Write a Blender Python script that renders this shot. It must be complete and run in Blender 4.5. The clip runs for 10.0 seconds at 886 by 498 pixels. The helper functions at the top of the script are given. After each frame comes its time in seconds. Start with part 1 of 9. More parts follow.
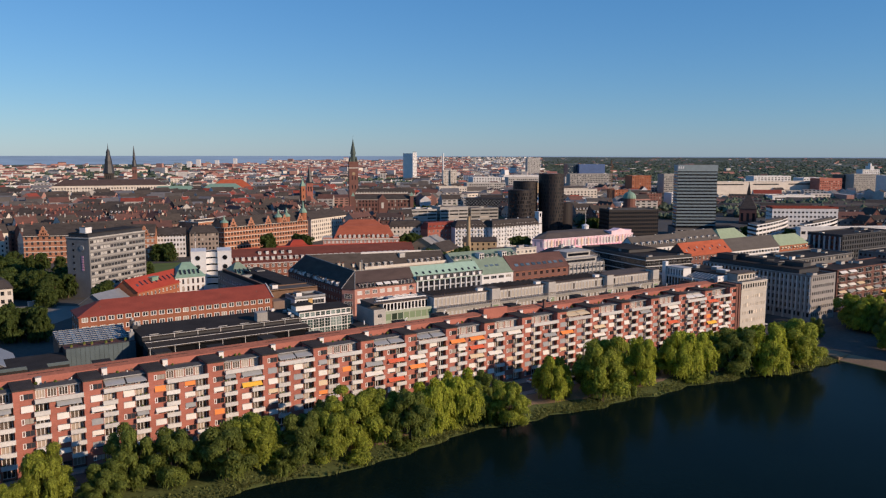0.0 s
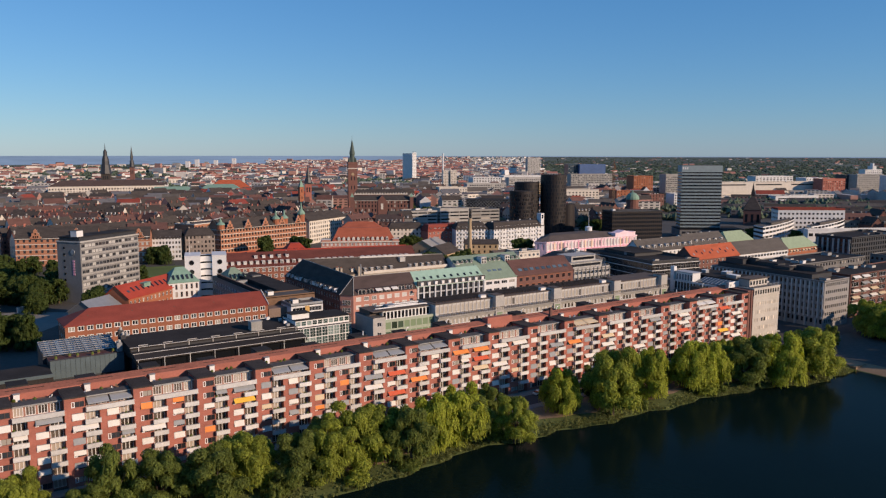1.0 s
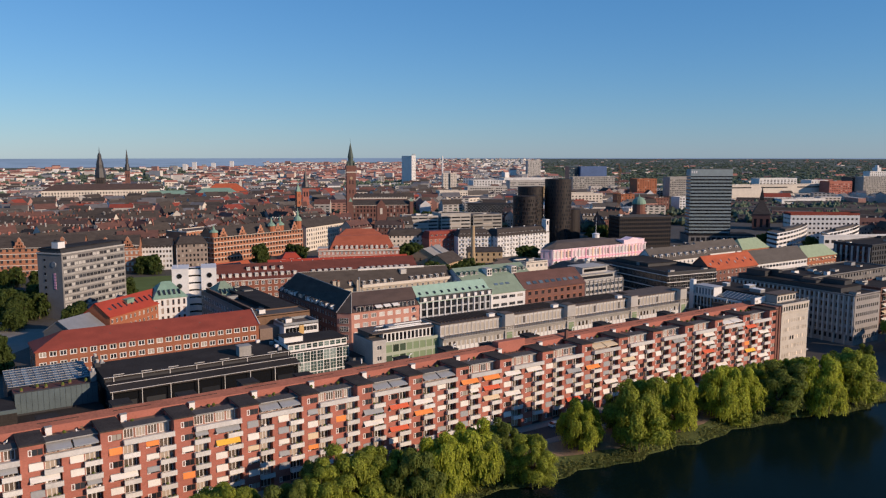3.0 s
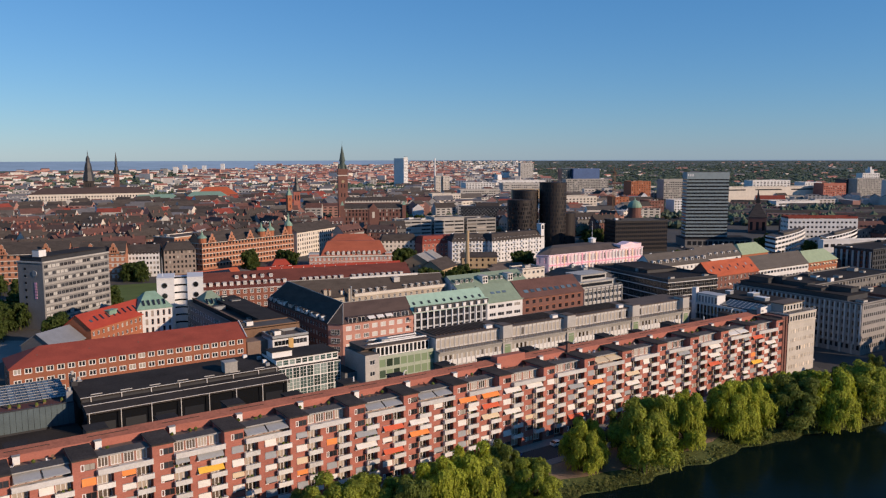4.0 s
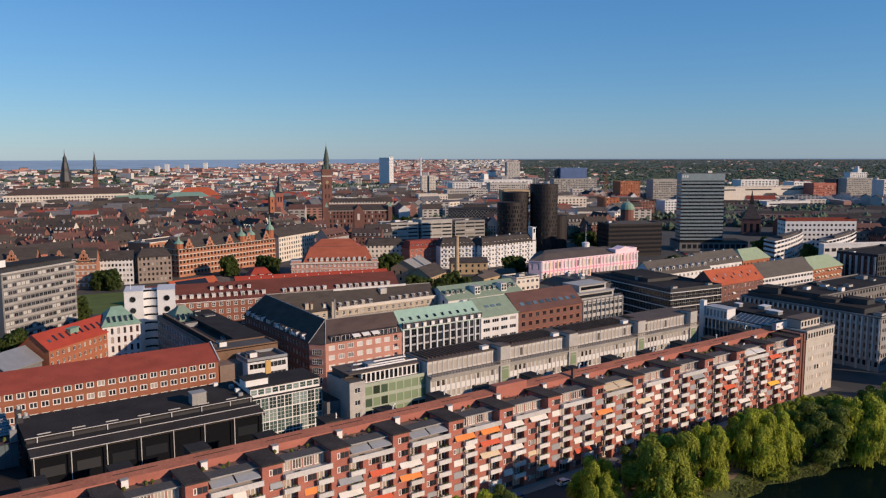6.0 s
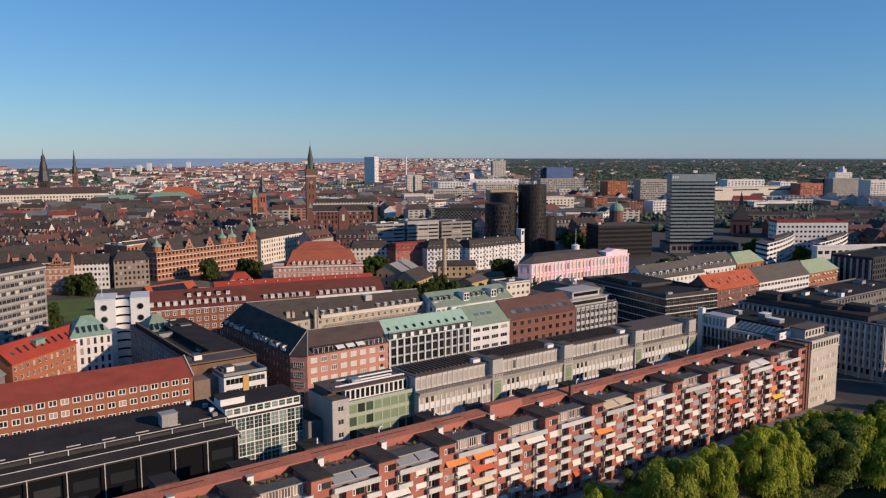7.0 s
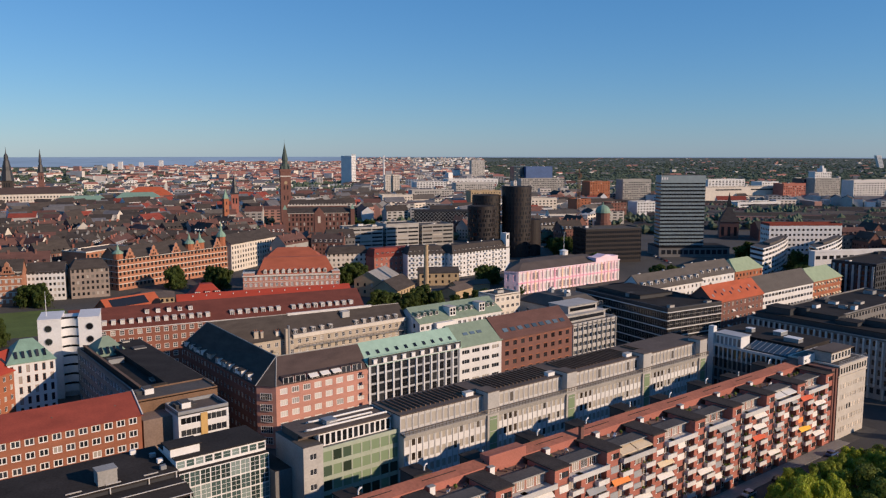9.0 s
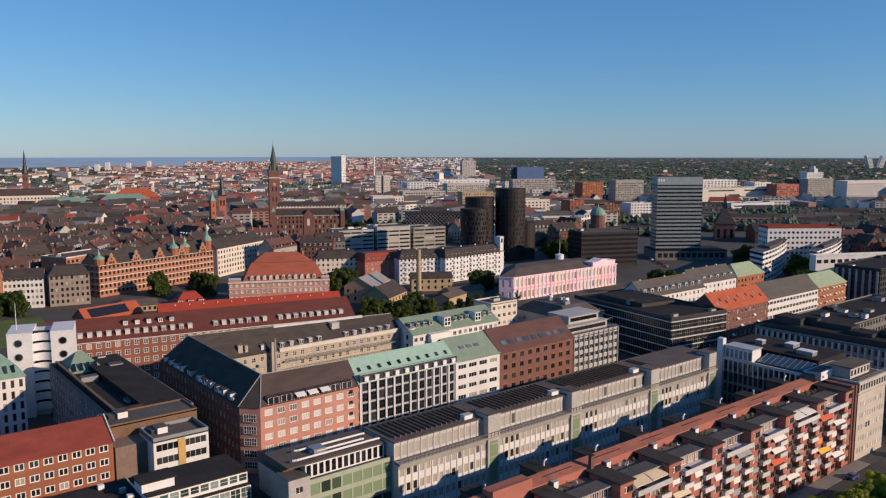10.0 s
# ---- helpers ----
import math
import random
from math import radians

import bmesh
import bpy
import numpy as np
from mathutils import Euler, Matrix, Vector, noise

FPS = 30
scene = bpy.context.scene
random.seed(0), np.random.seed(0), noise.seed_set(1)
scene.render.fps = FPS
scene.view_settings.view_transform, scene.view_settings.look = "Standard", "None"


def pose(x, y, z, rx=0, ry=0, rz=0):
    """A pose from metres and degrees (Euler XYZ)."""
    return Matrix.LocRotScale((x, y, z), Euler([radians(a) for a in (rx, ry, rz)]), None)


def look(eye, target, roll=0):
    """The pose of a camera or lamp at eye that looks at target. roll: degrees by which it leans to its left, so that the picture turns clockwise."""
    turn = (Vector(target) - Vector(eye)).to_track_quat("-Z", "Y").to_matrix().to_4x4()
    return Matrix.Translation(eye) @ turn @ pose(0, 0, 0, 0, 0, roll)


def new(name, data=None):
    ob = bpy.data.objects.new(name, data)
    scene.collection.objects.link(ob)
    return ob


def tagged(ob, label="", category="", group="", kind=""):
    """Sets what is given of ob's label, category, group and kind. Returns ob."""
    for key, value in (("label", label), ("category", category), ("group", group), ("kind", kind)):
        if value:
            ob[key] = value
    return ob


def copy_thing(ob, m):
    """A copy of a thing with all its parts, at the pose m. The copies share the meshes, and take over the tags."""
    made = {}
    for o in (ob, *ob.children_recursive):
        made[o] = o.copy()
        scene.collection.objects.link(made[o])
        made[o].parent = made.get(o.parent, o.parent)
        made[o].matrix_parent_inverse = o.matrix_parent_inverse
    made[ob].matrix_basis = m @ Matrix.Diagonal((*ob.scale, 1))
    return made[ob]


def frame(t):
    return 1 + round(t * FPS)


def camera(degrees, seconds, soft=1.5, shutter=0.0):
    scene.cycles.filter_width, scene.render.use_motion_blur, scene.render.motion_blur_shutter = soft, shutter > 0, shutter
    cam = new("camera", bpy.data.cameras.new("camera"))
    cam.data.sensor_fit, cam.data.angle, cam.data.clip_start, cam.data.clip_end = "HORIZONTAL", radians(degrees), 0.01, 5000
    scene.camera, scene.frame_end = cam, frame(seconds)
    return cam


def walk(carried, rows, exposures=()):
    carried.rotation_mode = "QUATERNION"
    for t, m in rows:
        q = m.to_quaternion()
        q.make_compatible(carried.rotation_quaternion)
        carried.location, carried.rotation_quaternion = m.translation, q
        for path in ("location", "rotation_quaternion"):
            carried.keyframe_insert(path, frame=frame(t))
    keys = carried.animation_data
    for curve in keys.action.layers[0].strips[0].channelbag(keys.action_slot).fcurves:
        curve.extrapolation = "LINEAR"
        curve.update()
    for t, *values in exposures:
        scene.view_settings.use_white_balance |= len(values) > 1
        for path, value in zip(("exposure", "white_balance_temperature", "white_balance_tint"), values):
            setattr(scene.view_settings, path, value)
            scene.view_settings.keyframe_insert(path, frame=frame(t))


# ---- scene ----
cam = camera(58.7, 10.0, soft=1.25)
METRES, EYE, TILT, LEAN, TURN = 130.0, 78.0, -0.63, 0.0, -33.6
ROWS = [
    (0.0, 0.0, 0.0, 0.0, 0.01, -6.34, -0.1),
    (0.5, -0.0034, 0.0448, 0.0039, -0.01, -6.33, -0.1),
    (1.0, -0.007, 0.0897, 0.0069, -0.03, -6.36, -0.08),
    (1.5, -0.0109, 0.1355, 0.0106, -0.05, -6.36, -0.06),
    (2.0, -0.0155, 0.181, 0.0146, -0.08, -6.29, -0.03),
    (2.5, -0.0201, 0.2255, 0.0193, -0.09, -6.26, 0.02),
    (4.0, -0.0315, 0.3572, 0.0336, -0.7, -6.1, 0.14),
    (4.5, -0.0369, 0.4007, 0.0386, -1.35, -6.02, 0.14),
    (5.0, -0.0402, 0.4426, 0.0434, -1.37, -6.14, 0.18),
    (6.5, -0.046, 0.5935, 0.0558, -2.24, -6.25, 0.13),
    (7.0, -0.0485, 0.6487, 0.0596, -2.83, -6.29, 0.08),
    (7.5, -0.0508, 0.7053, 0.0631, -3.24, -6.34, 0.06),
    (8.0, -0.0533, 0.7625, 0.066, -3.64, -6.37, 0.05),
    (8.5, -0.0553, 0.8205, 0.0693, -4.07, -6.4, 0.04),
    (9.0, -0.058, 0.879, 0.0733, -4.48, -6.41, 0.03),
    (9.5, -0.0594, 0.9365, 0.0775, -4.84, -6.41, 0.04),
    (10.0, -0.0607, 0.9941, 0.0828, -5.19, -6.41, 0.06),
]
walk(cam, [(t, pose(0, 0, EYE, TILT, LEAN, TURN) @ pose(METRES * x, METRES * y, METRES * z, 90 + pitch, roll, yaw)) for t, x, y, z, yaw, pitch, roll in ROWS], [(0.0, 0.03, 6450, 12), (10.0, 0.03, 6450, 12)])

# ---- light ----
SUN_EL, SUN_AZ = 19.3, 29.6          # degrees above the horizon; degrees from -y towards +x
to_sun = Vector((math.sin(radians(SUN_AZ)) * math.cos(radians(SUN_EL)), -math.cos(radians(SUN_AZ)) * math.cos(radians(SUN_EL)), math.sin(radians(SUN_EL))))
world = bpy.data.worlds.new("sky")
scene.world = world
world.use_nodes = True
wn = world.node_tree
sky = wn.nodes.new("ShaderNodeTexSky")
sky.sky_type = "NISHITA"
sky.sun_disc = False
sky.sun_elevation = radians(SUN_EL)
sky.sun_rotation = math.atan2(to_sun.x, to_sun.y)
sky.air_density, sky.dust_density, sky.ozone_density = 1.0, 0.05, 5.0
wn.nodes["Background"].inputs["Strength"].default_value = 0.09
tone = wn.nodes.new("ShaderNodeMix")
tone.data_type, tone.blend_type = "RGBA", "MULTIPLY"
tone.inputs["Factor"].default_value = 1.0
tone.inputs[7].default_value = (0.72, 0.78, 0.80, 1)
wn.links.new(sky.outputs[0], tone.inputs[6])
veil = wn.nodes.new("ShaderNodeMix")          # thin blue haze over the whole sky
veil.data_type, veil.blend_type = "RGBA", "ADD"
veil.inputs["Factor"].default_value = 1.0
veil.inputs[7].default_value = (0.0, 0.80, 2.25, 1)
wn.links.new(tone.outputs[2], veil.inputs[6])
wn.links.new(veil.outputs[2], wn.nodes["Background"].inputs["Color"])
sun_data = bpy.data.lights.new("sun", "SUN")
sun_data.energy, sun_data.angle, sun_data.color = 4.8, radians(0.53), (1.0, 0.76, 0.55)
sun = new("sun", sun_data)
sun.matrix_world = look(to_sun * 900, (0, 0, 0))


# ---- materials ----
def mat(name, col, rough=0.85, var=0.25, scale=0.25, fine=3.0, bump=0.15, rand=0.0, metal=0.0, spec=0.3, stretch=(1, 1, 1)):
    """Base colour broken up by two noises (stains and grain), with fine relief; rand: how far single objects differ."""
    m = bpy.data.materials.new(name)
    m.use_nodes = True
    t = m.node_tree
    bsdf = t.nodes["Principled BSDF"]
    bsdf.inputs["Roughness"].default_value = rough
    bsdf.inputs["Metallic"].default_value = metal
    bsdf.inputs["Specular IOR Level"].default_value = spec
    geo = t.nodes.new("ShaderNodeNewGeometry")
    mapping = t.nodes.new("ShaderNodeMapping")
    mapping.inputs["Scale"].default_value = stretch
    t.links.new(geo.outputs["Position"], mapping.inputs["Vector"])
    big = t.nodes.new("ShaderNodeTexNoise")
    big.inputs["Scale"].default_value = scale
    big.inputs["Detail"].default_value = 4
    small = t.nodes.new("ShaderNodeTexNoise")
    small.inputs["Scale"].default_value = fine
    small.inputs["Detail"].default_value = 3
    for n in (big, small):
        t.links.new(mapping.outputs[0], n.inputs["Vector"])
    add = t.nodes.new("ShaderNodeMath")
    add.operation = "ADD"
    t.links.new(big.outputs[0], add.inputs[0])
    t.links.new(small.outputs[0], add.inputs[1])
    val = t.nodes.new("ShaderNodeMapRange")
    val.inputs["From Min"].default_value, val.inputs["From Max"].default_value = 0.6, 1.4
    val.inputs["To Min"].default_value, val.inputs["To Max"].default_value = 1 - var, 1 + var
    t.links.new(add.outputs[0], val.inputs["Value"])
    last = val.outputs[0]
    if rand:
        info = t.nodes.new("ShaderNodeObjectInfo")
        rr = t.nodes.new("ShaderNodeMapRange")
        rr.inputs["To Min"].default_value, rr.inputs["To Max"].default_value = 1 - rand, 1 + rand
        t.links.new(info.outputs["Random"], rr.inputs["Value"])
        mul = t.nodes.new("ShaderNodeMath")
        mul.operation = "MULTIPLY"
        t.links.new(last, mul.inputs[0])
        t.links.new(rr.outputs[0], mul.inputs[1])
        last = mul.outputs[0]
    hsv = t.nodes.new("ShaderNodeHueSaturation")
    hsv.inputs["Color"].default_value = (*col, 1)
    t.links.new(last, hsv.inputs["Value"])
    t.links.new(hsv.outputs[0], bsdf.inputs["Base Color"])
    if bump:
        bp = t.nodes.new("ShaderNodeBump")
        bp.inputs["Strength"].default_value = bump
        bp.inputs["Distance"].default_value = 0.1
        t.links.new(small.outputs[0], bp.inputs["Height"])
        t.links.new(bp.outputs[0], bsdf.inputs["Normal"])
    return m


def island_mat(name, ramp, rough=0.9, var=0.3):
    """Each loose piece of the mesh takes its own colour from the ramp."""
    m = mat(name, (0.5, 0.5, 0.5), rough, var, 0.05, 1.5, 0.1)
    t = m.node_tree
    geo = [n for n in t.nodes if n.type == "NEW_GEOMETRY"][0]
    cr = t.nodes.new("ShaderNodeValToRGB")
    cr.color_ramp.interpolation = "CONSTANT"
    els = cr.color_ramp.elements
    for i, c in enumerate(ramp):
        e = els[i] if i < 2 else els.new(i / len(ramp))
        e.position, e.color = i / len(ramp), (*c, 1)
    t.links.new(geo.outputs["Random Per Island"], cr.inputs[0])
    hsv = [n for n in t.nodes if n.type == "HUE_SAT"][0]
    t.links.new(cr.outputs[0], hsv.inputs["Color"])
    return m


def glass_mat(name, dark, light, share, rough=0.08):
    """Window glass over a dark room; a share of the windows has a pale tone for a curtain, blind or reflected sky."""
    m = bpy.data.materials.new(name)
    m.use_nodes = True
    t = m.node_tree
    bsdf = t.nodes["Principled BSDF"]
    bsdf.inputs["Roughness"].default_value = rough
    bsdf.inputs["Specular IOR Level"].default_value = 0.6
    info = t.nodes.new("ShaderNodeObjectInfo")
    cr = t.nodes.new("ShaderNodeValToRGB")
    cr.color_ramp.interpolation = "CONSTANT"
    els = cr.color_ramp.elements
    els[0].color = (*dark, 1)
    els[1].position, els[1].color = 1 - share, (*light, 1)
    mid = els.new((1 - share) * 0.55)
    mid.color = (*[d * 2.2 for d in dark], 1)
    t.links.new(info.outputs["Random"], cr.inputs[0])
    t.links.new(cr.outputs[0], bsdf.inputs["Base Color"])
    return m


def leaf_mat(name, col):
    m = island_mat(name, [[c * k for c in col] for k in (0.7, 0.85, 1.0, 1.15, 1.35, 0.95)], 0.7, 0.35)
    t = m.node_tree
    b = t.nodes["Principled BSDF"]
    hsv = [n for n in t.nodes if n.type == "HUE_SAT"][0]
    trans = t.nodes.new("ShaderNodeBsdfTranslucent")
    mixer = t.nodes.new("ShaderNodeMixShader")
    mixer.inputs[0].default_value = 0.5
    t.links.new(hsv.outputs[0], trans.inputs["Color"])
    t.links.new(b.outputs[0], mixer.inputs[1])
    t.links.new(trans.outputs[0], mixer.inputs[2])
    t.links.new(mixer.outputs[0], t.nodes["Material Output"].inputs["Surface"])
    return m


BRICK = mat("red_brick", (0.36, 0.133, 0.097), 0.9, 0.28, 0.12, 2.2, 0.3, stretch=(1, 1, 3))
BRICK_PINK = mat("pale_red_brick", (0.45, 0.225, 0.175), 0.9, 0.2, 0.15, 2.5, 0.3, stretch=(1, 1, 3))
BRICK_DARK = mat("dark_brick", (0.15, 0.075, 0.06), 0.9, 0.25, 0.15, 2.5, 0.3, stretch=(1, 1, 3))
BRICK_ORANGE = mat("orange_brick", (0.32, 0.118, 0.062), 0.9, 0.22, 0.15, 2.5, 0.3, stretch=(1, 1, 3))
BRICK_BROWN = mat("brown_brick", (0.18, 0.088, 0.07), 0.9, 0.2, 0.15, 2.5, 0.3, stretch=(1, 1, 3))
STONE_BROWN = mat("grey_brown_stone", (0.27, 0.22, 0.185), 0.9, 0.25, 0.15, 2.5, 0.2)
BRICK_RUST = mat("rust_red_brick", (0.245, 0.10, 0.068), 0.9, 0.25, 0.15, 2.5, 0.3, stretch=(1, 1, 3))
BRICK_TAN = mat("tan_brick", (0.36, 0.165, 0.098), 0.9, 0.25, 0.15, 2.5, 0.3, stretch=(1, 1, 3))
BRICK_YELLOW = mat("yellow_brick", (0.39, 0.29, 0.175), 0.9, 0.22, 0.15, 2.5, 0.3, stretch=(1, 1, 3))
GREY_WALL = mat("grey_render", (0.17, 0.165, 0.16), 0.9, 0.25, 0.2, 2, 0.2)
CONCRETE = mat("pale_concrete", (0.50, 0.485, 0.465), 0.9, 0.18, 0.3, 3, 0.2, rand=0.12)
CONCRETE_DARK = mat("weathered_concrete", (0.30, 0.29, 0.27), 0.9, 0.22, 0.2, 2, 0.2)
CONCRETE_MID = mat("grey_concrete", (0.40, 0.385, 0.36), 0.9, 0.2, 0.2, 2, 0.2)
END_STONE = mat("grey_cream_stone", (0.47, 0.43, 0.375), 0.88, 0.16, 0.2, 2, 0.15)
CREAM = mat("cream_stone", (0.60, 0.545, 0.47), 0.88, 0.14, 0.2, 2, 0.15)
WHITE = mat("white_paint", (0.70, 0.69, 0.67), 0.7, 0.1, 0.3, 3, 0.05)
WHITE_WALL = mat("white_render", (0.63, 0.625, 0.615), 0.85, 0.14, 0.15, 2, 0.1)
PALE_PINK = mat("pink_paint", (0.80, 0.60, 0.65), 0.8, 0.14, 0.15, 2, 0.1)
HOT_PINK = mat("deep_pink_paint", (0.74, 0.36, 0.47), 0.8, 0.14, 0.15, 2, 0.1)
FELT = mat("black_roof_felt", (0.036, 0.032, 0.030), 0.95, 0.4, 0.15, 2, 0.25, spec=0.1)
FELT_GREY = mat("grey_roof_felt", (0.100, 0.090, 0.082), 0.95, 0.3, 0.15, 2, 0.25, spec=0.15)
FELT_BROWN = mat("brown_roof_felt", (0.12, 0.095, 0.08), 0.95, 0.3, 0.15, 2, 0.25, spec=0.15)
SLATE = mat("slate", (0.064, 0.055, 0.050), 0.9, 0.35, 0.2, 3, 0.4, spec=0.08, stretch=(1, 1, 4))
TILE_RED = mat("red_roof_tiles", (0.225, 0.048, 0.032), 0.85, 0.3, 0.15, 3, 0.5, stretch=(1, 1, 4))
TILE_ORANGE = mat("orange_roof_tiles", (0.40, 0.095, 0.042), 0.85, 0.25, 0.15, 3, 0.5, stretch=(1, 1, 4))
TILE_BROWN = mat("brown_roof_tiles", (0.115, 0.058, 0.048), 0.85, 0.3, 0.15, 3, 0.5, stretch=(1, 1, 4))
TILE_DARK = mat("dark_brown_roof_tiles", (0.075, 0.052, 0.046), 0.85, 0.3, 0.15, 3, 0.5, stretch=(1, 1, 4))
ROOF_GREY = mat("grey_brown_roof_tiles", (0.098, 0.086, 0.075), 0.85, 0.25, 0.15, 3, 0.4, stretch=(1, 1, 4))
TILE_OLD = mat("weathered_red_tiles", (0.125, 0.038, 0.028), 0.85, 0.3, 0.15, 3, 0.5, stretch=(1, 1, 4))
TILE_PALACE = mat("dull_red_tiles", (0.33, 0.092, 0.05), 0.85, 0.25, 0.15, 3, 0.5, stretch=(1, 1, 4))
COPPER = mat("green_copper", (0.19, 0.30, 0.23), 0.7, 0.22, 0.2, 2, 0.15, stretch=(3, 3, 0.5))
COPPER_DARK = mat("dark_copper", (0.075, 0.10, 0.085), 0.75, 0.22, 0.2, 2, 0.15, stretch=(3, 3, 0.5))
COPPER_LIGHT = mat("pale_green_copper", (0.30, 0.44, 0.35), 0.7, 0.16, 0.2, 2, 0.15, stretch=(3, 3, 0.5))
COPPER_PALE = mat("yellowish_copper", (0.29, 0.36, 0.23), 0.75, 0.18, 0.2, 2, 0.15, stretch=(3, 3, 0.5))
COPPER_DULL = mat("dull_green_copper", (0.20, 0.26, 0.19), 0.75, 0.2, 0.2, 2, 0.15, stretch=(3, 3, 0.5))
RUST = mat("rust_brown_cladding", (0.17, 0.10, 0.06), 0.8, 0.3, 0.3, 2, 0.2)
STEEL = mat("grey_steel", (0.27, 0.28, 0.29), 0.5, 0.15, 0.4, 4, 0.1, metal=0.3)
DARK_METAL = mat("dark_metal", (0.035, 0.036, 0.04), 0.5, 0.25, 0.4, 4, 0.1, spec=0.4)
DARK_BROWN = mat("dark_brown_cladding", (0.022, 0.017, 0.016), 0.6, 0.3, 0.4, 3, 0.1)
BARK = mat("bark", (0.09, 0.065, 0.045), 0.95, 0.3, 0.6, 5, 0.5)
ASPHALT = mat("asphalt", (0.055, 0.053, 0.052), 0.95, 0.25, 0.08, 2, 0.2)
PAVING = mat("paving", (0.21, 0.195, 0.175), 0.95, 0.2, 0.15, 2, 0.2)
SAND = mat("trodden_path", (0.25, 0.17, 0.105), 0.95, 0.25, 0.12, 1.5, 0.2)
GRASS = mat("grass", (0.078, 0.095, 0.026), 0.95, 0.4, 0.12, 1.6, 0.5)
LAWN = mat("mown_lawn", (0.095, 0.13, 0.03), 0.95, 0.3, 0.1, 1.2, 0.3)
EARTH = mat("city_ground", (0.075, 0.07, 0.063), 0.95, 0.35, 0.03, 0.6, 0.2)
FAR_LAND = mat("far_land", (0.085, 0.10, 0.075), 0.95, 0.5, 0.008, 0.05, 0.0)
GLASS = glass_mat("window_glass", (0.018, 0.02, 0.024), (0.34, 0.31, 0.27), 0.16)
GLASS_DARK = glass_mat("dark_window_glass", (0.010, 0.011, 0.013), (0.04, 0.042, 0.045), 0.15)
GLASS_BLACK = glass_mat("black_window_glass", (0.008, 0.008, 0.009), (0.016, 0.016, 0.017), 0.15, 0.2)
GLASS_MIX = island_mat("mixed_window_glass", [(0.012, 0.013, 0.016), (0.02, 0.021, 0.024), (0.03, 0.03, 0.032), (0.012, 0.013, 0.016), (0.20, 0.18, 0.155), (0.016, 0.018, 0.022), (0.42, 0.38, 0.33), (0.025, 0.026, 0.03)], 0.15, 0.1)
GLASS_BLINDS = glass_mat("blind_and_glass", (0.02, 0.022, 0.026), (0.50, 0.49, 0.46), 0.34)
GLASS_PALE = glass_mat("blind_covered_glass", (0.15, 0.145, 0.14), (0.60, 0.57, 0.53), 0.6, 0.2)
GLASS_GREEN = glass_mat("green_tinted_glass", (0.03, 0.045, 0.03), (0.21, 0.28, 0.17), 0.55, 0.15)
GLASS_BROWN = glass_mat("bronze_glass", (0.030, 0.023, 0.017), (0.05, 0.04, 0.03), 0.3, 0.12)
GREEN_PANEL = mat("pale_green_panel", (0.34, 0.385, 0.30), 0.7, 0.15, 0.3, 2, 0.1)
STONE = mat("greyish_stone", (0.49, 0.475, 0.455), 0.88, 0.15, 0.2, 2, 0.15)
# greyer than near leaves: some distance haze is put into the colour
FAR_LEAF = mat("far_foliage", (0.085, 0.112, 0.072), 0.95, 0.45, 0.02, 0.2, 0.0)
GLASS_BLUE = glass_mat("blue_grey_glass", (0.05, 0.075, 0.095), (0.10, 0.14, 0.17), 0.35, 0.1)
WATER = mat("lake_water", (0.003, 0.009, 0.008), 0.16, 0.2, 0.05, 1.1, 0.4, spec=0.018)
# pale blue of the reflected sky is put into the sea's base colour
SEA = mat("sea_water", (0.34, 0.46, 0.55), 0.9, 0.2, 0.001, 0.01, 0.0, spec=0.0)


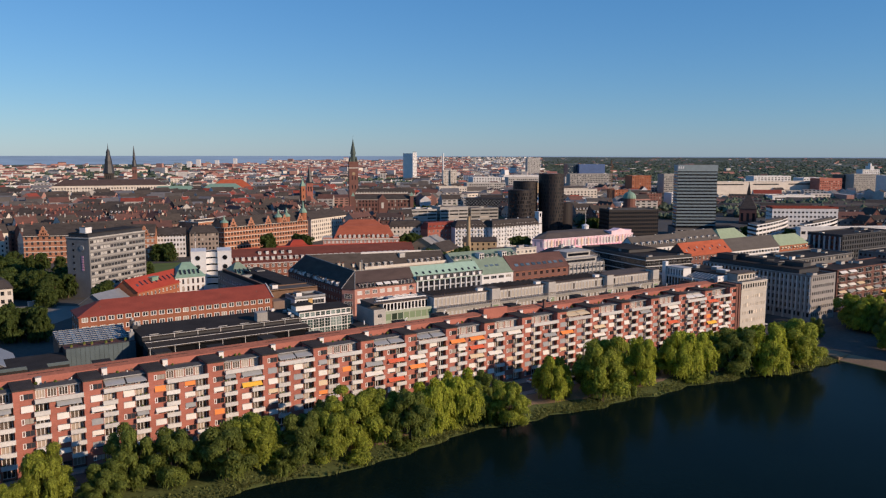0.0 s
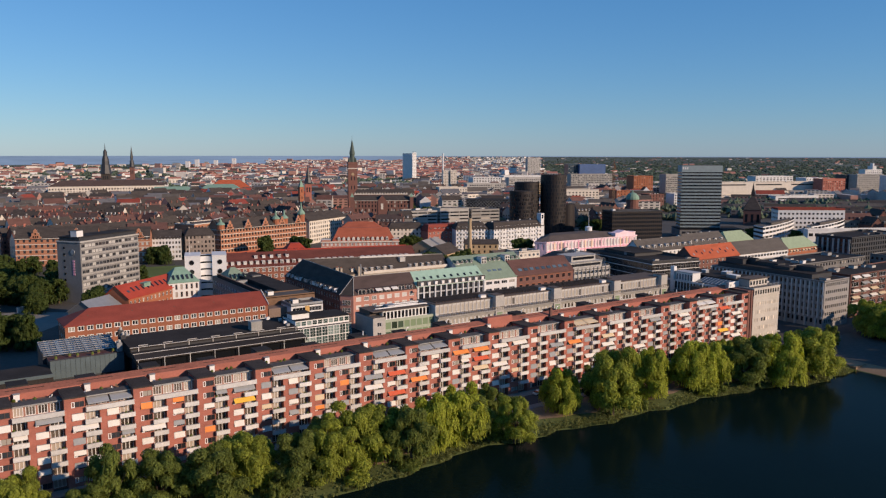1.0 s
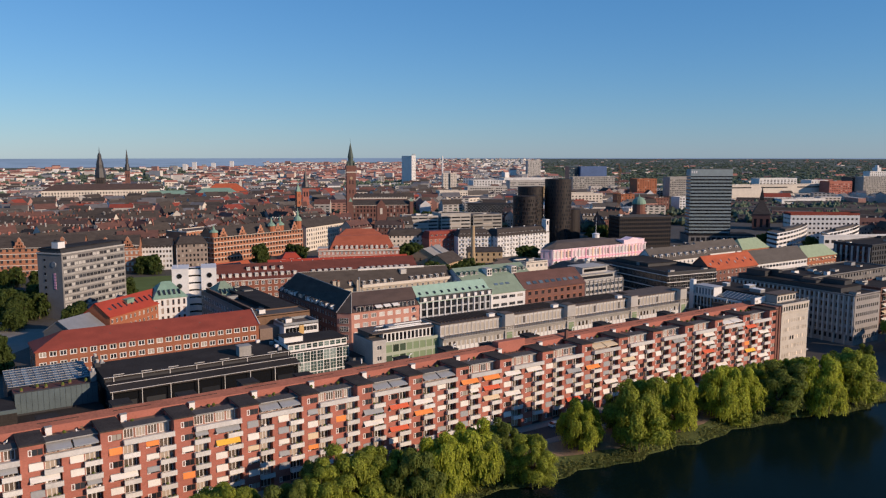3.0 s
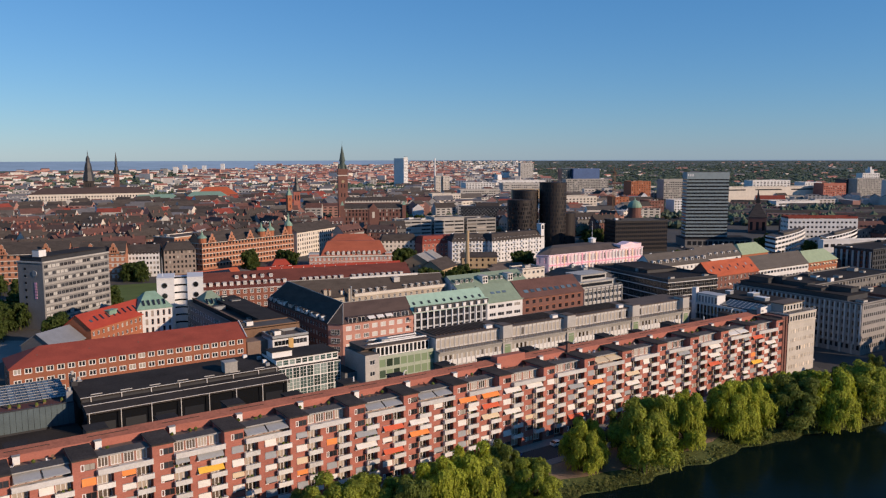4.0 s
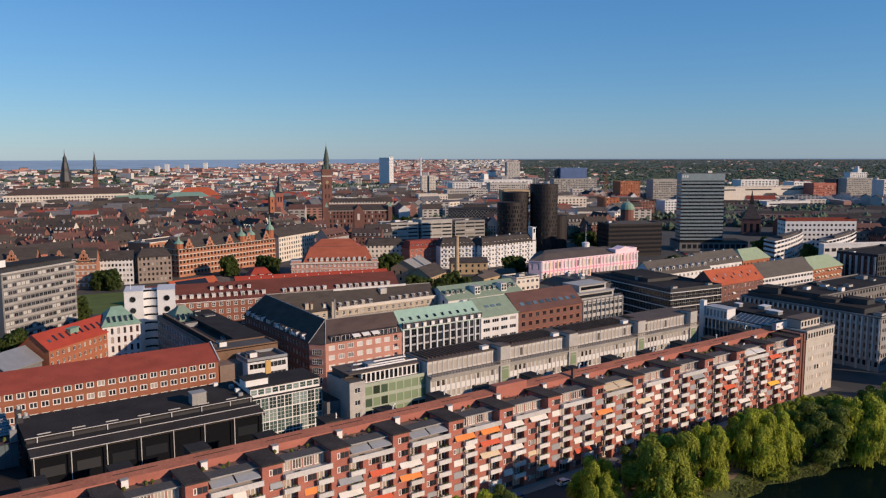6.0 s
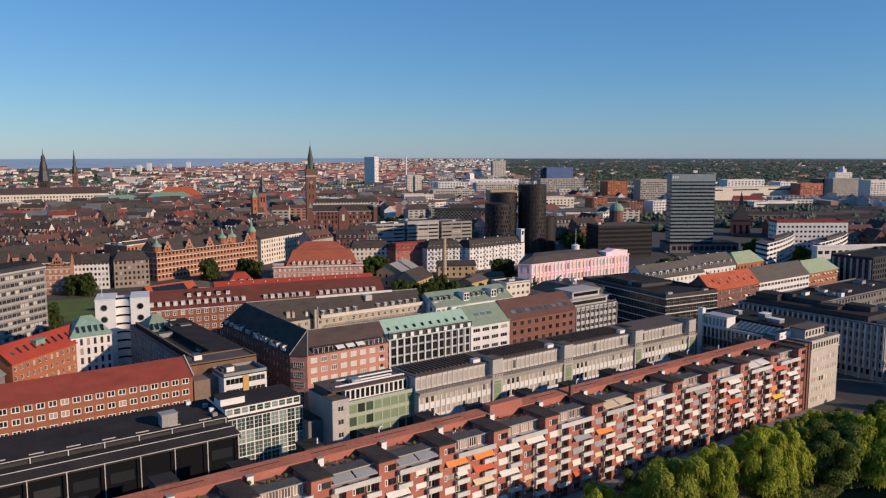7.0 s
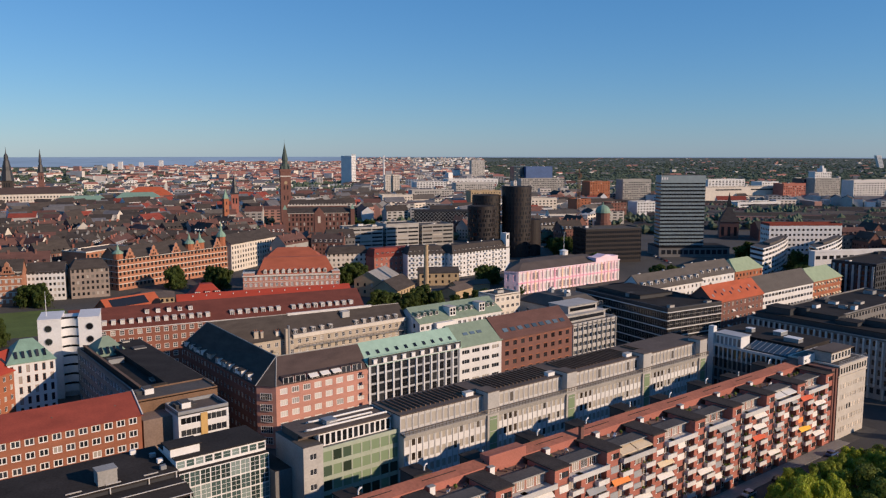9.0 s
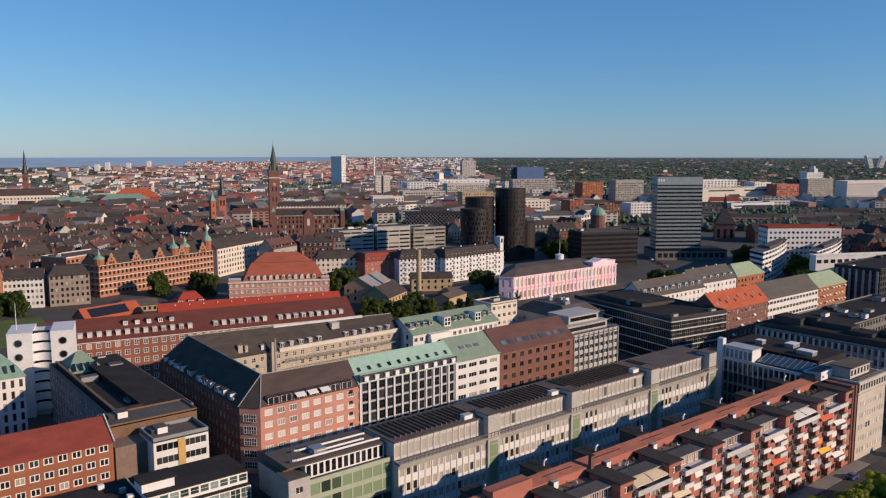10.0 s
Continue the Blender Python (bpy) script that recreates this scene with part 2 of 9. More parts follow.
# ---- mesh building ----
class Shape:
    """Collects faces in metres and turns them into one mesh."""

    def __init__(self):
        self.v, self.f, self.m = [], [], []

    def face(self, pts, mi=0):
        n = len(self.v)
        self.v.extend(tuple(p) for p in pts)
        self.f.append(tuple(range(n, n + len(pts))))
        self.m.append(mi)

    def box(self, x0, x1, y0, y1, z0, z1, mi=0, top=None):
        self.prism([(x0, y0), (x1, y0), (x1, y1), (x0, y1)], z0, z1, mi, top)

    def prism(self, poly, z0, z1, mi=0, top=None):
        n, k = len(self.v), len(poly)
        self.v.extend((x, y, z0) for x, y in poly)
        self.v.extend((x, y, z1) for x, y in poly)
        for i in range(k):
            j = (i + 1) % k
            self.f.append((n + i, n + j, n + k + j, n + k + i))
            self.m.append(mi)
        self.f.append(tuple(range(n + k, n + 2 * k)))
        self.m.append(mi if top is None else top)
        self.f.append(tuple(range(n + k - 1, n - 1, -1)))
        self.m.append(mi)

    def cone(self, cx, cy, z0, z1, r0, r1, n=12, mi=0, sq=False):
        a0 = math.pi / n if sq else 0
        n0 = len(self.v)
        for z, r in ((z0, r0), (z1, r1)):
            self.v.extend((cx + r * math.cos(a0 + 2 * math.pi * i / n), cy + r * math.sin(a0 + 2 * math.pi * i / n), z) for i in range(n))
        for i in range(n):
            j = (i + 1) % n
            self.f.append((n0 + i, n0 + j, n0 + n + j, n0 + n + i))
            self.m.append(mi)
        self.f.append(tuple(range(n0 + n, n0 + 2 * n)))
        self.m.append(mi)

    def loft(self, p0, p1, r0, r1, n=7, mi=0):
        a, b = Vector(p0), Vector(p1)
        d = (b - a).normalized()
        s = d.orthogonal().normalized()
        c = d.cross(s)
        n0 = len(self.v)
        for p, r in ((a, r0), (b, r1)):
            self.v.extend(tuple(p + r * (math.cos(2 * math.pi * i / n) * s + math.sin(2 * math.pi * i / n) * c)) for i in range(n))
        for i in range(n):
            j = (i + 1) % n
            self.f.append((n0 + i, n0 + j, n0 + n + j, n0 + n + i))
            self.m.append(mi)

    def facade(self, o, u, w, z0, z1, cols, rows, rec=0.18, mi=0, back=None):
        """An upright wall from o along u, w wide, with openings: cols (start, end) along it and rows (foot, head)."""
        nx, ny = u[1], -u[0]

        def p(a, z, d=0.0):
            return (o[0] + u[0] * a - nx * d, o[1] + u[1] * a - ny * d, z)

        us = [0.0] + [c for pair in cols for c in pair] + [w]
        zs = [z0] + [c for pair in rows for c in pair] + [z1]
        for i in range(len(us) - 1):
            a, b = us[i], us[i + 1]
            if b - a < 1e-4:
                continue
            if i % 2 == 0 or not rows:
                self.face([p(a, z0), p(b, z0), p(b, z1), p(a, z1)], mi)
                continue
            for j in range(len(zs) - 1):
                c, e = zs[j], zs[j + 1]
                if e - c < 1e-4:
                    continue
                if j % 2 == 0:
                    self.face([p(a, c), p(b, c), p(b, e), p(a, e)], mi)
                else:
                    self.face([p(a, c), p(b, c), p(b, c, rec), p(a, c, rec)], mi)
                    self.face([p(a, e, rec), p(b, e, rec), p(b, e), p(a, e)], mi)
                    self.face([p(a, c), p(a, c, rec), p(a, e, rec), p(a, e)], mi)
                    self.face([p(b, c, rec), p(b, c), p(b, e), p(b, e, rec)], mi)
                    self.face([p(a, c, rec), p(b, c, rec), p(b, e, rec), p(a, e, rec)], mi if back is None else back)

    def weld(self):
        """Joins corners that lie in one place."""
        seen, new_v, idx = {}, [], []
        for p in self.v:
            k = tuple(round(c, 4) for c in p)
            if k not in seen:
                seen[k] = len(new_v)
                new_v.append(k)
            idx.append(seen[k])
        self.v = new_v
        self.f = [tuple(idx[i] for i in f) for f in self.f]
        return self

    def mesh(self, name, mats):
        me = bpy.data.meshes.new(name)
        me.from_pydata(self.v, [], self.f)
        for m in mats:
            me.materials.append(m)
        if len(mats) > 1:
            me.polygons.foreach_set("material_index", self.m)
        me.update()
        return me

    def add(self, name, mats, parent=None, at=None, label=""):
        return link(name, self.mesh(name, mats if isinstance(mats, (list, tuple)) else [mats]), parent, at, label)


def link(name, me, parent=None, at=None, label=""):
    ob = new(name, me)
    ob.parent = parent
    if at is not None:
        ob.matrix_basis = at
    return tagged(ob, label)


def thing(name, label, category, at=None, group="", kind=""):
    ob = new(name)
    ob.empty_display_size = 2
    if at is not None:
        ob.matrix_basis = at
    return tagged(ob, label, category, group, kind)


WINDOWS = {}


def window_mesh(w, h, nx=2, nz=1, frame_mat=None, glass=None, fw=0.09, bar=0.07):
    """A window facing -y, its foot's middle at the origin: frame, bars and panes."""
    frame_mat, glass = frame_mat or WHITE, glass or GLASS
    key = (round(w, 2), round(h, 2), nx, nz, frame_mat.name, glass.name, fw, bar)
    if key not in WINDOWS:
        s = Shape()
        xs = [fw + (w - 2 * fw) * i / nx for i in range(nx + 1)]
        zs = [fw + (h - 2 * fw) * i / nz for i in range(nz + 1)]
        cols = [(xs[i] + (bar / 2 if i else 0), xs[i + 1] - (bar / 2 if i < nx - 1 else 0)) for i in range(nx)]
        rows = [(zs[i] + (bar / 2 if i else 0), zs[i + 1] - (bar / 2 if i < nz - 1 else 0)) for i in range(nz)]
        s.facade((-w / 2, -0.09), (1, 0), w, 0, h, cols, rows, 0.07, 0, 1)
        for a, c, b, d in ((-w / 2, 0, -w / 2, h), (-w / 2, h, w / 2, h), (w / 2, h, w / 2, 0), (w / 2, 0, -w / 2, 0)):
            s.face([(a, 0, c), (a, -0.09, c), (b, -0.09, d), (b, 0, d)])
        WINDOWS[key] = s.weld().mesh("window", [frame_mat, glass])
    return WINDOWS[key]


def spread(w, n, ww, margin=None):
    """n openings of width ww, evenly along w."""
    step = w / n if margin is None else (w - 2 * margin) / n
    m = 0 if margin is None else margin
    return [(m + step * (i + 0.5) - ww / 2, m + step * (i + 0.5) + ww / 2) for i in range(n)]


def wall_with_windows(s, parent, o, u, w, z0, z1, cols, rows, rec=0.18, mi=0, win=None, name="window", maker=None):
    """Wall with openings in shape s, and a window object in each opening. win: keywords for window_mesh."""
    s.facade(o, u, w, z0, z1, cols, rows, rec, mi)
    ang = math.atan2(u[1], u[0])
    nx, ny = u[1], -u[0]
    for a, b in cols:
        for c, e in rows:
            me = (maker or window_mesh)(b - a, e - c, **(win or {}))
            k = (a + b) / 2
            link(name, me, parent, Matrix.Translation((o[0] + u[0] * k - nx * (rec - 0.01), o[1] + u[1] * k - ny * (rec - 0.01), c)) @ Matrix.Rotation(ang, 4, "Z"))


def floors(n, base, storey, sill, head):
    return [(base + storey * i + sill, base + storey * i + head) for i in range(n)]


def gable_roof(s, w, d, h, rise, over=0.4, mi=0, axis="x", thick=0.25):
    """A pitched roof over w x d, its eaves at h; the ridge runs along the axis."""
    a, b = (w / 2, d / 2) if axis == "x" else (d / 2, w / 2)
    drop = rise * over / b

    def p(x, y, z):
        return (x, y, z) if axis == "x" else (y, x, z)

    for sgn in (-1, 1):
        low, lz = sgn * (b + over), h - drop
        q = [p(-a - over, low, lz), p(a + over, low, lz), p(a + over, 0, h + rise), p(-a - over, 0, h + rise)]
        q2 = [(x, y, z + thick) for x, y, z in q]
        s.face(q2 if sgn < 0 else q2[::-1], mi)
        s.face(q[::-1] if sgn < 0 else q, mi)
        s.face([q[0], q[1], q2[1], q2[0]], mi)
        s.face([q[1], q[2], q2[2], q2[1]], mi)
        s.face([q[3], q[0], q2[0], q2[3]], mi)


def hip_roof(s, w, d, h, rise, over=0.4, mi=0, inset=None, flat=0.0):
    """A hipped roof; inset: how far the ridge stands in from the ends; flat: half the depth of a flat top."""
    a, b = w / 2 + over, d / 2 + over
    k = min(a, b) if inset is None else inset + over
    k = min(k, a - 0.2)
    top = h + rise
    f = max(flat, 0.05)
    e = [(-a, -b, h), (a, -b, h), (a, b, h), (-a, b, h)]
    r = [(-a + k, -f, top), (a - k, -f, top), (a - k, f, top), (-a + k, f, top)]
    for i in range(4):
        j = (i + 1) % 4
        s.face([e[i], e[j], r[j], r[i]], mi)
    s.face(r, mi)
    s.box(-a, a, -b, b, h - 0.3, h - 0.004, mi)


def flat_roof(s, w, d, h, mi=0, wall_mi=1, parapet=0.5, over=0.0):
    a, b, t = w / 2 + over, d / 2 + over, 0.3
    s.box(-a + t, a - t, -b + t, b - t, h - 0.3, h + 0.02, mi)
    s.box(-a, a, -b, -b + t, h - 0.3, h + parapet, wall_mi)
    s.box(-a, a, b - t, b, h - 0.3, h + parapet, wall_mi)
    s.box(-a, -a + t, -b + t, b - t, h - 0.3, h + parapet, wall_mi)
    s.box(a - t, a, -b + t, b - t, h - 0.3, h + parapet, wall_mi)


def dormer_mesh(w=1.6, h=1.75, d=2.6, cheek=None, roof=None, glass=None, frame_mat=None, nx=2, rim=0.1):
    key = ("dormer", w, h, d, (cheek or WHITE).name, (roof or SLATE).name, nx, rim)
    if key not in WINDOWS:
        s = Shape()
        a, b, e = w / 2, w / 2 + 0.12, h + 0.14
        pane = (w - 2 * rim - 0.13 * (nx - 1)) / nx
        s.facade((-a, 0), (1, 0), w, 0, h, [(rim + i * (pane + 0.13), rim + i * (pane + 0.13) + pane) for i in range(nx)], [(rim + 0.04, h - rim)], 0.09, 3, 2)
        s.face([(-a, d, 0), (-a, 0, 0), (-a, 0, h), (-a, d, h)])
        s.face([(a, 0, 0), (a, d, 0), (a, d, h), (a, 0, h)])
        # roof slab with an overhang, joined to the cheeks along its soffit
        s.face([(-a, 0, h), (a, 0, h), (b, -0.15, h), (-b, -0.15, h)], 1)
        s.face([(-a, d, h), (-a, 0, h), (-b, -0.15, h), (-b, d, h)], 1)
        s.face([(a, 0, h), (a, d, h), (b, d, h), (b, -0.15, h)], 1)
        s.face([(-b, -0.15, h), (b, -0.15, h), (b, -0.15, e), (-b, -0.15, e)], 1)
        s.face([(-b, d, h), (-b, -0.15, h), (-b, -0.15, e), (-b, d, e)], 1)
        s.face([(b, -0.15, h), (b, d, h), (b, d, e), (b, -0.15, e)], 1)
        s.face([(-b, -0.15, e), (b, -0.15, e), (b, d, e), (-b, d, e)], 1)
        s.face([(a, d, 0), (-a, d, 0), (-a, d, h), (a, d, h)])
        WINDOWS[key] = s.weld().mesh("dormer", [cheek or WHITE, roof or SLATE, glass or GLASS, frame_mat or WHITE])
    return WINDOWS[key]


def building(name, label, x0, x1, y0, y1, h, wall=None, roof=("flat",), front=None, left=None, right=None, yaw=0.0, base=0.0, category="building", group="", chimneys=0, units=0, seed=1, distant=False, pane=None):
    """A block over x0..x1, y0..y1 (turned by yaw about its middle), h to the eaves.
    front, left, right: (columns, opening width, rows of (foot, head), window keywords[, margin]).
    roof: ("flat", felt, parapet[, coping]) or ("gable", tile, rise, axis) or ("hip", tile, rise, inset, flat)."""
    rng = random.Random(seed)
    wall = wall or BRICK
    w, d = x1 - x0, y1 - y0
    ob = thing(name, label, category, pose((x0 + x1) / 2, (y0 + y1) / 2, base, 0, 0, yaw), group)
    s = Shape()
    sides = (((-w / 2, -d / 2), (1, 0), w, front), ((w / 2, -d / 2), (0, 1), d, right), ((w / 2, d / 2), (-1, 0), w, None), ((-w / 2, d / 2), (0, -1), d, left))
    for o, u, length, spec in sides:
        if spec:
            n, ww, rows, win = spec[:4]
            cols = spread(length, n, ww, spec[4] if len(spec) > 4 else None)
            if distant:
                s.facade(o, u, length, 0, h, cols, rows, 0.25, 0, 1)
            else:
                wall_with_windows(s, ob, o, u, length, 0, h, cols, rows, 0.18, 0, win)
        else:
            s.facade(o, u, length, 0, h, [], [])
    kind = roof[0]
    if kind == "gable":
        ax = roof[3] if len(roof) > 3 else "x"
        for sg in (-1, 1):
            if ax == "x":
                s.face([(sg * w / 2, -d / 2, h), (sg * w / 2, d / 2, h), (sg * w / 2, 0, h + roof[2])])
            else:
                s.face([(-w / 2, sg * d / 2, h), (w / 2, sg * d / 2, h), (0, sg * d / 2, h + roof[2])])
    s.add("wall", [wall, pane or GLASS_MIX], ob)
    r = Shape()
    if kind == "flat":
        flat_roof(r, w, d, h, 0, 1, roof[2] if len(roof) > 2 else 0.5)
        r.add("roof", [roof[1] if len(roof) > 1 else FELT, roof[3] if len(roof) > 3 else wall], ob)
    elif kind == "gable":
        gable_roof(r, w, d, h, roof[2], 0.4, 0, roof[3] if len(roof) > 3 else "x")
        r.add("roof", [roof[1]], ob)
    else:
        hip_roof(r, w, d, h, roof[2], 0.4, 0, roof[3] if len(roof) > 3 else None, roof[4] if len(roof) > 4 else 0.0)
        r.add("roof", [roof[1]], ob)
    for i in range(chimneys):
        c = Shape()
        c.box(-0.5, 0.5, -0.35, 0.35, 0, 2.4)
        c.box(-0.58, 0.58, -0.43, 0.43, 2.1, 2.3)
        c.box(-0.3, -0.05, -0.15, 0.15, 2.4, 2.75, 1)
        c.box(0.05, 0.3, -0.15, 0.15, 2.4, 2.75, 1)
        zr = h + (roof[2] * 0.75 if kind != "flat" else 0)
        c.add("chimney", [wall, FELT], ob, pose(-w / 2 + w * (i + 0.5) / chimneys + rng.uniform(-2, 2), d * 0.06, zr - 0.3))
    for i in range(units):
        c = Shape()
        a, b, e = rng.uniform(1, 2.6), rng.uniform(0.8, 1.8), rng.uniform(0.7, 1.8)
        c.box(-a, a, -b, b, 0, e)
        c.box(-a - 0.08, a + 0.08, -b - 0.08, b + 0.08, e, e + 0.12, 1)
        c.add("roof_unit", [rng.choice([STEEL, CONCRETE_MID, WHITE, DARK_METAL]), FELT_GREY], ob, pose(rng.uniform(-w / 2 + 3, w / 2 - 3), rng.uniform(-d / 2 + 2.5, d / 2 - 2.5), h))
    return ob


# ---- ground, lake, sea ----
def shore(x):
    """y of the lake's north shore."""
    pts = [(-3000, 176), (55, 175), (80, 173), (100, 171), (110, 176), (136, 177), (150, 175), (185, 172.5), (210, 172), (234, 170), (252, 165), (271, 161), (290, 163)]
    for (a, p), (b, q) in zip(pts, pts[1:]):
        if x <= b:
            return p + (q - p) * (x - a) / (b - a) + 1.2 * math.sin(x * 0.21) + 0.7 * math.sin(x * 0.53)
    return pts[-1][1]


MID = Vector((35, 60))
FAR_R, RISE_R, RIM = 4700.0, 2300.0, 57.0
LEVEL = 83.0


def ground_z(x, y):
    """Flat city; from RISE_R on the land is bent up so its rim meets the skyline in the camera's view."""
    r = math.hypot(x - MID.x, y - MID.y)
    k = min(max((r - RISE_R) / (FAR_R - RISE_R), 0), 1)
    return RIM * k ** 0.8


def fold(far_r):
    """The far land is bent up and shrunk to fit the camera's view: radius that carries a place far_r away, and its
    scale there.
    """
    if far_r <= RISE_R:
        return far_r, 1.0
    a, b = RISE_R, FAR_R
    for _ in range(30):
        m = (a + b) / 2
        z = RIM * ((m - RISE_R) / (FAR_R - RISE_R)) ** 0.8
        if (LEVEL - z) / m > LEVEL / far_r:
            a = m
        else:
            b = m
    return a, a / far_r


def build_ground():
    s = Shape()
    xs = [-4600, -3600, -2600, -1700, -1000, -500, -200] + list(range(-120, 292, 6)) + [292]
    for a, b in zip(xs, xs[1:]):
        sa, sb = shore(a), shore(b)
        prof = [(-6, -3.2), (-1.0, -1.7), (0.0, -1.35), (2.5, -0.8), (4.8, -0.45), (7, -0.2)]
        for (d0, z0), (d1, z1) in zip(prof, prof[1:]):
            s.face([(a, sa + d0, z0), (b, sb + d0, z0), (b, sb + d1, z1), (a, sa + d1, z1)], 1)
        s.face([(a, sa + 7, -0.2), (b, sb + 7, -0.2), (b, 192, 0), (a, 192, 0)], 2 if a > 85 else 1)
        s.face([(a, 192, 0), (b, 192, 0), (b, 230, 0), (a, 230, 0)], 0)
    for p, q, z0, z1, m in ((286, 292, -3.2, -1.35, 1), (292, 300, -1.35, -0.1, 3)):
        s.face([(p, -900, z0), (q, -900, z1), (q, 163, z1), (p, 163, z0)], m)
    s.face([(292, 163, -0.2), (300, 163, -0.1), (300, 192, 0), (292, 192, 0)], 3)
    s.face([(300, -900, -0.1), (340, -900, 0), (340, 192, 0), (300, 192, -0.1)], 0)
    s.face([(292, 192, 0), (340, 192, 0), (340, 230, 0), (292, 230, 0)], 0)
    s.face([(340, -900, 0), (4600, -900, 0), (4600, 230, 0), (340, 230, 0)], 0)
    s.face([(-4600, -4600, -0.2), (4600, -4600, -0.2), (4600, -900, 0), (-4600, -900, 0)], 0)
    s.face([(-4600, -900, 0), (-700, -900, 0), (-700, -140, 0), (-4600, -140, 0)], 0)
    s.box(291.9, 300, 162.8, 192, -3.0, -0.22, 3)
    s.face([(291.5, -900, -1.6), (300, -900, -0.1), (300, 163.2, -0.1), (291.5, 163.2, -1.6)], 3)
    s.add("ground", [EARTH, GRASS, SAND, SAND], None)
    f = Shape()
    rings = [0, 230, 500, 900, 1500, RISE_R] + [fold(q)[0] for q in (2600, 3000, 3600, 4300, 5200, 6300, 7500, 9000, 11000, 13000)] + [FAR_R]
    # land north of the lake as a fan; bearings in degrees clockwise from +y
    bear = list(range(-78, 80, 2))
    head = -33.6
    for b0, b1 in zip(bear, bear[1:]):
        for r0, r1 in zip(rings[1:], rings[2:]):
            q = []
            for r, b in ((r0, b0), (r0, b1), (r1, b1), (r1, b0)):
                x, y = MID.x + r * math.sin(radians(b)), MID.y + r * math.cos(radians(b))
                if r == rings[1]:
                    y = 230.0
                    x = MID.x + (230 - MID.y) * math.tan(radians(b))
                q.append((x, max(y, 230), ground_z(x, y)))
            rel = b0 - 33.6
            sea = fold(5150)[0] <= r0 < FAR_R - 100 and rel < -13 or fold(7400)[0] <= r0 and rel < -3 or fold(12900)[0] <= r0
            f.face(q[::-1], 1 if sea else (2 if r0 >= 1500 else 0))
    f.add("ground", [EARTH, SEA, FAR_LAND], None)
    w = Shape()
    w.face([(-4000, -900, -1.5), (293, -900, -1.5), (293, 180, -1.5), (-4000, 180, -1.5)])
    tagged(w.add("water", [WATER]), "still dark lake water below a grassy bank", "lake", kind="structure")


build_ground()
for o in [o for o in scene.objects if o.name.startswith("ground")]:
    tagged(o, "city ground with grassy lake bank and trodden path", "ground", kind="structure")

road = Shape()
road.box(-150, 470, 194.5, 202.5, -0.2, 0.02)
tagged(road.add("road", [ASPHALT]), "asphalt street between lake bank and apartment slab", "road", kind="structure")
pav = Shape()
pav.box(-150, 292, 202.5, 206.4, -0.2, 0.14)
pav.box(-150, 292, 191.5, 194.5, -0.2, 0.13)
tagged(pav.add("pavement", [PAVING]), "paved footway with a low kerb", "pavement", kind="structure")
side = Shape()
side.box(311, 337, 202.5, 300, -0.2, 0.025)
side.box(165, 330, 264.5, 301, -0.2, 0.03)
side.box(141, 155, 250, 400, -0.2, 0.032)
tagged(side.add("road", [ASPHALT]), "asphalt side street between office blocks", "road", kind="structure")

west = Shape()
west.prism([(12, 372), (34, 376), (66, 416), (66, 430), (44, 446), (20, 446)], -0.2, 0.02)
tagged(west.add("pavement", [PAVING]), "pale street corner beside the park", "pavement", kind="structure")
lw = Shape()
lw.box(-4.5, 4.5, -0.3, 0.3, 0, 2.4)
lw.box(-4.7, 4.7, -0.4, 0.4, 2.4, 2.6)
tagged(lw.add("garden_wall", [WHITE_WALL], None, pose(46, 446.5, 0, 0, 0, 35)), "low white rendered garden wall by the street corner", "wall")

# ---- the long apartment slab on the lake ----
FY = 206.5
STOREY = 3.0
LEVELS = [3.3 + STOREY * i for i in range(5)]
TOP = 18.4
BAYS = [15.2 + 15.4 * k for k in range(-3, 10)] + [15.2 + 15.4 * 9 + 16.15 * (k - 9) for k in range(10, 17)]
AWN_WHITE = mat("white_awning_cloth", (0.70, 0.67, 0.62), 0.85, 0.12, 0.5, 4, 0.1)
AWN_GREY = mat("grey_awning_cloth", (0.30, 0.31, 0.32), 0.85, 0.12, 0.5, 4, 0.1)
AWN_ORANGE = mat("orange_awning_cloth", (0.74, 0.25, 0.07), 0.85, 0.12, 0.5, 4, 0.1)
AWN_RED = mat("red_awning_cloth", (0.60, 0.12, 0.06), 0.85, 0.12, 0.5, 4, 0.1)
AWN_YELLOW = mat("yellow_awning_cloth", (0.75, 0.44, 0.06), 0.85, 0.12, 0.5, 4, 0.1)
AWN_BEIGE = mat("beige_awning_cloth", (0.62, 0.50, 0.34), 0.85, 0.12, 0.5, 4, 0.1)
CLOTHS = [AWN_WHITE] * 9 + [AWN_GREY] * 5 + [AWN_BEIGE, AWN_ORANGE]
CLOTH_WORD = {AWN_WHITE.name: "white", AWN_GREY.name: "grey", AWN_ORANGE.name: "orange", AWN_RED.name: "red", AWN_YELLOW.name: "yellow", AWN_BEIGE.name: "beige"}
AWN = {}


